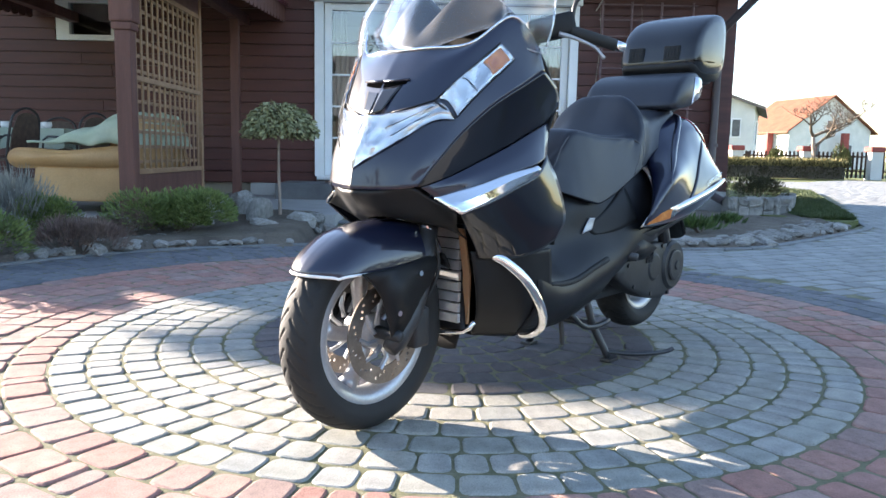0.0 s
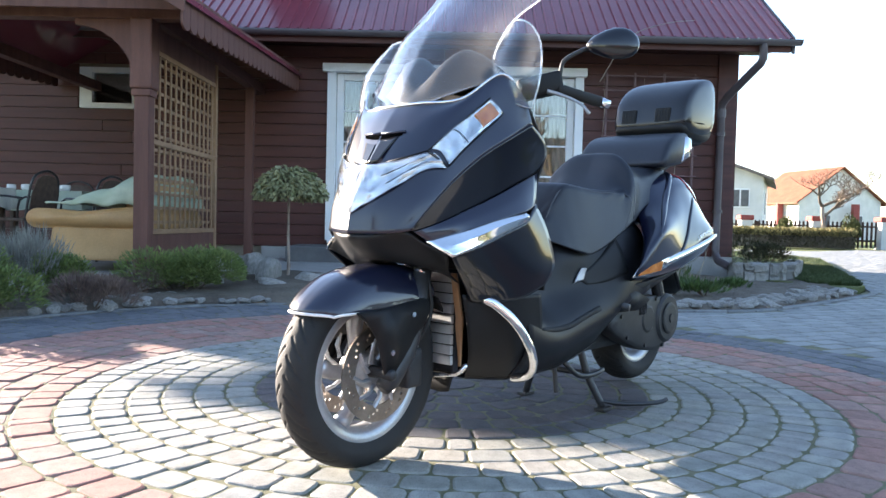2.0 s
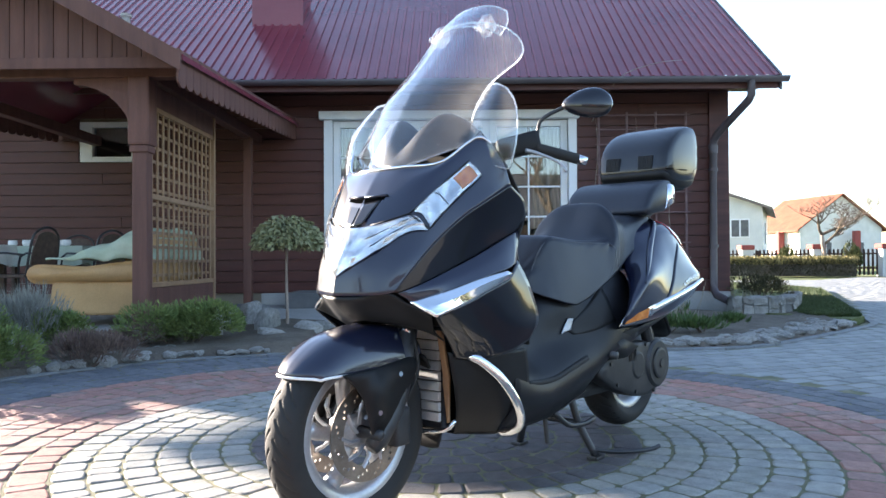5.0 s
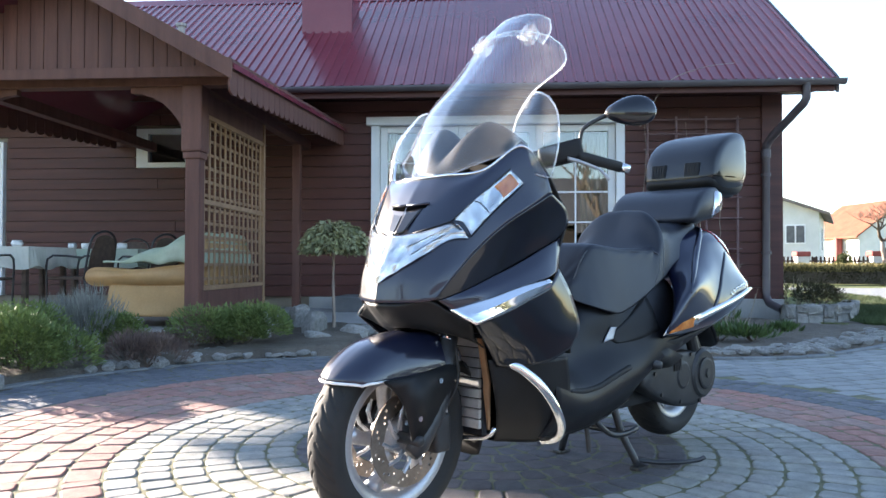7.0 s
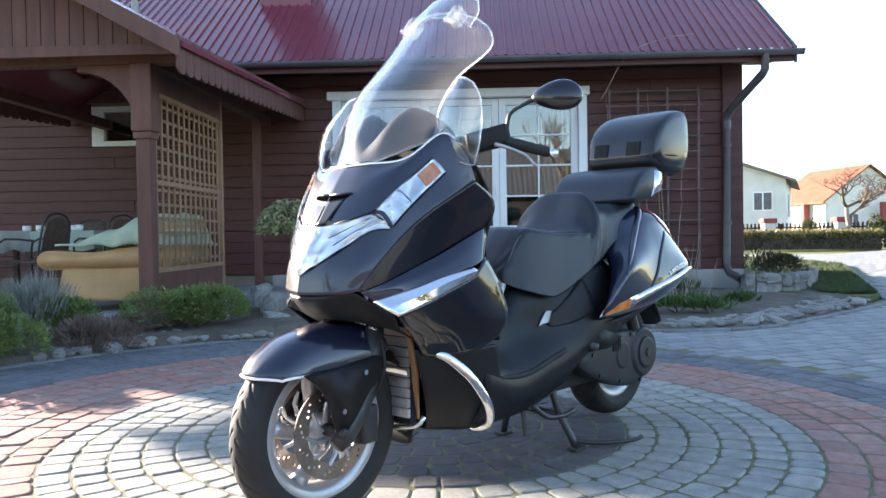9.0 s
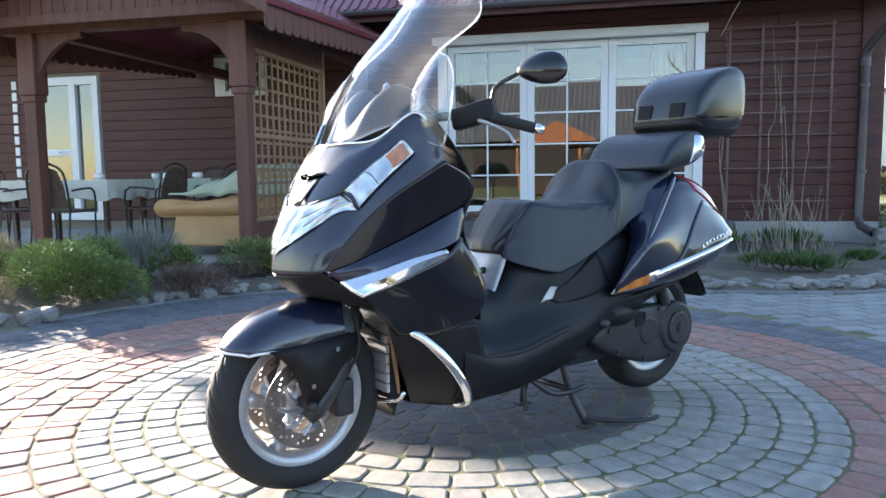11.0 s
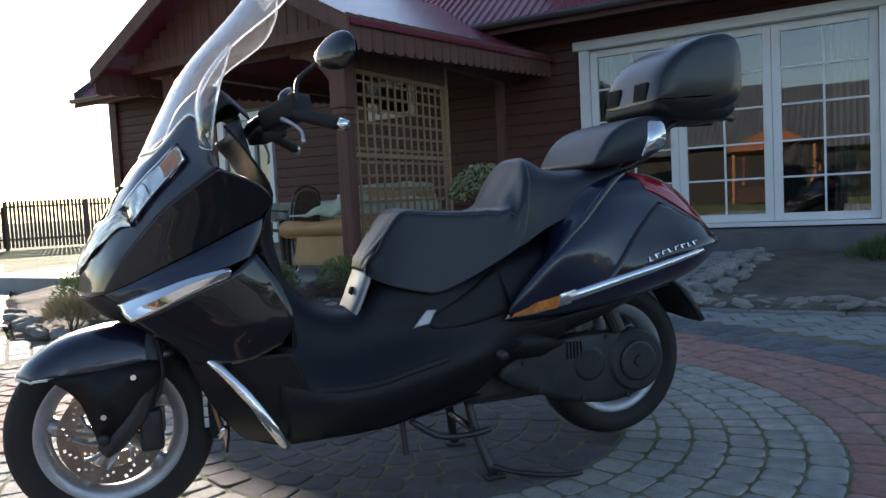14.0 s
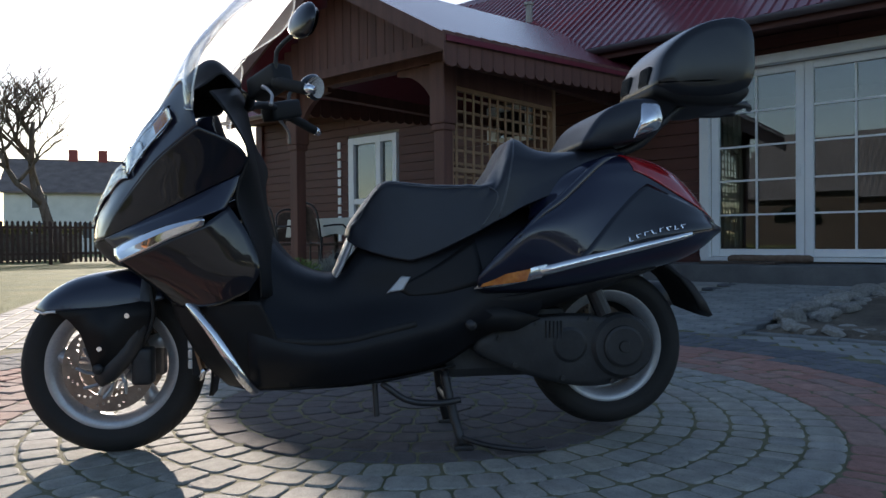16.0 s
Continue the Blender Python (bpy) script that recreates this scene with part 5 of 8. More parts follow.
seat_rows = [
    seat_row((-0.716, 0.650), (-0.724, 0.108, 0.648), (-0.728, 0.114, 0.634)),
    seat_row((-0.728, 0.688), (-0.737, 0.110, 0.684), (-0.752, 0.138, 0.618)),
    seat_row((-0.772, 0.752), (-0.780, 0.115, 0.746), (-0.786, 0.166, 0.604)),
    seat_row((-0.812, 0.803), (-0.818, 0.122, 0.797), (-0.822, 0.180, 0.593)),
    seat_row((-0.829, 0.818), (-0.835, 0.127, 0.812), (-0.846, 0.188, 0.586)),
    seat_row((-0.856, 0.823), (-0.861, 0.135, 0.817), (-0.876, 0.195, 0.580)),
    seat_row((-0.905, 0.814), (-0.910, 0.150, 0.811), (-0.915, 0.202, 0.576)),
    seat_row((-1.000, 0.803), (-1.005, 0.167, 0.803), (-0.985, 0.210, 0.600)),
    seat_row((-1.095, 0.801), (-1.085, 0.184, 0.803), (-1.060, 0.217, 0.635)),
    seat_row((-1.140, 0.806), (-1.135, 0.196, 0.801), (-1.110, 0.221, 0.660)),
    [(-1.196, 0, 0.872), (-1.188, 0.100, 0.862), (-1.178, 0.165, 0.822), (-1.172, 0.192, 0.800), (-1.166, 0.205, 0.784), (-1.160, 0.212, 0.756), (-1.146, 0.223, 0.680)],
    [(-1.240, 0, 0.948), (-1.230, 0.100, 0.936), (-1.212, 0.168, 0.884), (-1.198, 0.196, 0.836), (-1.190, 0.207, 0.804), (-1.182, 0.214, 0.768), (-1.164, 0.224, 0.690)],
    [(-1.256, 0, 0.960), (-1.247, 0.100, 0.949), (-1.230, 0.168, 0.898), (-1.216, 0.197, 0.846), (-1.206, 0.208, 0.808), (-1.198, 0.214, 0.772), (-1.178, 0.224, 0.696)],
    [(-1.276, 0, 0.955), (-1.268, 0.100, 0.944), (-1.252, 0.164, 0.896), (-1.240, 0.191, 0.848), (-1.228, 0.203, 0.810), (-1.218, 0.210, 0.778), (-1.196, 0.222, 0.704)],
    [(-1.325, 0, 0.926), (-1.320, 0.100, 0.918), (-1.310, 0.154, 0.888), (-1.300, 0.176, 0.854), (-1.290, 0.188, 0.822), (-1.282, 0.196, 0.794), (-1.256, 0.214, 0.738)],
    across(-1.395, (0, 0.916), (0.100, 0.911), (0.148, 0.896), (0.165, 0.879), (0.175, 0.857), (0.182, 0.836), (0.198, 0.795)),
    across(-1.480, (0, 0.924), (0.104, 0.921), (0.148, 0.911), (0.162, 0.898), (0.170, 0.880), (0.175, 0.864), (0.188, 0.842)),
    across(-1.560, (0, 0.938), (0.098, 0.934), (0.138, 0.925), (0.150, 0.913), (0.157, 0.898), (0.162, 0.886), (0.170, 0.868)),
    across(-1.605, (0, 0.905), (0.080, 0.903), (0.108, 0.898), (0.114, 0.893), (0.118, 0.888), (0.119, 0.884), (0.120, 0.880))]
seat, ss = shell("seat", seat_rows, M["leather"], scooter, "black grained vinyl two-level seat with a raised rider bolster", 61, 136, 0.006)
for sy in (1, -1):
    flip = np.array([1, sy, 1])
    def seam(places, rad_=0.0026):
        pts = catmull([ss.at(*ss.uv(p), 0.002) for p in places], 24)
        part("piping", tube([Vector((p.x, p.y * sy, p.z)) for p in pts], rad_, 6), M["piping"], seat, "raised seat seam", True)
    seam([(-0.726, 0.108, 0.650), (-0.780, 0.113, 0.742), (-0.818, 0.120, 0.792), (-0.861, 0.134, 0.811), (-0.910, 0.150, 0.805), (-1.005, 0.167, 0.796), (-1.085, 0.184, 0.796), (-1.150, 0.200, 0.792)])
    seam([(-1.140, 0.0, 0.806), (-1.140, 0.08, 0.806), (-1.140, 0.16, 0.803), (-1.150, 0.195, 0.796), (-1.175, 0.208, 0.775), (-1.160, 0.218, 0.730), (-1.120, 0.221, 0.672)])
    seam([(-1.258, 0.0, 0.960), (-1.250, 0.09, 0.951), (-1.232, 0.165, 0.902), (-1.216, 0.197, 0.846), (-1.200, 0.212, 0.785), (-1.175, 0.222, 0.705)], 0.0034)
patch_pair("side_panel", bs, [(-0.862, 0.184, 0.492), (-1.100, 0.205, 0.655), (-1.130, 0.240, 0.505), (-0.900, 0.192, 0.470)], 0.0035, M["plastic"], (body, body), "black panel under the seat", t=0.002, n=12, m=8)

def rounded_across(profile, half, power, n, shrink=0.35):
    """A closed side profile swept across the scooter, drawn in towards both ends."""
    P = np.array(profile)
    c = (P.max(axis=0) + P.min(axis=0)) / 2
    g = []
    for t in np.linspace(-1, 1, n):
        k = (1 - abs(t) ** power) ** (1 / power) if abs(t) < 1 else 0.0
        k = shrink + (1 - shrink) * k
        g.append([(c[0] + (p[0] - c[0]) * k, t * half, c[1] + (p[1] - c[1]) * k) for p in P])
    return g


def closed_curve(pts, n):
    q = [(p[0], 0, p[1]) for p in pts]
    loop = catmull(q[-2:] + q + q[:2], 400)
    a = np.array([v[:] for v in loop])
    d0 = np.argmin(np.linalg.norm(a[:200] - np.array(q[0]), axis=1))
    d1 = 200 + np.argmin(np.linalg.norm(a[200:] - np.array(q[0]), axis=1))
    seg = a[d0:d1]
    idx = np.linspace(0, len(seg), n, endpoint=False).astype(int)
    return [(seg[i][0], seg[i][2]) for i in idx]


def swept(name, profile, half, power, material, parent, label="", n=21, m=40, shrink=0.35):
    g = rounded_across(closed_curve(profile, m), half, power, n, shrink)
    bm = bmesh.new()
    rows_ = [[bm.verts.new(p) for p in r] for r in g]
    for a, b in zip(rows_, rows_[1:]):
        for i in range(m):
            bm.faces.new((a[i], a[(i + 1) % m], b[(i + 1) % m], b[i]))
    bm.faces.new(rows_[0])
    bm.faces.new(rows_[-1][::-1])
    bmesh.ops.recalc_face_normals(bm, faces=bm.faces[:])
    return part(name, bm, material, parent, label, True)


back = swept("backrest", [(-1.440, 0.925), (-1.462, 0.970), (-1.500, 1.020), (-1.552, 1.054), (-1.620, 1.074), (-1.682, 1.072), (-1.708, 1.040), (-1.704, 0.985), (-1.650, 0.948), (-1.560, 0.928), (-1.480, 0.916)], 0.215, 6.0, M["leather"], scooter, "padded black passenger backrest leaning back", n=33, shrink=0.80)
for sy in (1, -1):
    bm = bmesh.new()
    add_prism(bm, [Vector((-1.630, 0.206 * sy, 1.058)), Vector((-1.688, 0.206 * sy, 1.054)), Vector((-1.700, 0.205 * sy, 1.010)), Vector((-1.690, 0.205 * sy, 0.978)), Vector((-1.600, 0.206 * sy, 0.944)), Vector((-1.628, 0.207 * sy, 1.000))], (0, 0.014 * sy, 0))
    bmesh.ops.bevel(bm, geom=bm.edges[:], offset=0.005, segments=2, affect="EDGES")
    part("end_cap", bm, M["chrome"], back, "chrome backrest end", True)
    part("support", tube(catmull([(-1.56, 0.10 * sy, 0.90), (-1.66, 0.12 * sy, 0.94), (-1.72, 0.13 * sy, 1.00)], 8), 0.014, 8), M["black_metal"], back, smooth=True)

# tail
tail_rows = [
    [(-1.300, 0, 0.760), (-1.285, 0.150, 0.735), (-1.262, 0.207, 0.688), (-1.195, 0.260, 0.628), (-1.130, 0.292, 0.565), (-1.092, 0.296, 0.520), (-1.120, 0.258, 0.482), (-1.200, 0.150, 0.455)],
    [(-1.312, 0, 0.790), (-1.300, 0.152, 0.765), (-1.276, 0.218, 0.706), (-1.212, 0.288, 0.650), (-1.150, 0.310, 0.585), (-1.118, 0.302, 0.522), (-1.140, 0.264, 0.484), (-1.210, 0.150, 0.456)],
    [(-1.350, 0, 0.830), (-1.345, 0.160, 0.808), (-1.330, 0.224, 0.755), (-1.272, 0.310, 0.692), (-1.240, 0.328, 0.640), (-1.232, 0.308, 0.540), (-1.245, 0.270, 0.488), (-1.280, 0.150, 0.462)],
    row(-1.400, (0, 0.868), (0.166, 0.848), (0.224, 0.806), (0.278, 0.752), (0.308, 0.690), (0.318, 0.568), (0.282, 0.505), (0.150, 0.480)),
    row(-1.500, (0, 0.895), (0.170, 0.886), (0.232, 0.852), (0.260, 0.800), (0.294, 0.718), (0.326, 0.596), (0.288, 0.524), (0.150, 0.500)),
    row(-1.600, (0, 0.905), (0.170, 0.893), (0.236, 0.857), (0.260, 0.802), (0.290, 0.725), (0.323, 0.620), (0.283, 0.545), (0.150, 0.530)),
    row(-1.720, (0, 0.876), (0.155, 0.860), (0.216, 0.822), (0.240, 0.778), (0.274, 0.716), (0.312, 0.645), (0.265, 0.570), (0.140, 0.560)),
    row(-1.820, (0, 0.800), (0.130, 0.787), (0.182, 0.758), (0.212, 0.732), (0.244, 0.697), (0.270, 0.657), (0.225, 0.606), (0.120, 0.602)),
    row(-1.895, (0, 0.690), (0.100, 0.690), (0.150, 0.684), (0.175, 0.677), (0.195, 0.670), (0.208, 0.663), (0.170, 0.646), (0.090, 0.644))]
tail, ts = shell("tail_fairing", tail_rows, M["paint_blue"], scooter, "glossy navy tail fairing with wide hips", 57, 61, 0.004)
patch_pair("tail_light", ts, [(-1.565, 0.168, 0.893), (-1.590, 0.246, 0.842), (-1.880, 0.188, 0.686), (-1.870, 0.115, 0.708)], 0.004, M["red_lens"], (scooter, scooter), "long red tail light", n=14, m=18)
patch_pair("tail_glass", ts, [(-1.630, 0.262, 0.805), (-1.370, 0.316, 0.560), (-1.850, 0.244, 0.664), (-1.868, 0.200, 0.692)], 0.0035, M["paint"], (tail, tail), "mirror-black lamp surround", n=16, m=16)
for sy in (1, -1):
    pts = catmull([(-1.140, 0.280, 0.506), (-1.280, 0.304, 0.542), (-1.440, 0.322, 0.580), (-1.600, 0.330, 0.616), (-1.745, 0.318, 0.648)], 18)
    bm = bmesh.new()
    add_tube(bm, [Vector((p.x, (p.y + 0.002) * sy, p.z)) for p in pts[4:]], [0.017] + [0.0165 - 0.0006 * i for i in range(len(pts) - 6)] + [0.007], 10, True, 1.0)
    part("chrome_rail", bm, M["chrome"], tail, "chrome tail strip", True)
    ib = bmesh.new()
    out = [Vector((-1.084, 0.270 * sy, 0.490)), Vector((-1.116, 0.282 * sy, 0.530)), Vector((-1.300, 0.313 * sy, 0.566)), Vector((-1.282, 0.311 * sy, 0.524)), Vector((-1.180, 0.294 * sy, 0.502))]
    add_prism(ib, out, (0, 0.010 * sy, 0))
    bmesh.ops.bevel(ib, geom=ib.edges[:], offset=0.003, segments=1, affect="EDGES")
    rl = part("rear_indicator", ib, M["reflector"], tail, "clear rear indicator with an amber tinge", True)
    ab = bmesh.new()
    add_prism(ab, [Vector((-1.102, 0.290 * sy, 0.499)), Vector((-1.124, 0.2945 * sy, 0.526)), Vector((-1.248, 0.315 * sy, 0.551)), Vector((-1.236, 0.313 * sy, 0.516))], (0, 0.006 * sy, 0))
    part("amber_insert", ab, M["amber"], rl)
    # maker's script as plain slanted bars
    ends = [np.array(ts.uv(p)) for p in ((-1.545, 0.324, 0.632), (-1.715, 0.308, 0.668))]
    for k in range(8):
        p = ts.at(*(ends[0] + (ends[1] - ends[0]) * k / 7), 0.009)
        part("script_bar", box(-0.0022, 0.0022, -0.0010, 0.0010, -0.0065, 0.0065, 0.0008), M["chrome"], tail, matrix=pose(p.x, p.y * sy, p.z, 18 * sy, 28 if k % 2 else -6, 4 * sy))
        part("script_bar", box(-0.0060, 0.0060, -0.0010, 0.0010, -0.0012, 0.0012, 0.0006), M["chrome"], tail, matrix=pose(p.x - 0.006, p.y * sy, p.z + (0.006 if k % 3 else -0.005), 18 * sy, 14, 4 * sy))
    hm = Matrix.Diagonal((1, sy, 1, 1))
    rail = [ts.at(*ts.uv(p), 0.002) for p in catmull([(-1.215, 0.318, 0.640), (-1.262, 0.308, 0.694), (-1.350, 0.275, 0.772), (-1.440, 0.240, 0.838), (-1.520, 0.196, 0.878), (-1.590, 0.140, 0.898)], 26)]
    rail = catmull(rail[::5] + [rail[-1]], 26)
    part("grab_rail", tube([hm @ p for p in rail], [0.004 + 0.009 * min(1, i / 8) for i in range(26)], 10), M["paint_blue"], tail, "moulded dark passenger grab rail", True)
    part("grab_slot", tube([hm @ Vector((p.x - 0.024, p.y + 0.006, p.z - 0.010)) for p in rail[4:20]], [0.003] + [0.007] * 14 + [0.003], 8), M["plastic"], tail, "dark hand slot behind the rail", True)
    # under-tail cover
    ub = bmesh.new()
    g = [[(-1.06, 0.235 * sy, 0.45), (-1.06, 0.22 * sy, 0.38), (-1.06, 0.15 * sy, 0.34)],
         [(-1.25, 0.262 * sy, 0.472), (-1.22, 0.22 * sy, 0.40), (-1.20, 0.15 * sy, 0.39)],
         [(-1.45, 0.285 * sy, 0.505), (-1.42, 0.22 * sy, 0.455), (-1.40, 0.14 * sy, 0.45)],
         [(-1.65, 0.275 * sy, 0.545), (-1.62, 0.20 * sy, 0.52), (-1.60, 0.12 * sy, 0.52)]]
    grid_mesh(ub, g)
    thick(part("under_tail", ub, M["plastic"], tail, smooth=True), 0.005)
fl = bmesh.new()
g = []
for f, z, hw in ((-1.735, 0.570, 0.075), (-1.810, 0.545, 0.085), (-1.885, 0.480, 0.100), (-1.928, 0.420, 0.106), (-1.952, 0.372, 0.108)):
    g.append([(f + 0.075 * abs(t) ** 3, hw * t, z + 0.030 * abs(t) ** 3) for t in np.linspace(-1, 1, 13)])
grid_mesh(fl, g)
thick(part("rear_mudguard", fl, M["plastic"], scooter, "black rear mudguard flap", True), 0.012)

# top box
swept("top_box_tray", [(-1.700, 1.090), (-1.698, 1.130), (-1.760, 1.145), (-1.900, 1.145), (-2.015, 1.130), (-2.015, 1.095), (-1.960, 1.064), (-1.800, 1.064)], 0.176, 5.0, M["plastic"], scooter, "matt black lower shell of the top box", shrink=0.82)
lid = swept("top_box_lid", [(-1.698, 1.110), (-1.700, 1.165), (-1.718, 1.220), (-1.762, 1.272), (-1.830, 1.318), (-1.910, 1.346), (-1.990, 1.352), (-2.034, 1.318), (-2.046, 1.245), (-2.036, 1.140), (-1.960, 1.088), (-1.780, 1.076)], 0.186, 4.6, M["box_lid"], scooter, "satin black domed lid of the top box", n=41, m=64, shrink=0.66)
part("belt_line", tube(catmull([(-1.704, -0.150, 1.130), (-1.704, 0.0, 1.130), (-1.704, 0.150, 1.130), (-1.730, 0.178, 1.131), (-1.880, 0.184, 1.138), (-2.010, 0.170, 1.146)], 30), 0.0035, 6), M["void"], lid, "dark joint between lid and tray", True)
for lc in (0.072, -0.095):
    vp = part("vent_panel", box(-0.02, 0.003, -0.036, 0.036, -0.030, 0.030, 0.002), M["plastic"], lid, "ribbed black vent", matrix=pose(-1.697, lc, 1.165, 0, -9, 0))
    for k in range(5):
        lk = -0.030 + k * 0.0135
        part("vent_rib", box(0.002, 0.006, lk, lk + 0.005, -0.026, 0.026, 0.001), M["plastic"], vp)
rack = bmesh.new()
for sy in (1, -1):
    add_tube(rack, catmull([(-1.62, 0.08 * sy, 0.915), (-1.76, 0.10 * sy, 1.02), (-1.82, 0.11 * sy, 1.07), (-2.02, 0.11 * sy, 1.075), (-2.08, 0.05 * sy, 1.072)], 14), 0.010, 8)
part("luggage_rack", rack, M["black_metal"], scooter, "black tubular luggage rack", True)
part("rack_plate", box(-2.05, -1.80, -0.10, 0.10, 1.068, 1.09, 0.006), M["black_metal"], scooter)


# wheels
def lathe(profile, seg, axis_y=True, closed=False):
    bm = bmesh.new()
    rings = []
    for k in range(seg):
        a = 2 * math.pi * k / seg
        rings.append([bm.verts.new((r * math.cos(a), y, r * math.sin(a))) for r, y in profile])
    n = len(profile)
    for k in range(seg):
        a, b = rings[k], rings[(k + 1) % seg]
        for i in range(n if closed else n - 1):
            bm.faces.new((a[i], a[(i + 1) % n], b[(i + 1) % n], b[i]))
    bmesh.ops.recalc_face_normals(bm, faces=bm.faces[:])
    return bm


def tyre_mesh(R, rim_r, half, pitch):
    seg = 612
    bm = bmesh.new()
    prof = [(rim_r - 0.004, -half * 0.72)]
    nprof = 41
    for i in range(nprof):
        s = -1 + 2 * i / (nprof - 1)
        a = s * math.pi / 2
        y = half * math.sin(a) * (1.0 if abs(s) < 0.8 else 1.0)
        r = rim_r + 0.018 + (R - rim_r - 0.018) * math.cos(a) ** 0.62
        prof.append((r, y))
    prof.append((rim_r - 0.004, half * 0.72))
    rings = []
    for k in range(seg):
        th = 2 * math.pi * k / seg
        ring = []
        for r, y in prof:
            s = y / half
            depth = 0.0
            if 0.12 < abs(s) < 0.86 and r > rim_r + 0.03:
                ph = (th * pitch / (2 * math.pi) + abs(s) * 1.5 + (0.5 if s > 0 else 0)) % 1.0
                if ph < 0.16:
                    depth = 0.0035
            ring.append(bm.verts.new(((r - depth) * math.cos(th), y, (r - depth) * math.sin(th))))
        rings.append(ring)
    n = len(prof)
    for k in range(seg):
        a, b = rings[k], rings[(k + 1) % seg]
        for i in range(n - 1):
            bm.faces.new((a[i], b[i], b[i + 1], a[i + 1]))
    bmesh.ops.recalc_face_normals(bm, faces=bm.faces[:])
    return bm


def disc_rotor(r0, r1, y):
    bm = bmesh.new()
    seg, rr = 96, [r0, r0 + (r1 - r0) * 0.24, r0 + (r1 - r0) * 0.42, r0 + (r1 - r0) * 0.60, r0 + (r1 - r0) * 0.78, r1]
    vs = [[bm.verts.new((r * math.cos(2 * math.pi * k / seg), y, r * math.sin(2 * math.pi * k / seg))) for r in rr] for k in range(seg)]
    for k in range(seg):
        for i in range(5):
            hole = (i == 1 and k % 8 in (0,)) or (i == 3 and k % 8 in (4,)) or (i == 2 and k % 8 == 2)
            if not hole:
                a, b = vs[k], vs[(k + 1) % seg]
                bm.faces.new((a[i], a[i + 1], b[i + 1], b[i]))
    return bm


def wheel(cx, cz, R, rim_r, half, label, discs):
    w = part("wheel", lathe([(rim_r + 0.006, -half * 0.74), (rim_r + 0.008, -half * 0.66), (rim_r - 0.012, -half * 0.60), (rim_r - 0.026, -half * 0.45), (rim_r - 0.030, 0), (rim_r - 0.026, half * 0.45), (rim_r - 0.012, half * 0.60), (rim_r + 0.008, half * 0.66), (rim_r + 0.006, half * 0.74),
              (rim_r - 0.010, half * 0.72), (rim_r - 0.022, half * 0.66), (rim_r - 0.036, half * 0.48), (rim_r - 0.042, 0), (rim_r - 0.036, -half * 0.48), (rim_r - 0.022, -half * 0.66), (rim_r - 0.010, -half * 0.72)], 72, closed=True), M["alloy"], scooter, label, True, pose(cx, 0, cz))
    part("tyre", tyre_mesh(R, rim_r, half, 34), M["rubber"], w, "black road tyre with slanted grooves", True)
    part("hub", tube([(0, -0.055, 0), (0, -0.04, 0), (0, 0.04, 0), (0, 0.055, 0)], [0.036, 0.048, 0.048, 0.036], 20), M["alloy"], w, smooth=True)
    for k in range(5):
        a0 = 2 * math.pi * k / 5 - 0.01
        sp = bmesh.new()
        pts, rad_ = [], []
        for t in np.linspace(0, 1, 7):
            a = a0 + 0.20 * t * t
            r = 0.040 + (rim_r - 0.075) * t
            pts.append((r * math.cos(a), 0.0, r * math.sin(a)))
            rad_.append(0.027 - 0.006 * math.sin(math.pi * t) + 0.004 * t)
        add_tube(sp, pts, rad_, 10, True, 0.85)
        part("spoke", sp, M["alloy"], w, smooth=True)
    for y in discs:
        d = part("brake_disc", disc_rotor(0.088, 0.132, y), M["disc_steel"], w, "drilled steel brake disc")
        thick(d, 0.005, 0.0)
        for k in range(9):
            a = 2 * math.pi * k / 9
            arm = bmesh.new()
            add_tube(arm, [(0.035 * math.cos(a - 0.55), y * 0.9, 0.035 * math.sin(a - 0.55)), (0.065 * math.cos(a - 0.25), y, 0.065 * math.sin(a - 0.25)), (0.094 * math.cos(a), y, 0.094 * math.sin(a))], [0.009, 0.0075, 0.008], 6, True, 0.7)
            part("disc_arm", arm, M["alloy"], d)
    return w


wheel(-0.014, 0.266, 0.268, 0.197, 0.058, "silver five-spoke front wheel", (0.074, -0.074))
wheel(-1.575, 0.283, 0.262, 0.188, 0.070, "silver five-spoke rear wheel", (-0.085,))

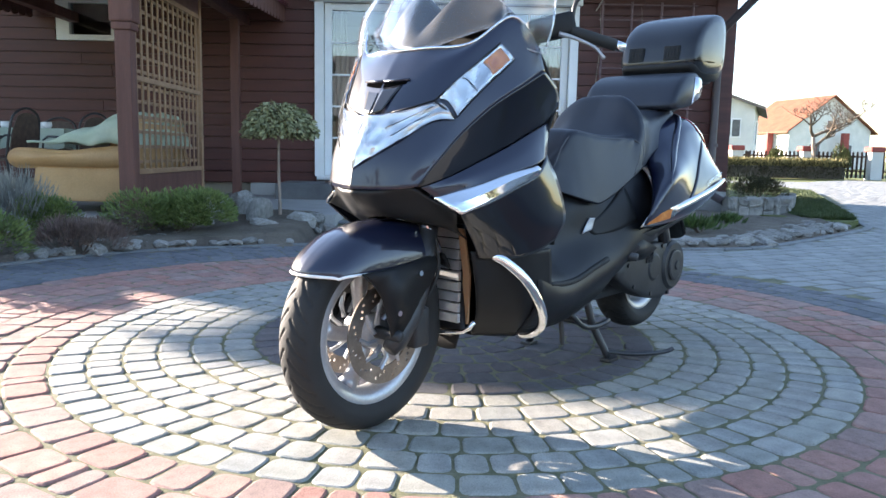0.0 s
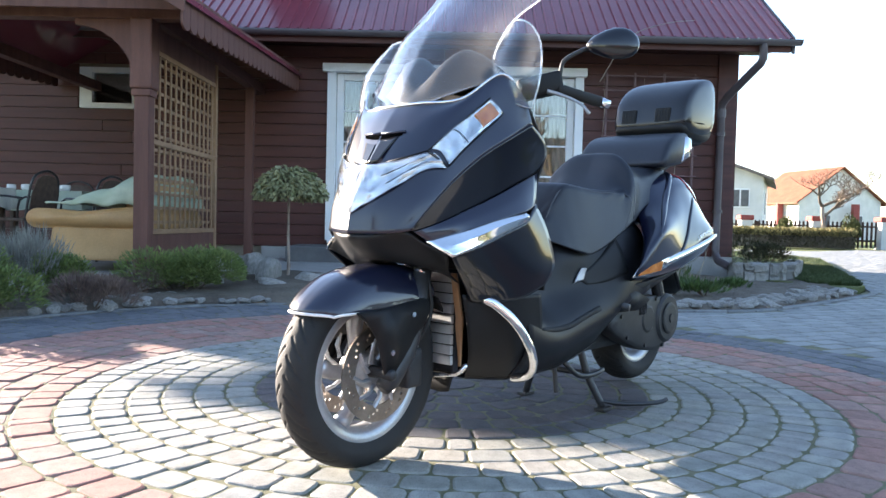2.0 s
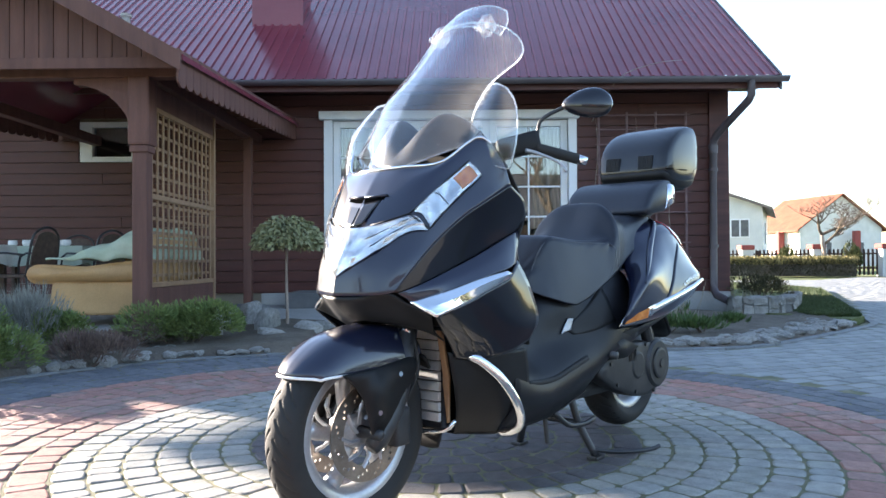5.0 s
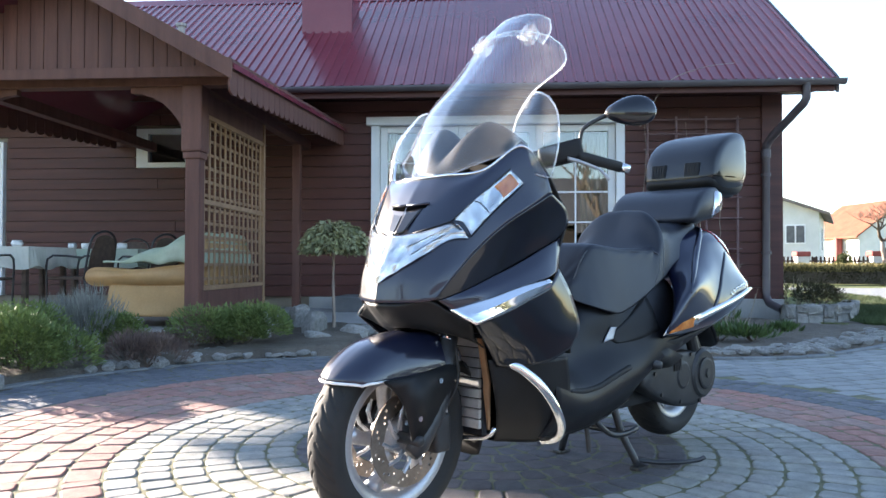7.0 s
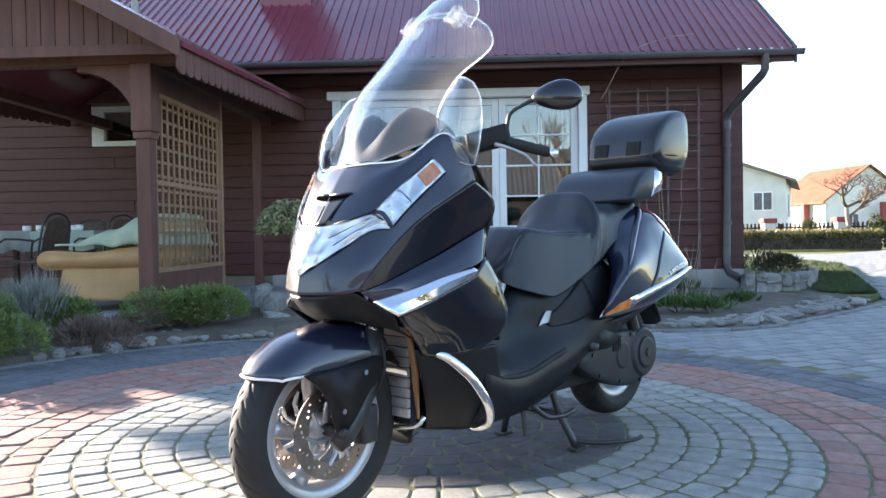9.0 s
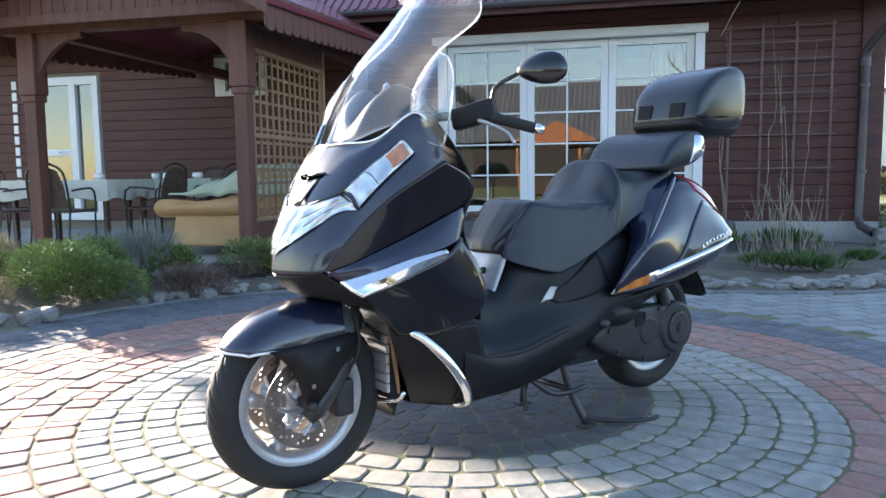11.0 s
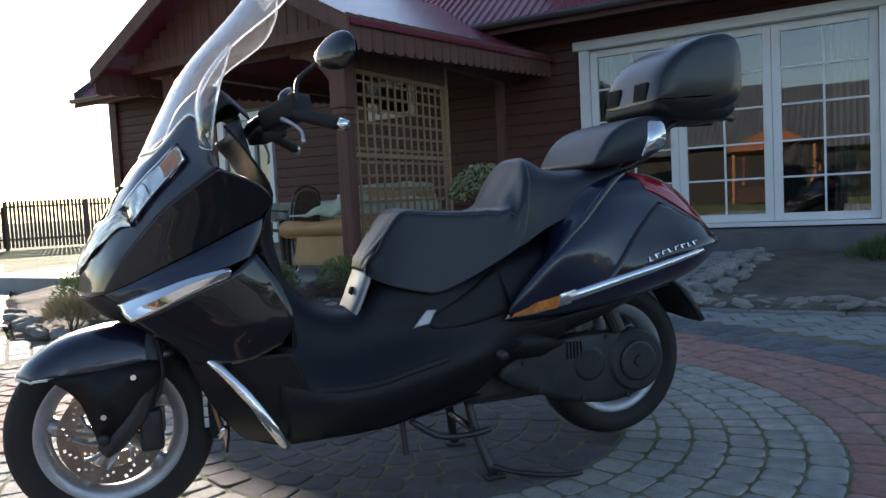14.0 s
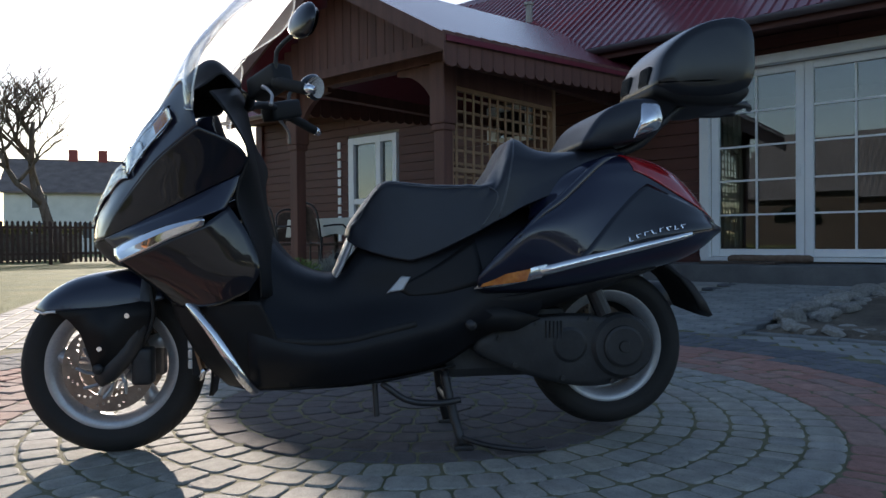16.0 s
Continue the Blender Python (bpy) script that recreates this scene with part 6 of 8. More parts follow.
# fork, covers, fender
for sy in (1, -1):
    part("fork_leg", tube([(0.006, 0.112 * sy, 0.232), (-0.020, 0.112 * sy, 0.252), (-0.080, 0.110 * sy, 0.318), (-0.128, 0.106 * sy, 0.420), (-0.150, 0.105 * sy, 0.560)], [0.022, 0.031, 0.030, 0.028, 0.027], 14), M["black_metal"], scooter, "black fork leg", True)
    part("chrome_stanchion", tube([(-0.140, 0.106 * sy, 0.53), (-0.190, 0.105 * sy, 0.640)], 0.024, 14), M["chrome"], scooter, smooth=True)
    cv = bmesh.new()
    out = [(0.122, 0.442), (0.0, 0.448), (-0.140, 0.468), (-0.160, 0.440), (-0.140, 0.402), (-0.104, 0.360), (-0.062, 0.318), (-0.030, 0.268), (-0.008, 0.252), (0.016, 0.268), (0.030, 0.318), (0.048, 0.372), (0.078, 0.410)]
    add_prism(cv, [Vector((f, 0.122 * sy, z)) for f, z in out], (0, 0.014 * sy, 0))
    bmesh.ops.bevel(cv, geom=cv.edges[:], offset=0.004, segments=2, affect="EDGES")
    cover = part("fork_cover", cv, M["plastic"], scooter, "matt black fork cover", True)
    for f, z in ((-0.082, 0.424), (-0.004, 0.329)):
        part("bolt", tube([(f, 0.134 * sy, z), (f, 0.141 * sy, z)], 0.0075, 10), M["chrome"], cover)
    part("axle_nut", tube([(0, 0.06 * sy, 0.270), (0, 0.145 * sy, 0.270), (0, 0.150 * sy, 0.270)], [0.017, 0.015, 0.010], 14), M["alloy_dark"], scooter, smooth=True)
    cal = bmesh.new()
    add_box(cal, -0.145, -0.085, min(0.052 * sy, 0.118 * sy), max(0.052 * sy, 0.118 * sy), 0.215, 0.325, 0.012)
    part("brake_caliper", cal, M["alloy_dark"], scooter, "dark alloy brake caliper", True)
    part("brake_hose", tube(catmull([(-0.12, 0.11 * sy, 0.33), (-0.155, 0.135 * sy, 0.42), (-0.150, 0.125 * sy, 0.54), (-0.20, 0.10 * sy, 0.64)], 12), 0.0055, 6), M["rubber"], scooter, smooth=True)
fen_rows = []
for f, zt, hw, zl, sweep in ((0.212, 0.437, 0.092, 0.431, 0.050), (0.204, 0.452, 0.099, 0.434, 0.048), (0.170, 0.486, 0.108, 0.437, 0.034), (0.105, 0.525, 0.116, 0.438, 0.016), (0.030, 0.546, 0.120, 0.440, 0.006), (-0.062, 0.556, 0.123, 0.446, 0.0), (-0.130, 0.551, 0.124, 0.456, 0.0), (-0.185, 0.530, 0.118, 0.470, 0.0)):
    pts = []
    for q, k in ((0.0, 0.0), (0.30, 0.02), (0.58, 0.12), (0.82, 0.36), (0.95, 0.68), (1.0, 1.0)):
        pts.append((f - sweep * q * q, hw * q, zt - (zt - zl) * k))
    fen_rows.append(pts)
fender, fs = shell("front_fender", fen_rows, M["paint_blue"], scooter, "glossy dark front mudguard with a pale edge strip", 21, 31, 0.004)
lip = [Vector((p[0], -p[1], p[2])) for p in fs.g[14:0:-1, -1]] + [Vector(p) for p in fs.g[0, ::-1]][:0] + [Vector((p[0], -p[1], p[2])) for p in fs.g[0, ::-1]] + [Vector(p) for p in fs.g[0]] + [Vector(p) for p in fs.g[1:15, -1]]
part("edge_strip", tube(lip, 0.0042, 6), M["white_frame"], fender, "pale protective edge strip", True)
shell("wheel_guard", [
    [(-0.215, 0, 0.475), (-0.220, 0.05, 0.470), (-0.225, 0.095, 0.455)],
    [(-0.285, 0, 0.370), (-0.288, 0.05, 0.366), (-0.288, 0.095, 0.355)],
    [(-0.312, 0, 0.260), (-0.313, 0.05, 0.258), (-0.313, 0.090, 0.250)],
    [(-0.306, 0, 0.165), (-0.306, 0.045, 0.164), (-0.304, 0.075, 0.170)]], M["plastic"], scooter, "black guard behind the front tyre", 11, 13, 0.006)

# handlebar, controls, mirrors
hb = bmesh.new()
for sy in (1, -1):
    add_tube(hb, catmull([(-0.420, 0.0, 1.060), (-0.445, 0.10 * sy, 1.085), (-0.490, 0.20 * sy, 1.090), (-0.530, 0.295 * sy, 1.078)], 12), 0.014, 10)
part("handlebar", hb, M["plastic"], scooter, "black handlebar", True)
for sy in (1, -1):
    part("grip", tube([(-0.528, 0.300 * sy, 1.080), (-0.534, 0.308 * sy, 1.078), (-0.612, 0.402 * sy, 1.045)], [0.019, 0.0165, 0.0165], 14), M["rubber"], scooter, "black rubber grip", True)
    part("bar_end", tube([(-0.612, 0.402 * sy, 1.045), (-0.630, 0.423 * sy, 1.038)], [0.0155, 0.013], 12), M["chrome"], scooter, "chrome bar end", True)
    sw = bmesh.new()
    add_box(sw, -0.070, 0.070, -0.033, 0.033, -0.034, 0.030, 0.012)
    part("switch_block", sw, M["plastic"], scooter, "black switch and brake fluid block", True, pose(-0.505, 0.245 * sy, 1.092, 0, 14, -50 * sy))
    part("brake_lever", tube([Vector((p.x, p.y * sy, p.z)) for p in catmull([(-0.490, 0.285, 1.070), (-0.503, 0.325, 1.058), (-0.522, 0.385, 1.030), (-0.521, 0.417, 0.999)], 12)], [0.007, 0.0065, 0.006, 0.0055, 0.005, 0.005, 0.0048, 0.0045, 0.0045, 0.0045, 0.005, 0.006], 8), M["alloy"], scooter, "silver brake lever", True)
    part("mirror_stalk", tube([Vector((p.x, p.y * sy, p.z)) for p in catmull([(-0.526, 0.303, 1.095), (-0.528, 0.309, 1.148), (-0.536, 0.320, 1.170), (-0.570, 0.350, 1.196), (-0.602, 0.378, 1.212)], 14)], 0.0064, 8), M["black_metal"], scooter, "black mirror stalk", True)
    mb = bmesh.new()
    bmesh.ops.create_uvsphere(mb, u_segments=24, v_segments=14, radius=1.0)
    for v in mb.verts:
        c = v.co
        c.x *= 0.026 * (1.0 if c.x > 0 else 0.55)
        c.y *= 0.080 * (1 - 0.10 * c.z)
        c.z *= 0.046 * (1 + 0.28 * c.y / 0.08)
    mir = part("mirror", mb, M["paint"], scooter, "black oval rear-view mirror", True, pose(-0.607, 0.440 * sy, 1.213, 0, -8, 25 * sy))
    if sy < 0:
        mir.scale.y = -1
    gl = bmesh.new()
    bmesh.ops.create_circle(gl, cap_ends=True, segments=24, radius=1.0)
    for v in gl.verts:
        v.co = Vector((-0.0145, v.co.x * 0.070, v.co.y * 0.038 * (1 + 0.25 * v.co.x)))
    part("mirror_glass", gl, M["chrome"], mir)

# engine, swingarm, stand
eng = swept("engine_cover", [(-1.10, 0.30), (-1.16, 0.36), (-1.30, 0.395), (-1.47, 0.40), (-1.60, 0.375), (-1.65, 0.30), (-1.62, 0.215), (-1.52, 0.175), (-1.38, 0.185), (-1.22, 0.235)], 0.040, 4, M["alloy_dark"], scooter, "dark cast belt-drive cover", shrink=0.8)
eng.location.y = 0.145
part("cover_boss", tube([(-1.575, 0.150, 0.300), (-1.575, 0.186, 0.300), (-1.575, 0.196, 0.300)], [0.104, 0.101, 0.090], 32), M["alloy_dark"], scooter, "round clutch cover")
part("cover_ring", tube([(-1.575, 0.194, 0.300), (-1.575, 0.203, 0.300), (-1.575, 0.206, 0.300)], [0.066, 0.064, 0.056], 28), M["alloy_dark"], scooter)
part("cover_plug", tube([(-1.575, 0.204, 0.300), (-1.575, 0.212, 0.300)], [0.020, 0.017], 14), M["black_metal"], scooter)
part("cover_boss", tube([(-1.405, 0.150, 0.308), (-1.405, 0.184, 0.308), (-1.405, 0.190, 0.308)], [0.062, 0.058, 0.046], 24), M["alloy_dark"], scooter)
for k in range(5):
    part("cooling_rib", box(-1.33 + 0.012 * k - 0.05, -1.325 + 0.012 * k - 0.05, 0.176, 0.192, 0.33, 0.385, 0.002), M["alloy_dark"], scooter)
for f, z in ((-1.18, 0.335), (-1.30, 0.375), (-1.47, 0.385), (-1.625, 0.345), (-1.635, 0.25), (-1.54, 0.19), (-1.38, 0.205), (-1.23, 0.25)):
    part("cover_bolt", tube([(f, 0.175, z), (f, 0.190, z)], 0.008, 8), M["black_metal"], scooter)
part("engine_block", box(-1.42, -1.02, -0.15, 0.10, 0.20, 0.42, 0.03), M["alloy_dark"], scooter, "dark engine block")
part("shock", tube([(-1.52, 0.17, 0.40), (-1.44, 0.165, 0.58)], 0.026, 12), M["black_metal"], scooter)
part("silencer", tube(catmull([(-1.20, -0.17, 0.27), (-1.40, -0.20, 0.33), (-1.75, -0.215, 0.40), (-1.90, -0.215, 0.43)], 14), [0.03, 0.045, 0.06, 0.068, 0.07, 0.07, 0.07, 0.07, 0.07, 0.07, 0.07, 0.068, 0.06, 0.045], 16), M["alloy_dark"], scooter, "dark silencer", True)
part("foot_peg", tube([(-1.07, 0.18, 0.395), (-1.083, 0.27, 0.383)], [0.016, 0.014], 10), M["black_metal"], scooter, "folded passenger peg", True)
pp = bmesh.new()
add_prism(pp, [Vector((-1.02, 0.222, 0.42)), Vector((-1.16, 0.24, 0.44)), Vector((-1.30, 0.235, 0.40)), Vector((-1.22, 0.22, 0.36)), Vector((-1.05, 0.222, 0.365))], (0, 0.016, 0))
bmesh.ops.bevel(pp, geom=pp.edges[:], offset=0.005, segments=2, affect="EDGES")
part("peg_panel", pp, M["plastic"], scooter, smooth=True)
for sy in (1, -1):
    part("stand_leg", tube(catmull([(-1.02, 0.10 * sy, 0.225), (-1.035, 0.125 * sy, 0.13), (-1.055, 0.165 * sy, 0.045), (-1.065, 0.180 * sy, 0.012)], 10), 0.0145, 10), M["black_metal"], scooter, "black centre stand leg", True)
    part("stand_foot", box(-1.095, -1.035, min(0.160 * sy, 0.205 * sy), max(0.160 * sy, 0.205 * sy), -0.001, 0.012, 0.003), M["black_metal"], scooter)
part("stand_bar", tube([(-1.035, -0.125, 0.13), (-1.035, 0.125, 0.13)], 0.011, 10), M["black_metal"], scooter, smooth=True)
part("stand_lever", tube(catmull([(-1.055, 0.170, 0.035), (-1.12, 0.23, 0.022), (-1.20, 0.295, 0.020), (-1.262, 0.325, 0.022), (-1.285, 0.337, 0.030)], 14), 0.0085, 8), M["black_metal"], scooter, "black stand lever", True)
part("side_stand", tube(catmull([(-0.82, 0.16, 0.205), (-0.90, 0.17, 0.15), (-1.0, 0.175, 0.14), (-1.06, 0.178, 0.15)], 10), 0.010, 8), M["black_metal"], scooter, "folded side stand", True)
part("stand_leg", tube([(-0.80, 0.13, 0.21), (-0.805, 0.14, 0.10)], 0.009, 8), M["black_metal"], scooter)


# ---- rocks ----
def rock_mesh(seed, sx, sy, sz, rough=0.28):
    rr = random.Random(seed)
    bm = bmesh.new()
    bmesh.ops.create_icosphere(bm, subdivisions=2, radius=1.0)
    off = Vector((rr.uniform(-9, 9), rr.uniform(-9, 9), rr.uniform(-9, 9)))
    for v in bm.verts:
        n = noise.noise(v.co * 1.3 + off) * rough + noise.noise(v.co * 3.1 + off) * rough * 0.4
        v.co = v.co * (1 + n)
        for ax in range(3):
            v.co[ax] = max(-0.78, min(0.78, v.co[ax]))
        v.co = Vector((v.co.x * sx, v.co.y * sy, v.co.z * sz))
    me = bpy.data.meshes.new("rock")
    bm.to_mesh(me)
    bm.free()
    me.materials.append(M["rock"])
    return me


ROCKS = [rock_mesh(k, 1.0, random.uniform(0.6, 0.95), random.uniform(0.45, 0.75)) for k in range(9)]


def rocks_along(pts, size, step, label, group, seed, z=0.02, flat=1.0, climb=0.0):
    rr = random.Random(seed)
    P = catmull([(x, y, 0) for x, y in pts], 200)
    length = sum((b - a).length for a, b in zip(P, P[1:]))
    d = 0.0
    while d < length:
        p = P[min(199, int(199 * d / length))]
        s = rr.uniform(*size)
        ob = new("rock", ROCKS[rr.randrange(9)])
        ob.matrix_basis = Matrix.LocRotScale((p.x + rr.uniform(-0.05, 0.05), p.y + rr.uniform(-0.05, 0.05), z + s * 0.28 * flat + climb * rise(0, p.y)), Euler((rr.uniform(-0.3, 0.3), rr.uniform(-0.3, 0.3), rr.uniform(0, 6.28))), (s * rr.uniform(0.8, 1.4), s * rr.uniform(0.75, 1.1), s * flat * rr.uniform(0.7, 1.2)))
        tagged(ob, label, "rock", group)
        d += s * rr.uniform(1.25, 1.8) * step


rocks_along([(0.72, 6.85), (0.70, 6.3), (0.66, 5.6), (0.63, 5.0), (0.62, 4.5), (0.70, 4.2)], (0.07, 0.125), 0.85, "pale rounded field stone edging the path", "stones edging the right bed", 41, flat=0.95, climb=0.8)
rocks_along([(0.88, 6.6), (0.84, 5.8), (0.80, 5.0), (0.84, 4.5)], (0.05, 0.10), 1.0, "pale rounded field stone edging the path", "stones edging the right bed", 42, z=0.03, flat=0.9, climb=0.7)
rocks_along([(0.70, 4.13), (1.2, 4.12), (2.2, 4.14), (2.85, 4.32), (3.5, 4.95), (4.2, 5.65), (4.7, 6.25)], (0.05, 0.11), 1.0, "pale rounded field stone edging the flower bed", "stones edging the right bed", 3, flat=0.62)
rocks_along([(0.95, 4.34), (1.3, 4.32), (2.1, 4.30), (2.8, 4.50), (3.6, 5.3), (4.3, 6.0), (4.7, 6.5)], (0.05, 0.10), 0.8, "small pale field stone beside the flower bed", "stones edging the right bed", 4, flat=0.62)
rocks_along([(2.2, 4.45), (2.8, 4.68), (3.5, 5.45), (4.2, 6.2), (4.6, 6.7)], (0.04, 0.085), 0.9, "small pale field stone beside the flower bed", "stones edging the right bed", 14, flat=0.55)
rocks_along([(-0.80, 4.75), (-1.0, 4.55), (-1.35, 4.35), (-1.65, 4.10), (-1.95, 3.75), (-2.2, 3.3), (-2.4, 2.8)], (0.05, 0.09), 1.0, "pale rounded stone edging the planting", "stones edging the left bed", 5)
rocks_along([(-2.65, 2.1), (-2.9, 1.9), (-3.4, 1.85), (-4.0, 2.15), (-4.8, 2.5)], (0.05, 0.10), 1.1, "pale rounded stone edging the planting", "stones edging the left bed", 6)
rocks_along([rim_point(radians(a), dark_out(radians(a)) + 0.07) for a in range(114, 152, 4)], (0.045, 0.085), 0.9, "pale rounded stone edging the planting", "stones edging the left bed", 21, z=0.02, flat=0.8)
rocks_along([(-1.75, 4.62), (-1.45, 4.78), (-1.05, 4.80), (-0.85, 4.62)], (0.05, 0.10), 0.8, "pale angular stone lying round the topiary", "boulders round the topiary", 16, z=0.05)
rocks_along([(-2.1, 4.12), (-1.75, 4.35), (-1.4, 4.30)], (0.05, 0.09), 0.9, "pale angular stone lying round the topiary", "boulders round the topiary", 17, z=0.04)
for k, (x, y, s, tall) in enumerate(((-1.52, 4.92, 0.15, 1.5), (-1.36, 4.62, 0.14, 1.7), (-1.00, 4.66, 0.16, 0.8), (-1.25, 4.38, 0.17, 0.5), (-1.68, 4.75, 0.10, 1.0), (-0.92, 4.95, 0.11, 1.0), (-2.05, 4.18, 0.12, 0.8), (-2.15, 4.05, 0.10, 0.8), (-1.85, 5.9, 0.12, 1.0), (-2.0, 6.6, 0.11, 1.0), (-1.75, 4.35, 0.09, 1.0))):
    ob = new("boulder", ROCKS[k % 9])
    base_z = 0.15 if y > 4.95 else 0.06
    ob.matrix_basis = Matrix.LocRotScale((x, y, base_z + s * 0.5 * tall), Euler((0.2 * math.sin(k), 0.25 * math.cos(k), k * 1.3)), (s, s * 0.85, s * 1.2 * tall))
    tagged(ob, "pale angular boulder standing in the bed", "rock", "boulders round the topiary")

# low stone retaining wall at the house corner
wall = structure(empty("garden_wall"), "low retaining wall of pale split stone", "wall")
rr = random.Random(8)


def stone_run(x0, y0, ang, length):
    ca, sa = math.cos(radians(ang)), math.sin(radians(ang))
    part("mortar", box(0, length, -0.06, 0.12, -0.05, 0.235), M["concrete"], wall, "pale mortar between the stones", matrix=pose(x0, y0, 0, 0, 0, ang))
    u = 0.0
    while u < length - 0.06:
        w = min(rr.uniform(0.10, 0.20), length - u)
        cuts = rr.choice(((-0.04, 0.26), (-0.04, 0.12, 0.26), (-0.04, 0.15, 0.26), (-0.04, 0.10, 0.26)))
        for z0, z1 in zip(cuts, cuts[1:]):
            bm = box(-w / 2 + 0.004, w / 2 - 0.004, -0.10, 0.10, z0 + 0.004, z1 - 0.004, 0.025)
            for v in bm.verts:
                v.co += Vector((rr.uniform(-0.014, 0.014), rr.uniform(-0.012, 0.012), rr.uniform(-0.014, 0.014)))
            part("stone", bm, M["rock"], wall, matrix=pose(x0 + (u + w / 2) * ca, y0 + (u + w / 2) * sa + rr.uniform(-0.015, 0.01), 0, 0, rr.uniform(-5, 5), ang))
        u += w


stone_run(3.80, 7.42, 0, 0.66)
stone_run(4.49, 7.40, 62, 1.5)


# ---- planting ----
def blades(name, n, place, length, width, material, parent, seed, droop=0.0):
    """Many thin leaves or needles in one mesh. place(rng) gives a root and a direction."""
    rr = random.Random(seed)
    vs, fs = [], []
    for _ in range(n):
        p, d = place(rr)
        d = Vector(d).normalized()
        L = length * rr.uniform(0.6, 1.25)
        w = width * rr.uniform(0.7, 1.2)
        s = d.cross(Vector((rr.uniform(-1, 1), rr.uniform(-1, 1), rr.uniform(-1, 1))))
        if s.length < 1e-3:
            continue
        s.normalize()
        up = s.cross(d)
        mid = p + d * L * 0.5 + up * w * 0.35
        tip = p + d * L + Vector((0, 0, -droop * L))
        k = len(vs)
        vs += [p[:], (mid + s * w)[:], tip[:], (mid - s * w)[:]]
        fs += [(k, k + 1, k + 2), (k, k + 2, k + 3)]
    me = bpy.data.meshes.new(name)
    me.from_pydata(vs, [], fs)
    me.materials.append(material)
    ob = new(name, me)
    ob.parent = parent
    return ob


def bush(name, x, y, z, rx, ry, h, n, length, width, material, label, category, seed, stems=None, upright=0.3, lumps=5):
    top = empty(name, pose(x, y, z))
    tagged(top, label, category)
    rr = random.Random(seed)
    centres = [(rr.uniform(-0.55, 0.55) * rx, rr.uniform(-0.55, 0.55) * ry, rr.uniform(0.25, 0.55) * h, rr.uniform(0.45, 0.75)) for _ in range(lumps)]

    def place(r):
        cx, cy, cz, k = r.choice(centres)
        a, b = r.uniform(0, 6.283), r.uniform(-0.2, 1.0)
        d = Vector((math.cos(a) * math.sqrt(max(0, 1 - b * b)), math.sin(a) * math.sqrt(max(0, 1 - b * b)), b))
        q = r.uniform(0.55, 1.0) ** 0.5
        p = Vector((cx + d.x * rx * k * q, cy + d.y * ry * k * q, max(0.01, cz + d.z * h * k * q)))
        return p, Vector((d.x, d.y, d.z * 0.6 + upright)) + Vector((r.uniform(-.5, .5), r.uniform(-.5, .5), r.uniform(-.3, .5)))
    blades("foliage", n, place, length, width, material, top, seed)
    st = bmesh.new()
    for _ in range(12):
        cx, cy, cz, k = rr.choice(centres)
        add_tube(st, [(cx * 0.15, cy * 0.15, -0.02), (cx * 0.6, cy * 0.6, cz * 0.5), (cx + rr.uniform(-.1, .1) * rx, cy + rr.uniform(-.1, .1) * ry, cz + 0.2 * h)], [0.008, 0.006, 0.003], 5)
    part("stems", st, stems or M["bark"], top)
    return top


bush("juniper", -2.74, 2.58, 0.02, 0.46, 0.36, 0.38, 9000, 0.040, 0.006, M["juniper"], "low spreading green juniper at the edge of the paving", "shrub", 21, lumps=9)
bush("juniper", -3.20, 2.95, 0.03, 0.42, 0.34, 0.38, 6500, 0.040, 0.006, M["juniper"], "low green juniper behind the bed edge", "shrub", 22, lumps=8)
bush("juniper", -1.86, 3.92, 0.03, 0.46, 0.30, 0.37, 9000, 0.040, 0.006, M["juniper"], "low green juniper in front of the lattice screen", "shrub", 23, lumps=9)
bush("box_shrub", -2.60, 3.40, 0.03, 0.24, 0.20, 0.32, 4200, 0.028, 0.007, M["juniper"], "small rounded evergreen shrub in the bed", "shrub", 24, lumps=5)
bush("heather", -2.20, 3.05, 0.02, 0.28, 0.20, 0.20, 2600, 0.06, 0.0035, M["heather"], "low brown winter heather", "shrub", 25, upright=0.8)
bush("lavender", -3.00, 3.50, 0.03, 0.36, 0.26, 0.40, 1700, 0.13, 0.0035, M["lavender"], "grey lavender bush with dry stalks", "shrub", 26, upright=1.6)
bush("heather", -3.35, 2.08, 0.02, 0.36, 0.22, 0.22, 2800, 0.07, 0.0035, M["dry_grass"], "pale straw-coloured winter heather", "shrub", 27, upright=0.8)
bush("juniper", -3.85, 2.75, 0.03, 0.40, 0.30, 0.36, 3400, 0.05, 0.006, M["juniper"], "low green juniper beside the path", "shrub", 28, lumps=8)
bush("ornamental_grass", -4.35, 3.45, 0.03, 0.20, 0.20, 0.30, 900, 0.18, 0.004, M["dry_grass"], "dry straw-coloured ornamental grass tuft", "grass tuft", 29, upright=2.4)
bush("heather", -2.25, 3.75, 0.03, 0.22, 0.16, 0.16, 1600, 0.05, 0.0035, M["heather"], "low brown winter heather", "shrub", 30, upright=0.7)
bush("perennial", 2.68, 5.05, 0.05, 0.24, 0.18, 0.09, 420, 0.08, 0.010, M["iris_leaf"], "fresh green perennial leaves sprouting from the bed", "plant", 31, upright=1.1)
bush("perennial", 2.40, 5.20, 0.04, 0.30, 0.20, 0.10, 480, 0.08, 0.010, M["iris_leaf"], "fresh green perennial leaves sprouting from the bed", "plant", 32, upright=1.1)
bush("perennial", 3.18, 5.75, 0.04, 0.22, 0.18, 0.08, 320, 0.07, 0.009, M["iris_leaf"], "fresh green perennial leaves sprouting from the bed", "plant", 33, upright=1.0)
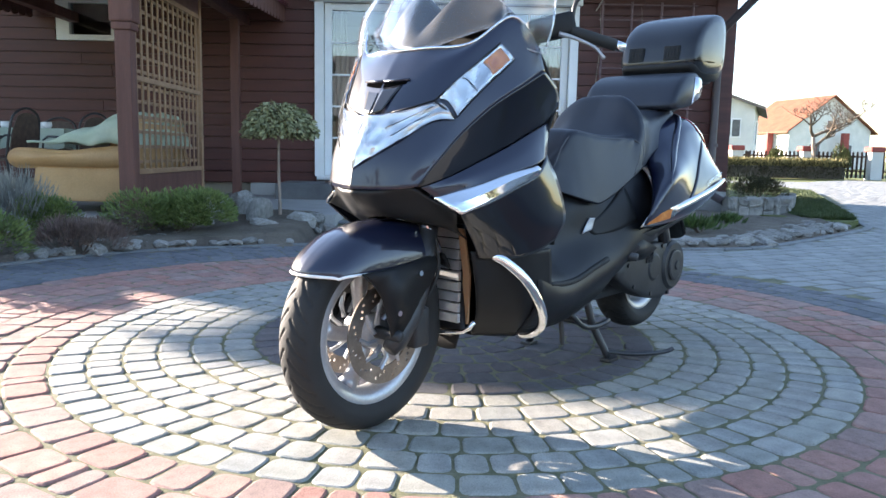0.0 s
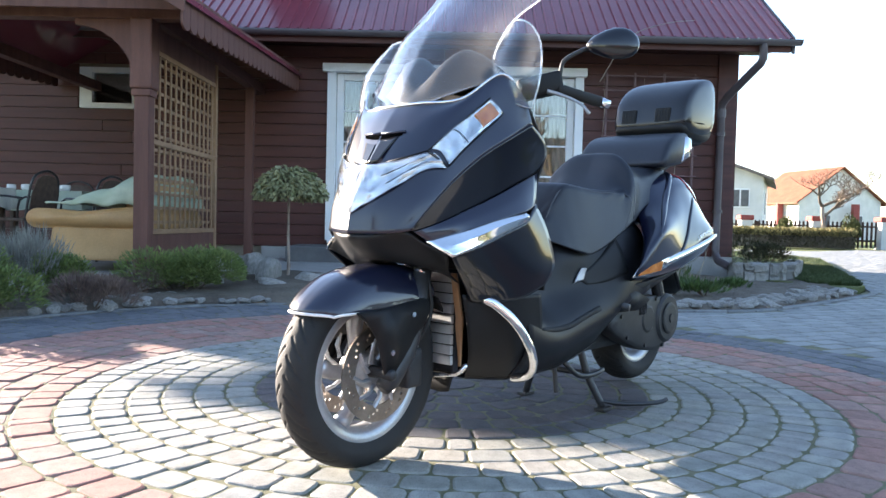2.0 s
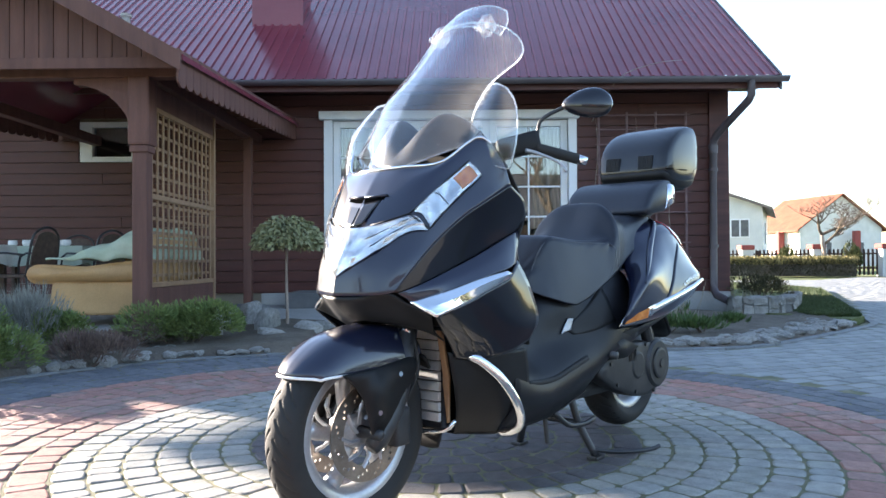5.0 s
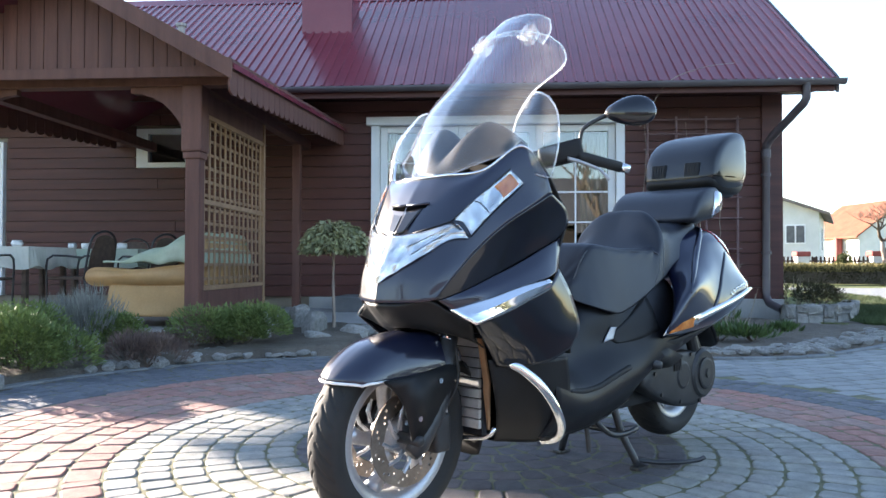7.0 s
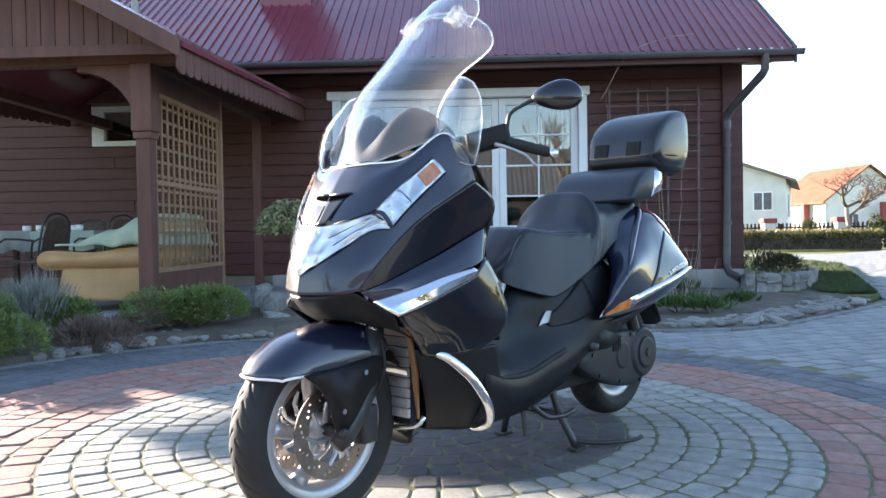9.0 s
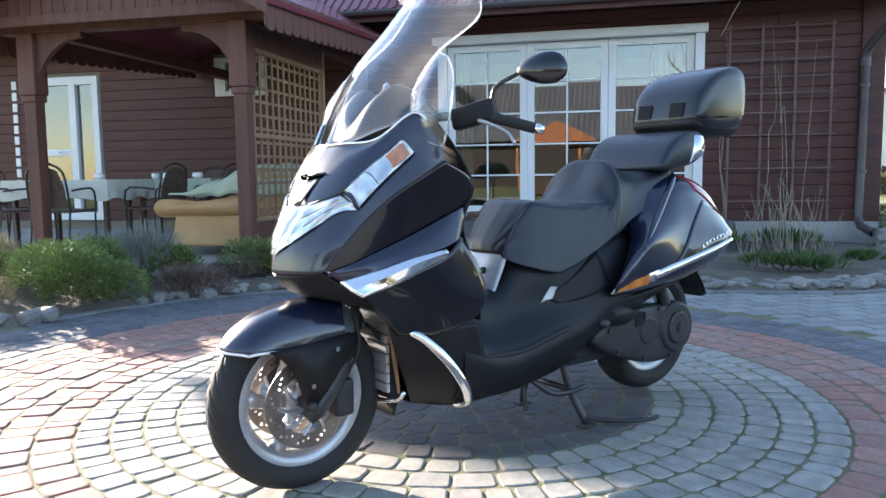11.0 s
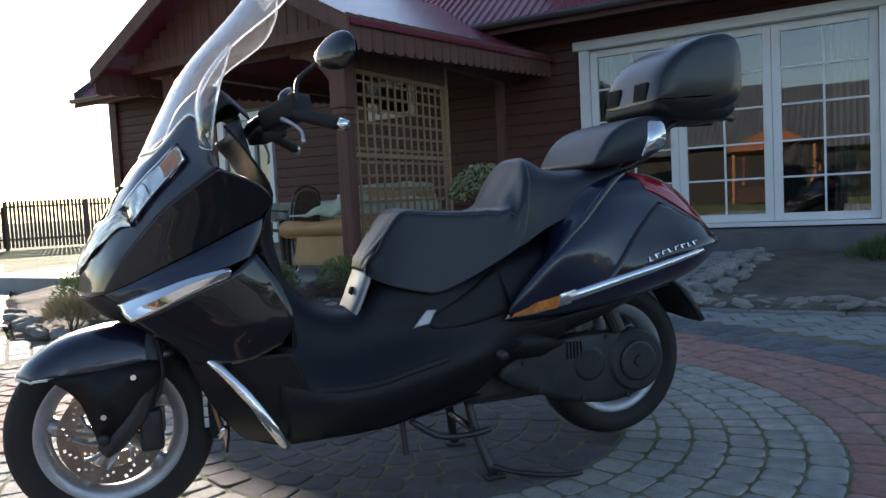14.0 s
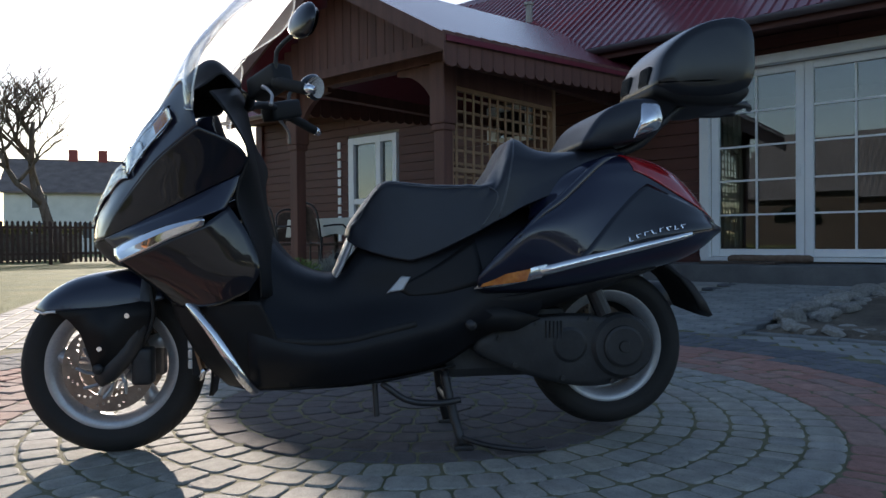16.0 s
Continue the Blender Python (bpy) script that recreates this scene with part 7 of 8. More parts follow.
bush("iris_clump", 1.95, 6.75, 0.05, 0.36, 0.24, 0.14, 420, 0.12, 0.010, M["iris_leaf"], "low clump of green leaves below the window", "plant", 34, upright=2.0)
bush("iris_clump", 2.75, 7.05, 0.05, 0.34, 0.24, 0.13, 360, 0.12, 0.010, M["iris_leaf"], "low clump of green leaves below the trellis", "plant", 35, upright=2.0)
def cane_clump(x, y, z, n, h, spread, seed, label):
    """A sparse fan of thin dry canes, each with a few short side twigs."""
    top = tagged(empty("dry_perennial", pose(x, y, z)), label, "plant")
    rr = random.Random(seed)
    for _ in range(n):
        a, L = rr.uniform(0, 6.283), h * rr.uniform(0.45, 1.1)
        lean = rr.uniform(0.05, 0.45)
        b = Vector((rr.uniform(-1, 1) * spread, rr.uniform(-1, 1) * spread, -0.03))
        tip = b + Vector((math.cos(a) * lean * L, math.sin(a) * lean * L, L))
        bend = Vector((rr.uniform(-.05, .05), rr.uniform(-.05, .05), 0)) * L * 2
        bm = bmesh.new()
        pts = catmull([b, b.lerp(tip, 0.35) + bend, b.lerp(tip, 0.7) + bend * 0.8, tip], 8)
        add_tube(bm, pts, [0.0050 - 0.0004 * i for i in range(8)], 5)
        for k in range(rr.choice((0, 1, 2))):
            p = pts[rr.choice((4, 5, 6))]
            add_tube(bm, [p, p + Vector((rr.uniform(-.5, .5), rr.uniform(-.5, .5), 0.8)) * rr.uniform(0.06, 0.14)], [0.003, 0.002], 4)
        part("cane", bm, M["cane"], top)
    return top


cane_clump(2.72, 6.60, 0.05, 26, 0.75, 0.16, 36, "sparse tall dry canes of last year's growth")
cane_clump(2.30, 6.45, 0.05, 10, 0.55, 0.14, 37, "sparse tall dry canes of last year's growth")
cane_clump(3.05, 6.9, 0.05, 12, 0.55, 0.12, 39, "short dry canes beside the trellis")
cane_clump(4.35, 8.3, 0.18, 30, 0.42, 0.26, 40, "pale dry twigs above the stone wall")
bush("creeping_shrub", 4.42, 7.98, 0.20, 0.40, 0.35, 0.30, 2600, 0.05, 0.006, M["hedge"], "low olive-brown creeping shrub on the wall", "shrub", 38, lumps=7)

# draught roll lying on the doorstep
roll = bmesh.new()
add_tube(roll, catmull([(-1.00, 7.735, 0.388), (-0.80, 7.728, 0.392), (-0.55, 7.738, 0.387), (-0.30, 7.730, 0.391), (-0.08, 7.736, 0.388)], 26), [0.030] + [0.046 + 0.003 * math.sin(2.3 * i) for i in range(24)] + [0.030], 12)
tagged(link_mesh("draught_roll", roll, M["roll_cloth"], smooth=True), "brown rolled cloth lying along the doorstep", "draught roll")

# grass of the lawn beside the drive
def lawn_place(r):
    y = 6.7 + 12.0 * r.random() ** 1.4
    x1 = 5.05 + (y - 6.72) * 0.4286 if y < 14.4 else 8.4
    x0 = 4.55 if y < 7.4 else 4.55 + min(0.6, (y - 7.4) * 0.5)
    return Vector((r.uniform(x0, x1), y, 0.048)), Vector((r.uniform(-.7, .7), r.uniform(-.7, .7), 1))


tagged(blades("lawn_grass", 26000, lawn_place, 0.062, 0.006, M["grass_blade"], None, 91), "short green grass of the lawn beside the drive", "grass", kind="stuff")

# topiary on a stem
topi = tagged(empty("topiary_tree", pose(-1.22, 4.78, 0.05)), "small grafted tree with a drooping mop crown on a thin stem", "tree")
part("trunk", tube(catmull([(0, 0, -0.05), (0.006, 0.0, 0.25), (-0.004, 0.004, 0.5), (0.0, 0.0, 0.86)], 12), [0.016] * 4 + [0.013] * 4 + [0.012] * 4, 8), M["bark_pale"], topi, smooth=True)
lb = bmesh.new()
rr = random.Random(5)
for k in range(14):
    a = 2 * math.pi * k / 14 + rr.uniform(-.2, .2)
    R = rr.uniform(0.18, 0.28)
    add_tube(lb, catmull([(0, 0, 0.82), (R * 0.4 * math.cos(a), R * 0.4 * math.sin(a), 1.0), (R * 0.85 * math.cos(a), R * 0.85 * math.sin(a), 0.98), (R * math.cos(a), R * math.sin(a), 0.84)], 8), 0.004, 5)
part("limbs", lb, M["bark"], topi)


def topi_place(r):
    a, b = r.uniform(0, 6.283), r.uniform(0.0, 1.0)
    q = r.uniform(0.75, 1.0)
    rad_ = 0.315 * math.sqrt(max(0, 1 - b * b)) * q * (1 + 0.10 * math.sin(a * 5))
    return Vector((rad_ * math.cos(a), rad_ * math.sin(a), 0.83 + 0.26 * b * q + r.uniform(-0.03, 0.02))), Vector((math.cos(a) * 0.6, math.sin(a) * 0.6, -0.7 + b * 0.6)) + Vector((r.uniform(-.5, .5), r.uniform(-.5, .5), r.uniform(-.3, .3)))


blades("foliage", 4200, topi_place, 0.050, 0.015, M["topiary"], topi, 41)

# trellis with bare climber
tre = tagged(empty("trellis"), "dark red metal wall trellis with bare climbing stems", "trellis")
for x in (2.25, 2.62, 3.0, 3.40):
    part("upright", tube([(x, 7.88, 0.02), (x, 7.86, 2.68)], 0.016, 8), M["rust_trellis"], tre)
for z in (0.55, 0.95, 1.35, 1.62, 1.85, 2.05, 2.25, 2.45, 2.64):
    part("rung", tube([(2.2, 7.845, z), (3.45, 7.845, z)], 0.009, 8), M["rust_trellis"], tre)
cl = tagged(empty("climber", pose(2.5, 7.75, 0.02)), "leafless climbing plant with thin pale stems", "climber")
rr = random.Random(9)
for k in range(6):
    x0 = rr.uniform(-0.4, 0.9)
    pts = [(x0, rr.uniform(-.08, .05), 0)]
    for j in range(1, 7):
        pts.append((pts[-1][0] + rr.uniform(-0.07, 0.11), rr.uniform(-0.05, 0.06), j * rr.uniform(0.28, 0.44)))
    part("stem", tube(catmull(pts, 18), [0.007 - 0.0003 * i for i in range(18)], 5), M["cane"], cl)
tw = bmesh.new()
add_tube(tw, catmull([(2.1, 7.55, 2.5), (2.35, 7.15, 2.95), (2.75, 7.0, 3.10), (3.1, 6.98, 3.14)], 14), [0.008 - 0.0004 * i for i in range(14)], 5)
tagged(link_mesh("dry_tendril", tw, M["bark_pale"]), "long dry tendril hanging over the gutter", "twig")

# ---- porch furniture ----
FL = 0.165
sofa = tagged(empty("sofa", pose(0.14, 0, FL)), "tan leather sofa with scrolled arms on curved chrome legs", "sofa")


def sofa_arm(y0, y1):
    foot = bmesh.new()
    add_prism(foot, [Vector((x, y0 + 0.015, z)) for x, z in ((-3.46, 0.10), (-2.60, 0.10), (-2.58, 0.39), (-3.37, 0.39), (-3.39, 0.26))], (0, y1 - y0 - 0.03, 0))
    bmesh.ops.bevel(foot, geom=foot.edges[:], offset=0.015, segments=2, affect="EDGES")
    c = closed_curve([(-3.38, 0.375), (-3.52, 0.375), (-3.60, 0.425), (-3.60, 0.495), (-3.53, 0.545), (-3.40, 0.545), (-3.10, 0.53), (-2.80, 0.565), (-2.62, 0.57), (-2.57, 0.49), (-2.60, 0.385), (-3.00, 0.37)], 60)
    roll = bmesh.new()
    add_prism(roll, [Vector((x, y0, z)) for x, z in c], (0, y1 - y0, 0))
    bmesh.ops.bevel(roll, geom=[e for e in roll.edges if abs(e.verts[0].co.y - e.verts[1].co.y) < 1e-6], offset=0.03, segments=3, affect="EDGES")
    return foot, roll


for ya, yb in ((4.46, 4.68), (5.80, 6.02)):
    foot, roll = sofa_arm(ya, yb)
    arm = part("arm", foot, M["sofa_tan"], sofa)
    part("arm_roll", roll, M["sofa_tan"], arm, "rolled arm cushion", True)
part("base", box(-3.38, -2.64, 4.68, 5.80, 0.10, 0.28, 0.02), M["sofa_tan"], sofa)
part("seat_cushion", box(-3.44, -2.80, 4.70, 5.78, 0.285, 0.44, 0.05), M["sofa_tan"], sofa)
bk = bmesh.new()
add_prism(bk, [Vector((-2.84, 4.62, 0.30)), Vector((-2.76, 4.62, 0.84)), Vector((-2.66, 4.62, 0.88)), Vector((-2.54, 4.62, 0.80)), Vector((-2.56, 4.62, 0.15)), Vector((-2.66, 4.62, 0.12))], (0, 1.24, 0))
bmesh.ops.bevel(bk, geom=bk.edges[:], offset=0.03, segments=2, affect="EDGES")
part("backrest", bk, M["sofa_tan"], sofa, smooth=True)
for x in (-3.36, -2.70):
    for y in (4.53, 5.95):
        s = -1 if x < -3 else 1
        part("leg", tube(catmull([(x, y, 0.12), (x + 0.03 * s, y, 0.07), (x + 0.09 * s, y, 0.0)], 8), [0.022, 0.021, 0.019, 0.017, 0.015, 0.013, 0.011, 0.010], 8), M["chrome"], sofa, "curved chrome leg", True)
tb = bmesh.new()
nx, ny = 26, 26
g = []
for j in range(ny):
    t = j / (ny - 1)
    r_ = []
    for i in range(nx):
        u = i / (nx - 1)
        x = -3.42 + 0.92 * u
        zz = 0.59 + 0.28 * min(1, max(0, (u - 0.10) / 0.72)) ** 1.1 - (0.30 * max(0, u - 0.88) / 0.12)
        y = 4.44 + 1.45 * t
        if t < 0.16:
            zz += (0.575 - zz) * ((0.16 - t) / 0.16) ** 0.7
            y = 4.44 - 0.02 * math.sin(u * 22) * (0.16 - t) / 0.16
        zz += 0.014 * math.sin(u * 19 + t * 5) + 0.02 * noise.noise(Vector((x * 5, y * 4, 2)))
        r_.append((x, y, zz))
    g.append(r_)
grid_mesh(tb, g)
thr = thick(link_mesh("throw_blanket", tb, M["throw"], smooth=True, matrix=pose(0.15, 0, FL + 0.012)), 0.012)
tagged(thr, "pale green throw draped over the sofa", "blanket")


def table(x0, x1, y0, y1, h, cloth, label, seed):
    t_ = tagged(empty("garden_table", pose((x0 + x1) / 2, (y0 + y1) / 2, FL)), label, "table")
    w, d = (x1 - x0) / 2, (y1 - y0) / 2
    part("tabletop", box(-w, w, -d, d, h - 0.03, h, 0.008), M["rattan"], t_)
    for sx in (1, -1):
        for sy in (1, -1):
            part("leg", box(sx * (w - 0.08) - 0.025, sx * (w - 0.08) + 0.025, sy * (d - 0.08) - 0.025, sy * (d - 0.08) + 0.025, 0, h - 0.03, 0.006), M["rattan"], t_)
    bm = bmesh.new()
    ring, n = [], 80
    per = [(-w, -d), (w, -d), (w, d), (-w, d)]
    pts = []
    for k in range(4):
        a, b = per[k], per[(k + 1) % 4]
        for i in range(20):
            pts.append((a[0] + (b[0] - a[0]) * i / 20, a[1] + (b[1] - a[1]) * i / 20))
    top = [bm.verts.new((x * 1.01, y * 1.01, h + 0.006)) for x, y in pts]
    low = []
    for i, (x, y) in enumerate(pts):
        k = 1.03 + 0.02 * math.sin(i * 1.1 + seed)
        low.append(bm.verts.new((x * k, y * k, h - 0.20 - 0.02 * math.sin(i * 0.7 + seed))))
    bm.faces.new(top)
    for i in range(n):
        bm.faces.new((top[i], low[i], low[(i + 1) % n], top[(i + 1) % n]))
    bmesh.ops.recalc_face_normals(bm, faces=bm.faces[:])
    c = thick(link_mesh("tablecloth", bm, cloth, matrix=t_.matrix_basis.copy()), 0.003, 1.0)
    tagged(c, "pale cloth hanging over the garden table", "tablecloth")
    return t_


table(-5.55, -4.25, 4.85, 5.65, 0.74, M["cloth_white"], "garden table under a white cloth on the porch", 1)
table(-5.00, -3.75, 6.05, 6.85, 0.74, M["cloth_green"], "garden table under a pale green cloth on the porch", 2)


def chair():
    c = tagged(empty("garden_chair"), "dark metal garden chair with a rounded woven back", "chair", "chairs round the porch tables")
    for sx in (1, -1):
        part("front_leg", tube(catmull([(0.22 * sx, -0.22, 0), (0.22 * sx, -0.21, 0.3), (0.23 * sx, -0.2, 0.62), (0.23 * sx, -0.05, 0.66), (0.22 * sx, 0.18, 0.64)], 14), 0.011, 8), M["black_metal"], c, smooth=True)
        part("rear_leg", tube([(0.20 * sx, 0.26, 0), (0.20 * sx, 0.20, 0.45)], 0.011, 8), M["black_metal"], c)
    part("seat", box(-0.22, 0.22, -0.22, 0.20, 0.42, 0.45, 0.012), M["rattan"], c)
    part("back_frame", tube(catmull([(-0.20, 0.20, 0.43), (-0.205, 0.24, 0.65), (-0.17, 0.27, 0.84), (0, 0.285, 0.91), (0.17, 0.27, 0.84), (0.205, 0.24, 0.65), (0.20, 0.20, 0.43)], 28), 0.012, 8), M["black_metal"], c, smooth=True)
    bm = bmesh.new()
    g = [[(0.185 * t * (1 - 0.25 * max(0, s - 0.6) / 0.4), 0.215 + 0.065 * s, 0.47 + 0.40 * s * (1 - 0.10 * t * t)) for t in np.linspace(-1, 1, 9)] for s in np.linspace(0, 1, 9)]
    grid_mesh(bm, g)
    thick(part("back_weave", bm, M["rattan"], c), 0.010)
    return c


c0 = chair()
c0.matrix_basis = pose(-4.55, 4.55, FL, 0, 0, 188)
for x, y, a in ((-5.25, 4.60, 165), (-3.95, 5.25, 262), (-3.65, 6.10, 250), (-4.45, 7.15, 5), (-5.85, 5.25, 85)):
    copy_thing(c0, pose(x, y, FL, 0, 0, a))
for k, (x, y) in enumerate(((-4.5, 6.3), (-4.2, 6.5), (-4.75, 6.45), (-4.6, 5.2), (-4.05, 6.3))):
    bm = lathe([(0.0, 0), (0.035, 0), (0.05 + 0.01 * (k % 2), 0.03), (0.045, 0.07), (0.040, 0.07), (0.038, 0.01), (0.0, 0.008)], 16)
    bmesh.ops.rotate(bm, matrix=Matrix.Rotation(math.pi / 2, 3, "X"), verts=bm.verts[:])
    tagged(link_mesh("bowl", bm, M["white_frame"], smooth=True, matrix=pose(x, y, FL + 0.75)), "small white bowl on the garden table", "bowl", "bowls on the porch tables")


# ---- trees ----
def bare_tree(name, x, y, h, seed, label, lean=(0, 0), mat="bark", spread=0.75, depth=4, fork=0.35, lift=0.0, girth=0.030, crown_mat=None):
    t = tagged(empty(name, pose(x, y, -0.05)), label, "tree")
    rr = random.Random(seed)
    trunk, limbs = bmesh.new(), bmesh.new()

    def grow(bm, p, d, L, r, level):
        pts = [p]
        q, dd = p.copy(), d.copy()
        for _ in range(4):
            dd = (dd + Vector((rr.uniform(-.28, .28), rr.uniform(-.28, .28), rr.uniform(-.10, .22)))).normalized()
            q = q + dd * L / 4
            pts.append(q.copy())
        add_tube(bm, pts, [r, r * 0.9, r * 0.8, r * 0.7, r * 0.58], 7 if level < 2 else 4)
        if level < depth:
            for k in range(3 if level == 0 else rr.choice((3, 4))):
                i = rr.choice((2, 3, 4)) if level else rr.choice((3, 4))
                a = rr.uniform(0, 6.283)
                nd = (dd * 0.55 + Vector((math.cos(a) * spread, math.sin(a) * spread, rr.uniform(-0.05, 0.6) + lift))).normalized()
                grow(limbs, pts[i], nd, L * rr.uniform(0.55, 0.78), r * 0.55, level + 1)

    grow(trunk, Vector((0, 0, 0)), Vector((lean[0], lean[1], 1)).normalized(), h * fork, h * girth, 0)
    part("trunk", trunk, M[mat], t, smooth=True)
    part("crown", limbs, M[crown_mat or mat], t, "bare twiggy branches", True)
    return t


bare_tree("fruit_tree", -24.8, 9.9, 11.0, 4, "bare old fruit tree behind the fence", (-0.02, -0.03), depth=5, spread=1.0, fork=0.26, lift=0.30, girth=0.020)
bare_tree("fruit_tree", -27.0, 2.8, 5.4, 7, "bare old fruit tree behind the fence", depth=5)
bare_tree("fruit_tree", 15.75, 29.55, 6.6, 12, "bare pale-barked fruit tree behind the clipped hedge", (0.22, 0), "bark_pale", 1.15, 6, 0.27, girth=0.0190, crown_mat="bark")
bare_tree("garden_tree", -14, -16, 9, 15, "bare garden tree across the drive")
bare_tree("garden_tree", 14, -18, 10, 16, "bare garden tree across the drive")
bare_tree("garden_tree", 6, -22, 9, 17, "bare garden tree across the drive")

# ---- far right: hedge, fence, houses ----
def hedge(x0, y0, x1, y1, h, w, seed, label):
    top = empty("hedge", pose(x0, y0, 0))
    tagged(top, label, "hedge")
    d = Vector((x1 - x0, y1 - y0, 0))
    L = d.length
    d.normalize()
    s = Vector((-d.y, d.x, 0))
    core = bmesh.new()
    ang = math.atan2(d.y, d.x)
    add_box(core, 0.1, L - 0.1, -w / 2 + 0.08, w / 2 - 0.08, 0, h - 0.10, 0.05, Matrix.Rotation(ang, 4, "Z"))
    part("core", core, M["soil"], top)

    def place(r):
        u, t = r.uniform(0, L), r.uniform(0, 1)
        if t < 0.45:
            p = d * u + s * r.uniform(-w / 2, w / 2) + Vector((0, 0, h + r.uniform(-0.06, 0.04)))
            return p, Vector((r.uniform(-.6, .6), r.uniform(-.6, .6), 1))
        sd = r.choice((-1, 1))
        p = d * u + s * sd * w / 2 * r.uniform(0.9, 1.04) + Vector((0, 0, r.uniform(0.02, h)))
        return p, s * sd + Vector((r.uniform(-.6, .6), r.uniform(-.6, .6), r.uniform(-.2, .8)))
    blades("foliage", 9000, place, 0.10, 0.022, M["hedge"], top, seed)

    # top leaves in a paler tone: sunlight put into the colour
    def crown(r):
        p = d * r.uniform(0, L) + s * r.uniform(-w / 2 - 0.05, w / 2 + 0.05) + Vector((0, 0, h + r.uniform(-0.16, 0.13)))
        return p, Vector((r.uniform(-.6, .6), r.uniform(-.6, .6), 1))
    blades("new_growth", 7500, crown, 0.16, 0.024, M["hedge_lit_top"], top, seed + 5)
    return top


hedge(10.2, 29.4, 16.4, 28.2, 0.58, 1.3, 61, "low clipped hedge, yellow-brown top painted lighter as if sunlit")


def fence(pts, h, label, gap=0.13, mat="fence_wood"):
    top = tagged(empty("picket_fence"), label, "fence")
    me = bpy.data.meshes.new("picket")
    bm = bmesh.new()
    add_prism(bm, [Vector((-0.042, -0.01, 0.05)), Vector((0.042, -0.01, 0.05)), Vector((0.042, -0.01, h - 0.05)), Vector((0, -0.01, h)), Vector((-0.042, -0.01, h - 0.05))], (0, 0.02, 0))
    bm.to_mesh(me)
    bm.free()
    me.materials.append(M[mat])
    for (x0, y0), (x1, y1) in zip(pts, pts[1:]):
        L = math.hypot(x1 - x0, y1 - y0)
        a = math.atan2(y1 - y0, x1 - x0)
        n = int(L / gap)
        for i in range(n):
            u = (i + 0.5) / n
            share("picket", me, top, pose(x0 + (x1 - x0) * u, y0 + (y1 - y0) * u, -0.03, 0, 0, math.degrees(a)))
        for zz in (0.3, h - 0.25):
            r_ = bmesh.new()
            add_box(r_, 0, L, 0.012, 0.05, zz - 0.035, zz + 0.035)
            part("rail", r_, M[mat], top, matrix=pose(x0, y0, 0, 0, 0, math.degrees(a)))
        for i in range(int(L / 2.4) + 1):
            u = min(1, i * 2.4 / L)
            part("post", box(-0.05, 0.05, 0.05, 0.15, -0.05, h - 0.08, 0.008), M[mat], top, matrix=pose(x0 + (x1 - x0) * u, y0 + (y1 - y0) * u, 0, 0, 0, math.degrees(a)))
    return top


fence([(9.5, 33.5), (31.0, 23.0)], 1.15, "dark wooden picket fence along the far drive", 0.16)
for x, y in ((13.36, 31.60), (15.90, 30.36), (18.20, 29.24), (22.0, 27.4)):
    pier = tagged(empty("gate_pier", pose(x, y, 0)), "white fence pier with a red brick cap", "pier", "piers of the far fence")
    part("shaft", box(-0.24, 0.24, -0.24, 0.24, -0.05, 1.10, 0.01), M["plaster_white"], pier)
    part("cap", box(-0.30, 0.30, -0.30, 0.30, 1.10, 1.32, 0.05), M["brick_pier"], pier)
for x, y, h, k in ((14.5, 30.35, 1.20, 81), (16.85, 29.2, 1.25, 82)):
    bush("dwarf_conifer", x, y, 0.0, 0.36, 0.36, h, 1400, 0.13, 0.022, M["conifer_gold"], "small golden-green conifer by the picket fence", "conifer", k, lumps=4, upright=1.2)


def cottage(name, x, y, ang, w, d, eave, ridge, roof_mat, label, wins, chimneys=()):
    """A house with its ridge along its own x; windows on the front (-y) and the gable ends."""
    t = tagged(empty(name, pose(x, y, -0.05, 0, 0, ang)), label, "house")
    bm = bmesh.new()
    add_box(bm, -w / 2, w / 2, -d / 2, d / 2, 0, eave)
    part("wall", bm, M["plaster_white"], t)
    for sx in (1, -1):
        gb = bmesh.new()
        add_prism(gb, [Vector((sx * w / 2, -d / 2, eave)), Vector((sx * w / 2, d / 2, eave)), Vector((sx * w / 2, 0, ridge))], (-0.2 * sx, 0, 0))
        part("gable", gb, M["plaster_white"], t)
    for sy in (1, -1):
        sl = (ridge - eave) / (d / 2)
        rf = bmesh.new()
        add_prism(rf, [Vector((-w / 2 - 0.4, sy * (d / 2 + 0.5), eave - 0.5 * sl)), Vector((w / 2 + 0.4, sy * (d / 2 + 0.5), eave - 0.5 * sl)), Vector((w / 2 + 0.4, 0, ridge + 0.02)), Vector((-w / 2 - 0.4, 0, ridge + 0.02))], (0, 0, 0.14))
        part("roof", rf, M[roof_mat], t)
    for side_, u, z0, ww, hh in wins:
        if side_ == "front":
            m = pose(u, -d / 2, z0)
        elif side_ == "left":
            m = pose(-w / 2, u, z0, 0, 0, -90)
        else:
            m = pose(w / 2, u, z0, 0, 0, 90)
        wo = part("window", box(-ww / 2, ww / 2, -0.05, 0.02, 0, hh, 0.01), M["white_frame"], t, matrix=m)
        for k in range(2):
            part("pane", box(-ww / 2 + 0.07 + k * ww / 2 - 0.02 * k, -0.03 + k * ww / 2 - 0.02 * k, -0.062, -0.05, 0.07, hh - 0.07), M["step_dark"], wo)
    for cx, cz in chimneys:
        part("chimney", box(cx - 0.35, cx + 0.35, -0.3, 0.3, ridge - 0.8, cz, 0.02), M["brick_pier"], t)
    return t


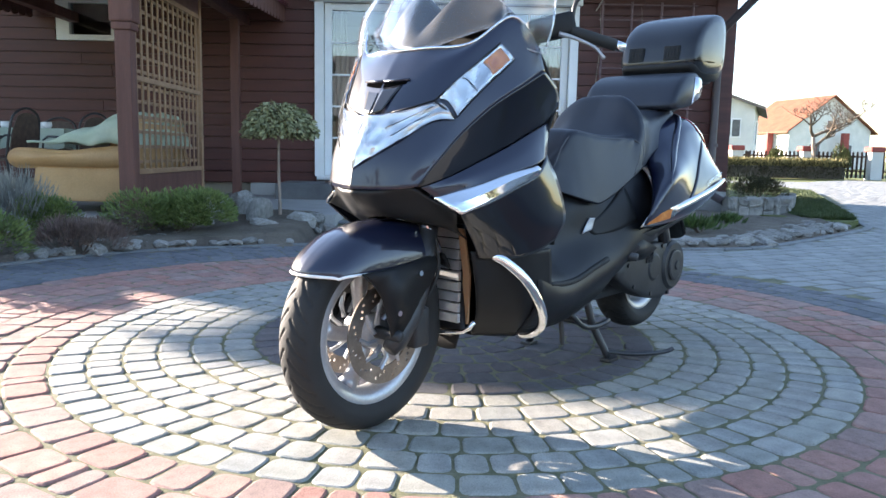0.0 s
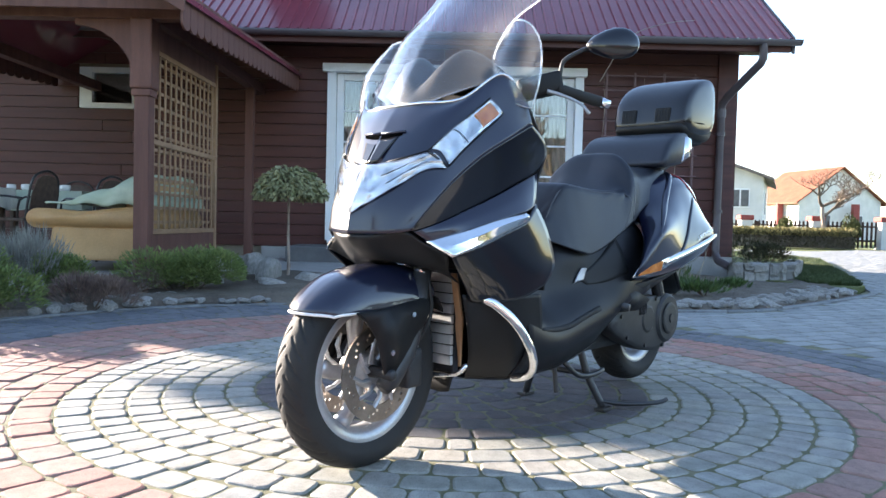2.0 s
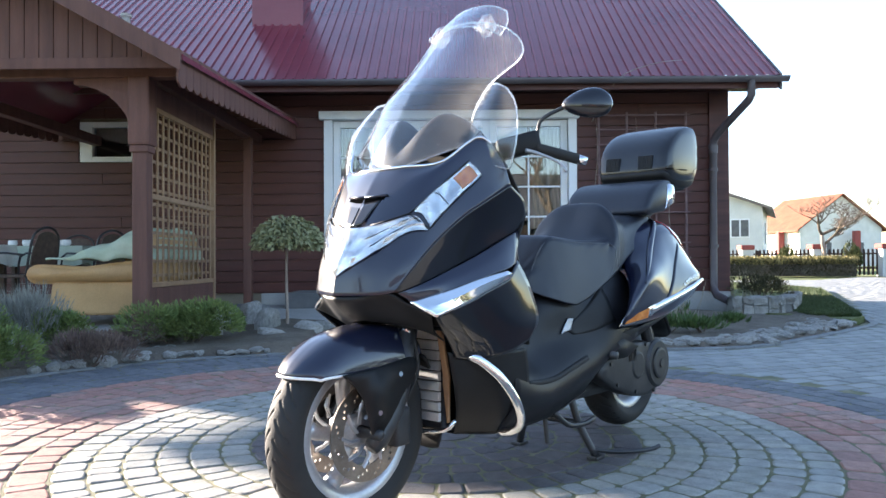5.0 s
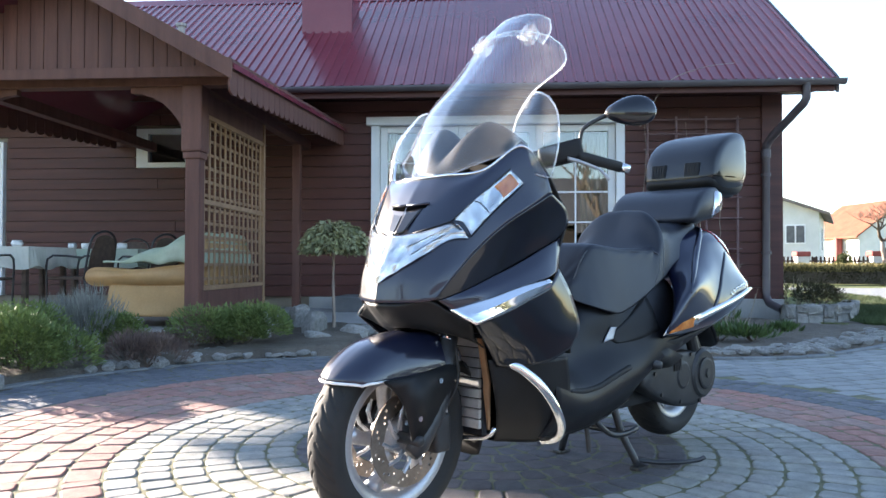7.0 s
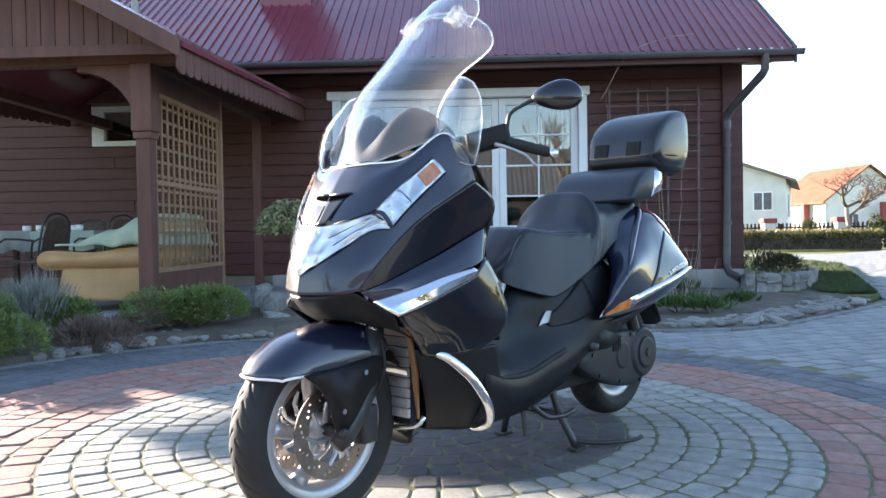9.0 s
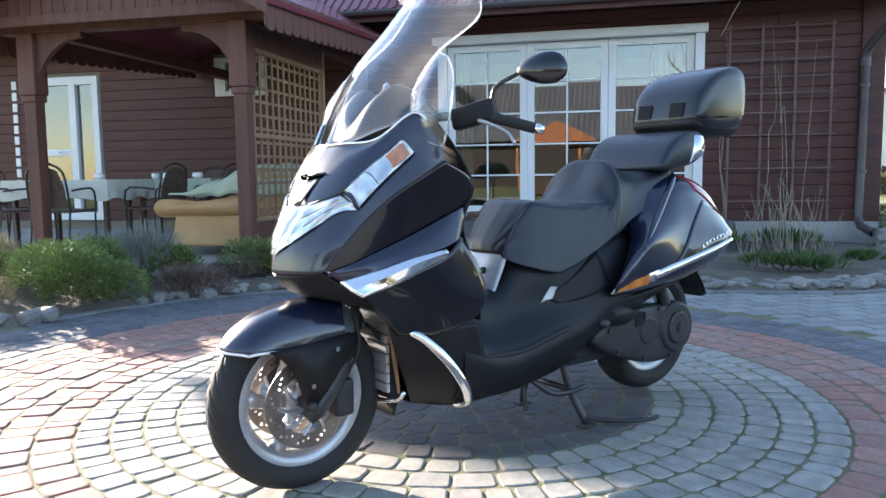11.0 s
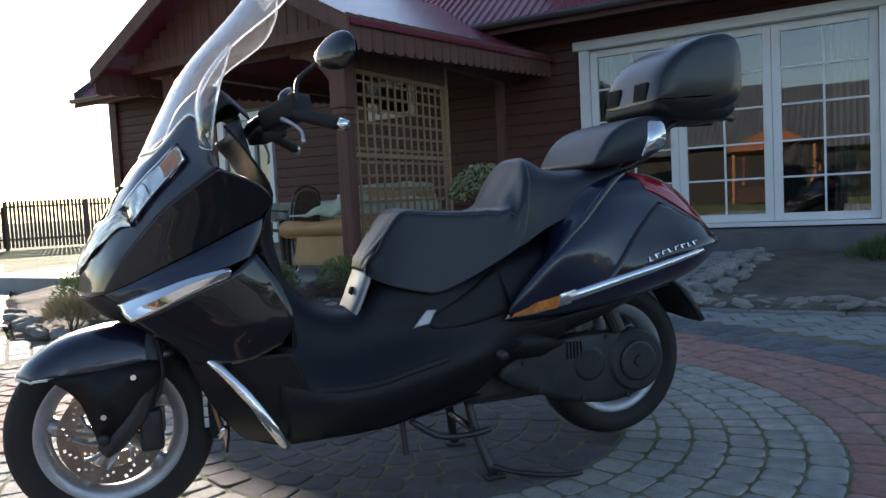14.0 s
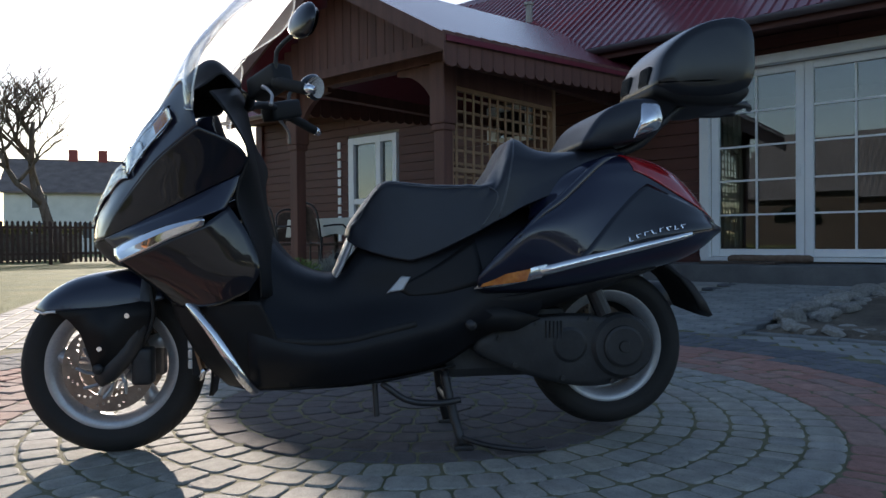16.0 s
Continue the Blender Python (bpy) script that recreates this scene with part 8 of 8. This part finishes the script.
cottage("cottage", 14.5, 42.7, 66, 9, 8.0, 3.45, 5.0, "tile_brown", "white rendered bungalow with a low brown gabled roof", [("left", -2.9, 1.85, 0.95, 1.0), ("left", 0.4, 1.85, 0.95, 1.0), ("front", -2.0, 1.5, 1.3, 1.3)])
orange_house = cottage("cottage", 36.2, 73.5, 100, 8.5, 8.6, 3.6, 6.7, "tile_orange", "pale cottage with an orange tiled roof, gable to the drive", [("left", -1.8, 1.0, 1.2, 1.3), ("left", 1.6, 1.0, 1.2, 1.3), ("left", 0, 3.6, 0.9, 0.9)])
for px_, py_ in ((31.95, 71.0), (33.25, 69.0), (38.0, 68.6)):
    part("porch_post", box(px_ - 0.27, px_ + 0.27, py_ - 0.27, py_ + 0.27, 0.0, 3.25, 0.02), M["brick_pier"], orange_house, "crimson porch post", matrix=orange_house.matrix_basis.inverted())
cottage("cottage", 36.5, 42.0, -20, 10, 8, 3.4, 6.0, "tile_brown", "pale rendered cottage beyond the fence", [("front", -2.6, 1.2, 1.3, 1.3), ("front", 1.8, 1.2, 1.3, 1.3)])

# ---- far left: fence, old house ----
fence([(-23.5, -6.0), (-24.0, 4.0), (-22.5, 12.5)], 1.4, "dark wooden picket fence behind the lawn", 0.15)
fence([(-22.5, 12.5), (-20.5, 15.5)], 1.6, "green-grey boarded garden gate", 0.11, "bark")
cottage("old_house", -63.0, 27.0, 62, 11, 9, 4.9, 7.6, "tile_brown", "old two-storey house with two brick chimneys", [("front", -3, 1.0, 1.2, 1.4), ("front", 0, 1.0, 1.2, 1.4), ("front", 3, 1.0, 1.2, 1.4), ("front", -3, 3.4, 1.2, 1.2), ("front", 3, 3.4, 1.2, 1.2)], ((-1.0, 8.6), (1.3, 8.6)))
hedge(-27.5, -4.0, -29.0, 12.0, 1.1, 1.2, 63, "untrimmed brown hedge behind the fence")

# ---- across the yard, seen in the panes ----
barn = tagged(empty("barn", pose(0, -30, 0)), "long barn with a grey corrugated roof across the yard", "barn")
part("wall", box(-13, 13, -4, 4, -0.1, 3.0), M["barn_wood"], barn)
for sy in (1, -1):
    bm = bmesh.new()
    vs0, vs1 = [], []
    for i in range(181):
        x = -13.6 + 27.2 * i / 180
        dz = 0.03 * (i % 2)
        vs0.append(bm.verts.new((x, sy * 4.6, 2.75 + dz)))
        vs1.append(bm.verts.new((x, 0, 6.4 + dz)))
    for i in range(180):
        bm.faces.new((vs0[i], vs0[i + 1], vs1[i + 1], vs1[i]))
    thick(part("roof", bm, M["grey_sheet"], barn, "grey corrugated roof"), 0.02)
gaz = tagged(empty("gazebo", pose(-2.2, -20.0, 0)), "open orange-stained wooden gazebo with a pyramid roof", "gazebo")
for sx in (1, -1):
    for sy in (1, -1):
        part("post", box(sx * 1.5 - 0.06, sx * 1.5 + 0.06, sy * 1.5 - 0.06, sy * 1.5 + 0.06, -0.05, 2.5, 0.01), M["gazebo_wood"], gaz)
for k in range(4):
    bm = bmesh.new()
    m = Matrix.Rotation(k * math.pi / 2, 4, "Z")
    add_prism(bm, [m @ Vector((-1.95, -1.95, 2.42)), m @ Vector((1.95, -1.95, 2.42)), m @ Vector((0, 0, 3.55))], (0, 0, 0.04))
    part("roof", bm, M["gazebo_wood"], gaz)
    part("railing", box(-1.44, 1.44, -0.03, 0.03, 0.05, 0.75, 0.01), M["fence_wood"], gaz, matrix=m @ Matrix.Translation((0, -1.5, 0)))

# far line of trees beyond the yard, mirrored in paint and panes
wood_rng = random.Random(77)
clumps = []
for k in range(150):
    a = radians(wood_rng.uniform(-112, 12))
    r_ = wood_rng.uniform(42, 58)
    clumps.append((r_ * math.cos(a), r_ * math.sin(a), wood_rng.uniform(1.5, 3.6)))


def wood_place(r):
    x, y, h = r.choice(clumps)
    d = Vector((r.gauss(0, 1), r.gauss(0, 1), r.gauss(0, 1))).normalized()
    return Vector((x + d.x * h * 0.8, y + d.y * h * 0.8, max(0.0, h + d.z * h))), d + Vector((0, 0, 0.4))


wood = blades("tree_line", 14000, wood_place, 1.1, 0.32, M["far_wood"], None, 78)
tagged(wood, "dark line of distant bushes and trees beyond the yard", "trees", kind="stuff")


# ---- paving stones ----
def stone_outline(r0, r1, half, jag, rnd):
    """Corners of one ring stone, rounded, in polar steps round the circle's middle."""
    g = 0.0022
    c = min(0.023, (r1 - r0) * 0.3, half * r0 * 0.6)
    out = []
    a0, a1 = -half + g / r0, half - g / r0
    b0, b1 = r0 + g, r1 - g
    for a, r, s in ((a0, b0, 0), (a1, b0, 1), (a1, b1, 2), (a0, b1, 3)):
        da = c / r * (1 if s in (0, 3) else -1)
        dr = c if s in (0, 1) else -c
        seq = [(a + da, r), (a + da * 0.29, r + dr * 0.29), (a, r + dr)]
        if s in (0, 2):
            seq = seq[::-1]
        out += seq
    return out


def add_stone(bm, r0, r1, mid, half, dz, tilt=(0, 0), mid0=None):
    pts = stone_outline(r0, r1, half, 0, None)
    rc = (r0 + r1) / 2
    rings = []
    for inset, z in ((0.0, -0.03), (0.0, -0.008), (0.0025, -0.0025), (0.0075, 0.0)):
        ring = []
        for a, r in pts:
            aa = a * (1 - inset / (half * rc))
            r2 = rc + (r - rc) * (1 - inset / ((r1 - r0) / 2))
            x, y = r2 * math.cos(mid + aa), r2 * math.sin(mid + aa)
            zz = z + dz + (tilt[0] * (r2 - rc) + tilt[1] * aa * rc if z > -0.02 else 0)
            ring.append(bm.verts.new((x, y, zz)))
        rings.append(ring)
    n = len(pts)
    for a, b in zip(rings, rings[1:]):
        for i in range(n):
            bm.faces.new((a[i], a[(i + 1) % n], b[(i + 1) % n], b[i]))
    bm.faces.new(rings[-1])


rngp = random.Random(11)
zones = {"core": [], "disc": [], "red": [], "dark": []}
ring_w = R_DISC / 13
r = 0.0
ring_i = 0
CORE = 7          # rings of darker stones in the middle
while r < 3.2:
    wdt = ring_w if r < R_DISC - 0.01 else 0.13
    r1 = r + wdt
    if ring_i == 0:
        n = 4
    rc = (r + r1) / 2
    a = rngp.random() * 6.28
    sizes = []
    total = 0
    while total < 2 * math.pi * rc - 0.06:
        s = rngp.choice((0.088, 0.105, 0.118, 0.135)) if r < R_DISC - 0.01 else rngp.choice((0.075, 0.11, 0.14, 0.17))
        sizes.append(s)
        total += s
    f = 2 * math.pi * rc / total
    for s in sizes:
        half = s * f / rc / 2
        mid = a + half
        a += 2 * half
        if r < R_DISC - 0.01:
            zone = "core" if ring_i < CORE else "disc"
        elif rc < red_out(mid):
            zone = "red"
        elif rc < dark_out(mid) + (0.04 if 106 < math.degrees(mid) % 360 < 166 else -0.02):
            zone = "dark"
        else:
            continue
        if ring_i == 0:
            continue
        zones[zone].append((r, r1, mid, half))
    r = r1
    ring_i += 1

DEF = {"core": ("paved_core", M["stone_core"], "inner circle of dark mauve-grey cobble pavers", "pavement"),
       "disc": ("paved_circle", M["stone_grey"], "circle of worn grey cobble pavers laid in rings", "pavement"),
       "red": ("paved_ring_red", M["stone_red"], "ring of worn brick-red cobble pavers", "pavement"),
       "dark": ("paved_ring_dark", M["stone_dark"], "border ring of dark slate-grey cobble pavers", "pavement")}
for zone, items in zones.items():
    nm, mt, lb, ct = DEF[zone]
    base = structure(empty(nm, pose(CX, CY, 0)), lb, ct)
    # the stones nearest to the parked scooter's front are parts of their own
    items.sort(key=lambda q: math.hypot(CX + q[0] * math.cos(q[2]) - 0.4, CY + q[0] * math.sin(q[2]) + 0.2))
    rest = bmesh.new()
    shared = {}
    for k, (r0, r1, mid, half) in enumerate(items):
        dz = rngp.uniform(-0.0035, 0.0015)
        tilt = (rngp.uniform(-0.03, 0.03), rngp.uniform(-0.03, 0.03))
        if k < 300:
            key = (round(r0, 3), round(half * r0, 3))
            if key not in shared:
                bm = bmesh.new()
                add_stone(bm, r0, r1, 0.0, half, 0.0)
                me = bpy.data.meshes.new("paving_stone")
                bm.to_mesh(me)
                bm.free()
                me.materials.append(mt)
                shared[key] = me
            tl = Matrix.Rotation(mid, 4, "Z")
            rc = (r0 + r1) / 2
            wob = Matrix.Translation((rc, 0, 0)) @ Matrix.Rotation(tilt[0] * 0.5, 4, "X") @ Matrix.Rotation(tilt[1] * 0.5, 4, "Y") @ Matrix.Rotation(rngp.uniform(-0.02, 0.02), 4, "Z") @ Matrix.Translation((-rc, 0, 0))
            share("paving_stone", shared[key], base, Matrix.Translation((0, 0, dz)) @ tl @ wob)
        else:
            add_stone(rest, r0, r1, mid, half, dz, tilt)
    if len(items) > 300:
        ob = part("further_stones", rest, mt, base)
        ob["kind"] = "stuff"
    else:
        rest.free()
hub = bmesh.new()
bmesh.ops.create_cone(hub, cap_ends=True, segments=16, radius1=0.105, radius2=0.098, depth=0.03)
bmesh.ops.translate(hub, vec=(CX, CY, -0.016), verts=hub.verts[:])
tagged(link_mesh("centre_stone", hub, M["stone_core"]), "round dark stone in the middle of the paving", "paver", kind="structure")


# rectangular pavers of drive and path
def paver_field(name, inside, x0, x1, y0, y1, lx, ly, ang, label, zf=lambda x, y: 0.0, material="paver_drive"):
    bm = bmesh.new()
    ca, sa = math.cos(ang), math.sin(ang)
    verts, faces = [], []
    j = 0
    v = y0
    while v < y1:
        u = x0 + (0.5 * lx if j % 2 else 0)
        while u < x1:
            cx, cy = u * ca - v * sa, u * sa + v * ca
            if inside(cx, cy):
                g, hx, hy = 0.004, lx / 2 - 0.005, ly / 2 - 0.005
                dz = zf(cx, cy) + rngp.uniform(-0.003, 0.0015)
                n0 = len(verts)
                for ins, zz in ((0, -0.02), (0, -0.008), (0.009, 0.0)):
                    for sx, sy in ((-1, -1), (1, -1), (1, 1), (-1, 1)):
                        du, dv = sx * (hx - ins), sy * (hy - ins)
                        verts.append((cx + du * ca - dv * sa, cy + du * sa + dv * ca, dz + zz))
                for a in (0, 4):
                    for i in range(4):
                        faces.append((n0 + a + i, n0 + a + (i + 1) % 4, n0 + a + 4 + (i + 1) % 4, n0 + a + 4 + i))
                faces.append((n0 + 8, n0 + 9, n0 + 10, n0 + 11))
            u += lx
        v += ly
        j += 1
    me = bpy.data.meshes.new(name)
    me.from_pydata(verts, [], faces)
    me.materials.append(M[material])
    ob = new(name, me)
    bm.free()
    return tagged(ob, label, "pavement", kind="stuff")


def beyond_rings(x, y):
    return math.hypot(x - CX, y - CY) > dark_out(math.atan2(y - CY, x - CX)) + 0.06


def on_drive(x, y):
    edge = 3.95 if x < 2.2 else 3.95 + (x - 2.2) * 0.28 if x < 2.9 else 4.12 + (x - 2.9) * 0.98 if x < 5 else 6.3 + (x - 5) * 2.2
    if x > 8.4:
        edge = 23.0 + max(0.0, min(4.0, x - 12.4)) if x > 8.9 or y < 16.8 else 14.6 + 5 * (x - 8.45)
    return (x > 0.5 or (y < -1.6 and x > -5.0)) and y < edge and beyond_rings(x, y) and y > -8.5 and x < 14 + 0.6 * max(0.0, y - 6)


def on_left_path(x, y):
    if x > 0.5 or y < -1.6 and x > -5.0 or not beyond_rings(x, y):
        return False
    if x > -3.6:
        return y < 1.72
    return 0.86 - 0.585 * (x + 4.34) < y < 1.78 - 0.55 * (x + 3.6) if x < -4.34 else y < 1.78


paver_field("driveway_pavers", on_drive, -9, 25, -13, 18.5, 0.21, 0.14, radians(24), "grey rectangular concrete pavers of the driveway")
paver_field("left_path_pavers", on_left_path, -16.5, 2, -11, 9, 0.21, 0.14, radians(-30), "pale grey pavers of the path past the lawn")
paver_field("door_path_pavers", lambda x, y: -0.62 < x < path_edge(y) - 0.07 and 3.0 < y < 7.02 and beyond_rings(x, y), -1, 1, 3, 7.1, 0.2, 0.1, 0, "grey pavers leading up to the garden door", rise)
paver_field("path_edging_pavers", lambda x, y: -0.74 < x < -0.62 and 3.8 < y < 7.02, -1, 1, 3.8, 7.1, 0.13, 0.2, 0, "dark edging stones along the path", lambda x, y: rise(x, y) + 0.012, "stone_dark")


# kerb stones between paving and flower beds
def kerb(name, pts, label, wide=0.075, top=0.018, climb=0.0):
    t = structure(empty(name), label, "kerb")
    P = catmull([(x, y, 0) for x, y in pts], 300)
    acc, start = 0.0, 0
    for i in range(1, 300):
        acc += (P[i] - P[i - 1]).length
        if acc > 0.24 or i == 299:
            a, b = P[start], P[i]
            d = b - a
            bm = box(-d.length / 2 + 0.002, d.length / 2 - 0.002, -wide / 2, wide / 2, -0.06, top, 0.007)
            part("kerb_stone", bm, M["kerb"], t, matrix=pose((a.x + b.x) / 2, (a.y + b.y) / 2, rngp.uniform(-0.002, 0.002) + climb * rise(0, (a.y + b.y) / 2), 0, 0, math.degrees(math.atan2(d.y, d.x)) + rngp.uniform(-0.6, 0.6)))
            acc, start = 0.0, i
    return t


kerb("kerb_path", [(path_edge(y), y) for y in (3.72, 4.5, 5.4, 6.3, 7.02)], "dark edging stones along the path", 0.12, 0.022, 1.0)
arc = [radians(a) for a in range(104, 167, 6)]
kerb("kerb_left", [rim_point(a, dark_out(a) + 0.03) for a in arc], "narrow slate-grey kerb round the flower bed", 0.07, 0.012)
kerb("kerb_right", [(0.52, 4.00), (1.2, 3.99), (2.2, 4.0), (2.6, 4.09), (2.95, 4.27), (3.4, 4.66), (4.0, 5.24), (4.6, 5.83), (4.95, 6.25), (5.15, 6.70), (6.30, 9.40), (7.40, 12.00), (8.45, 14.40)], "narrow slate-grey kerb round the flower bed", 0.08, 0.014)
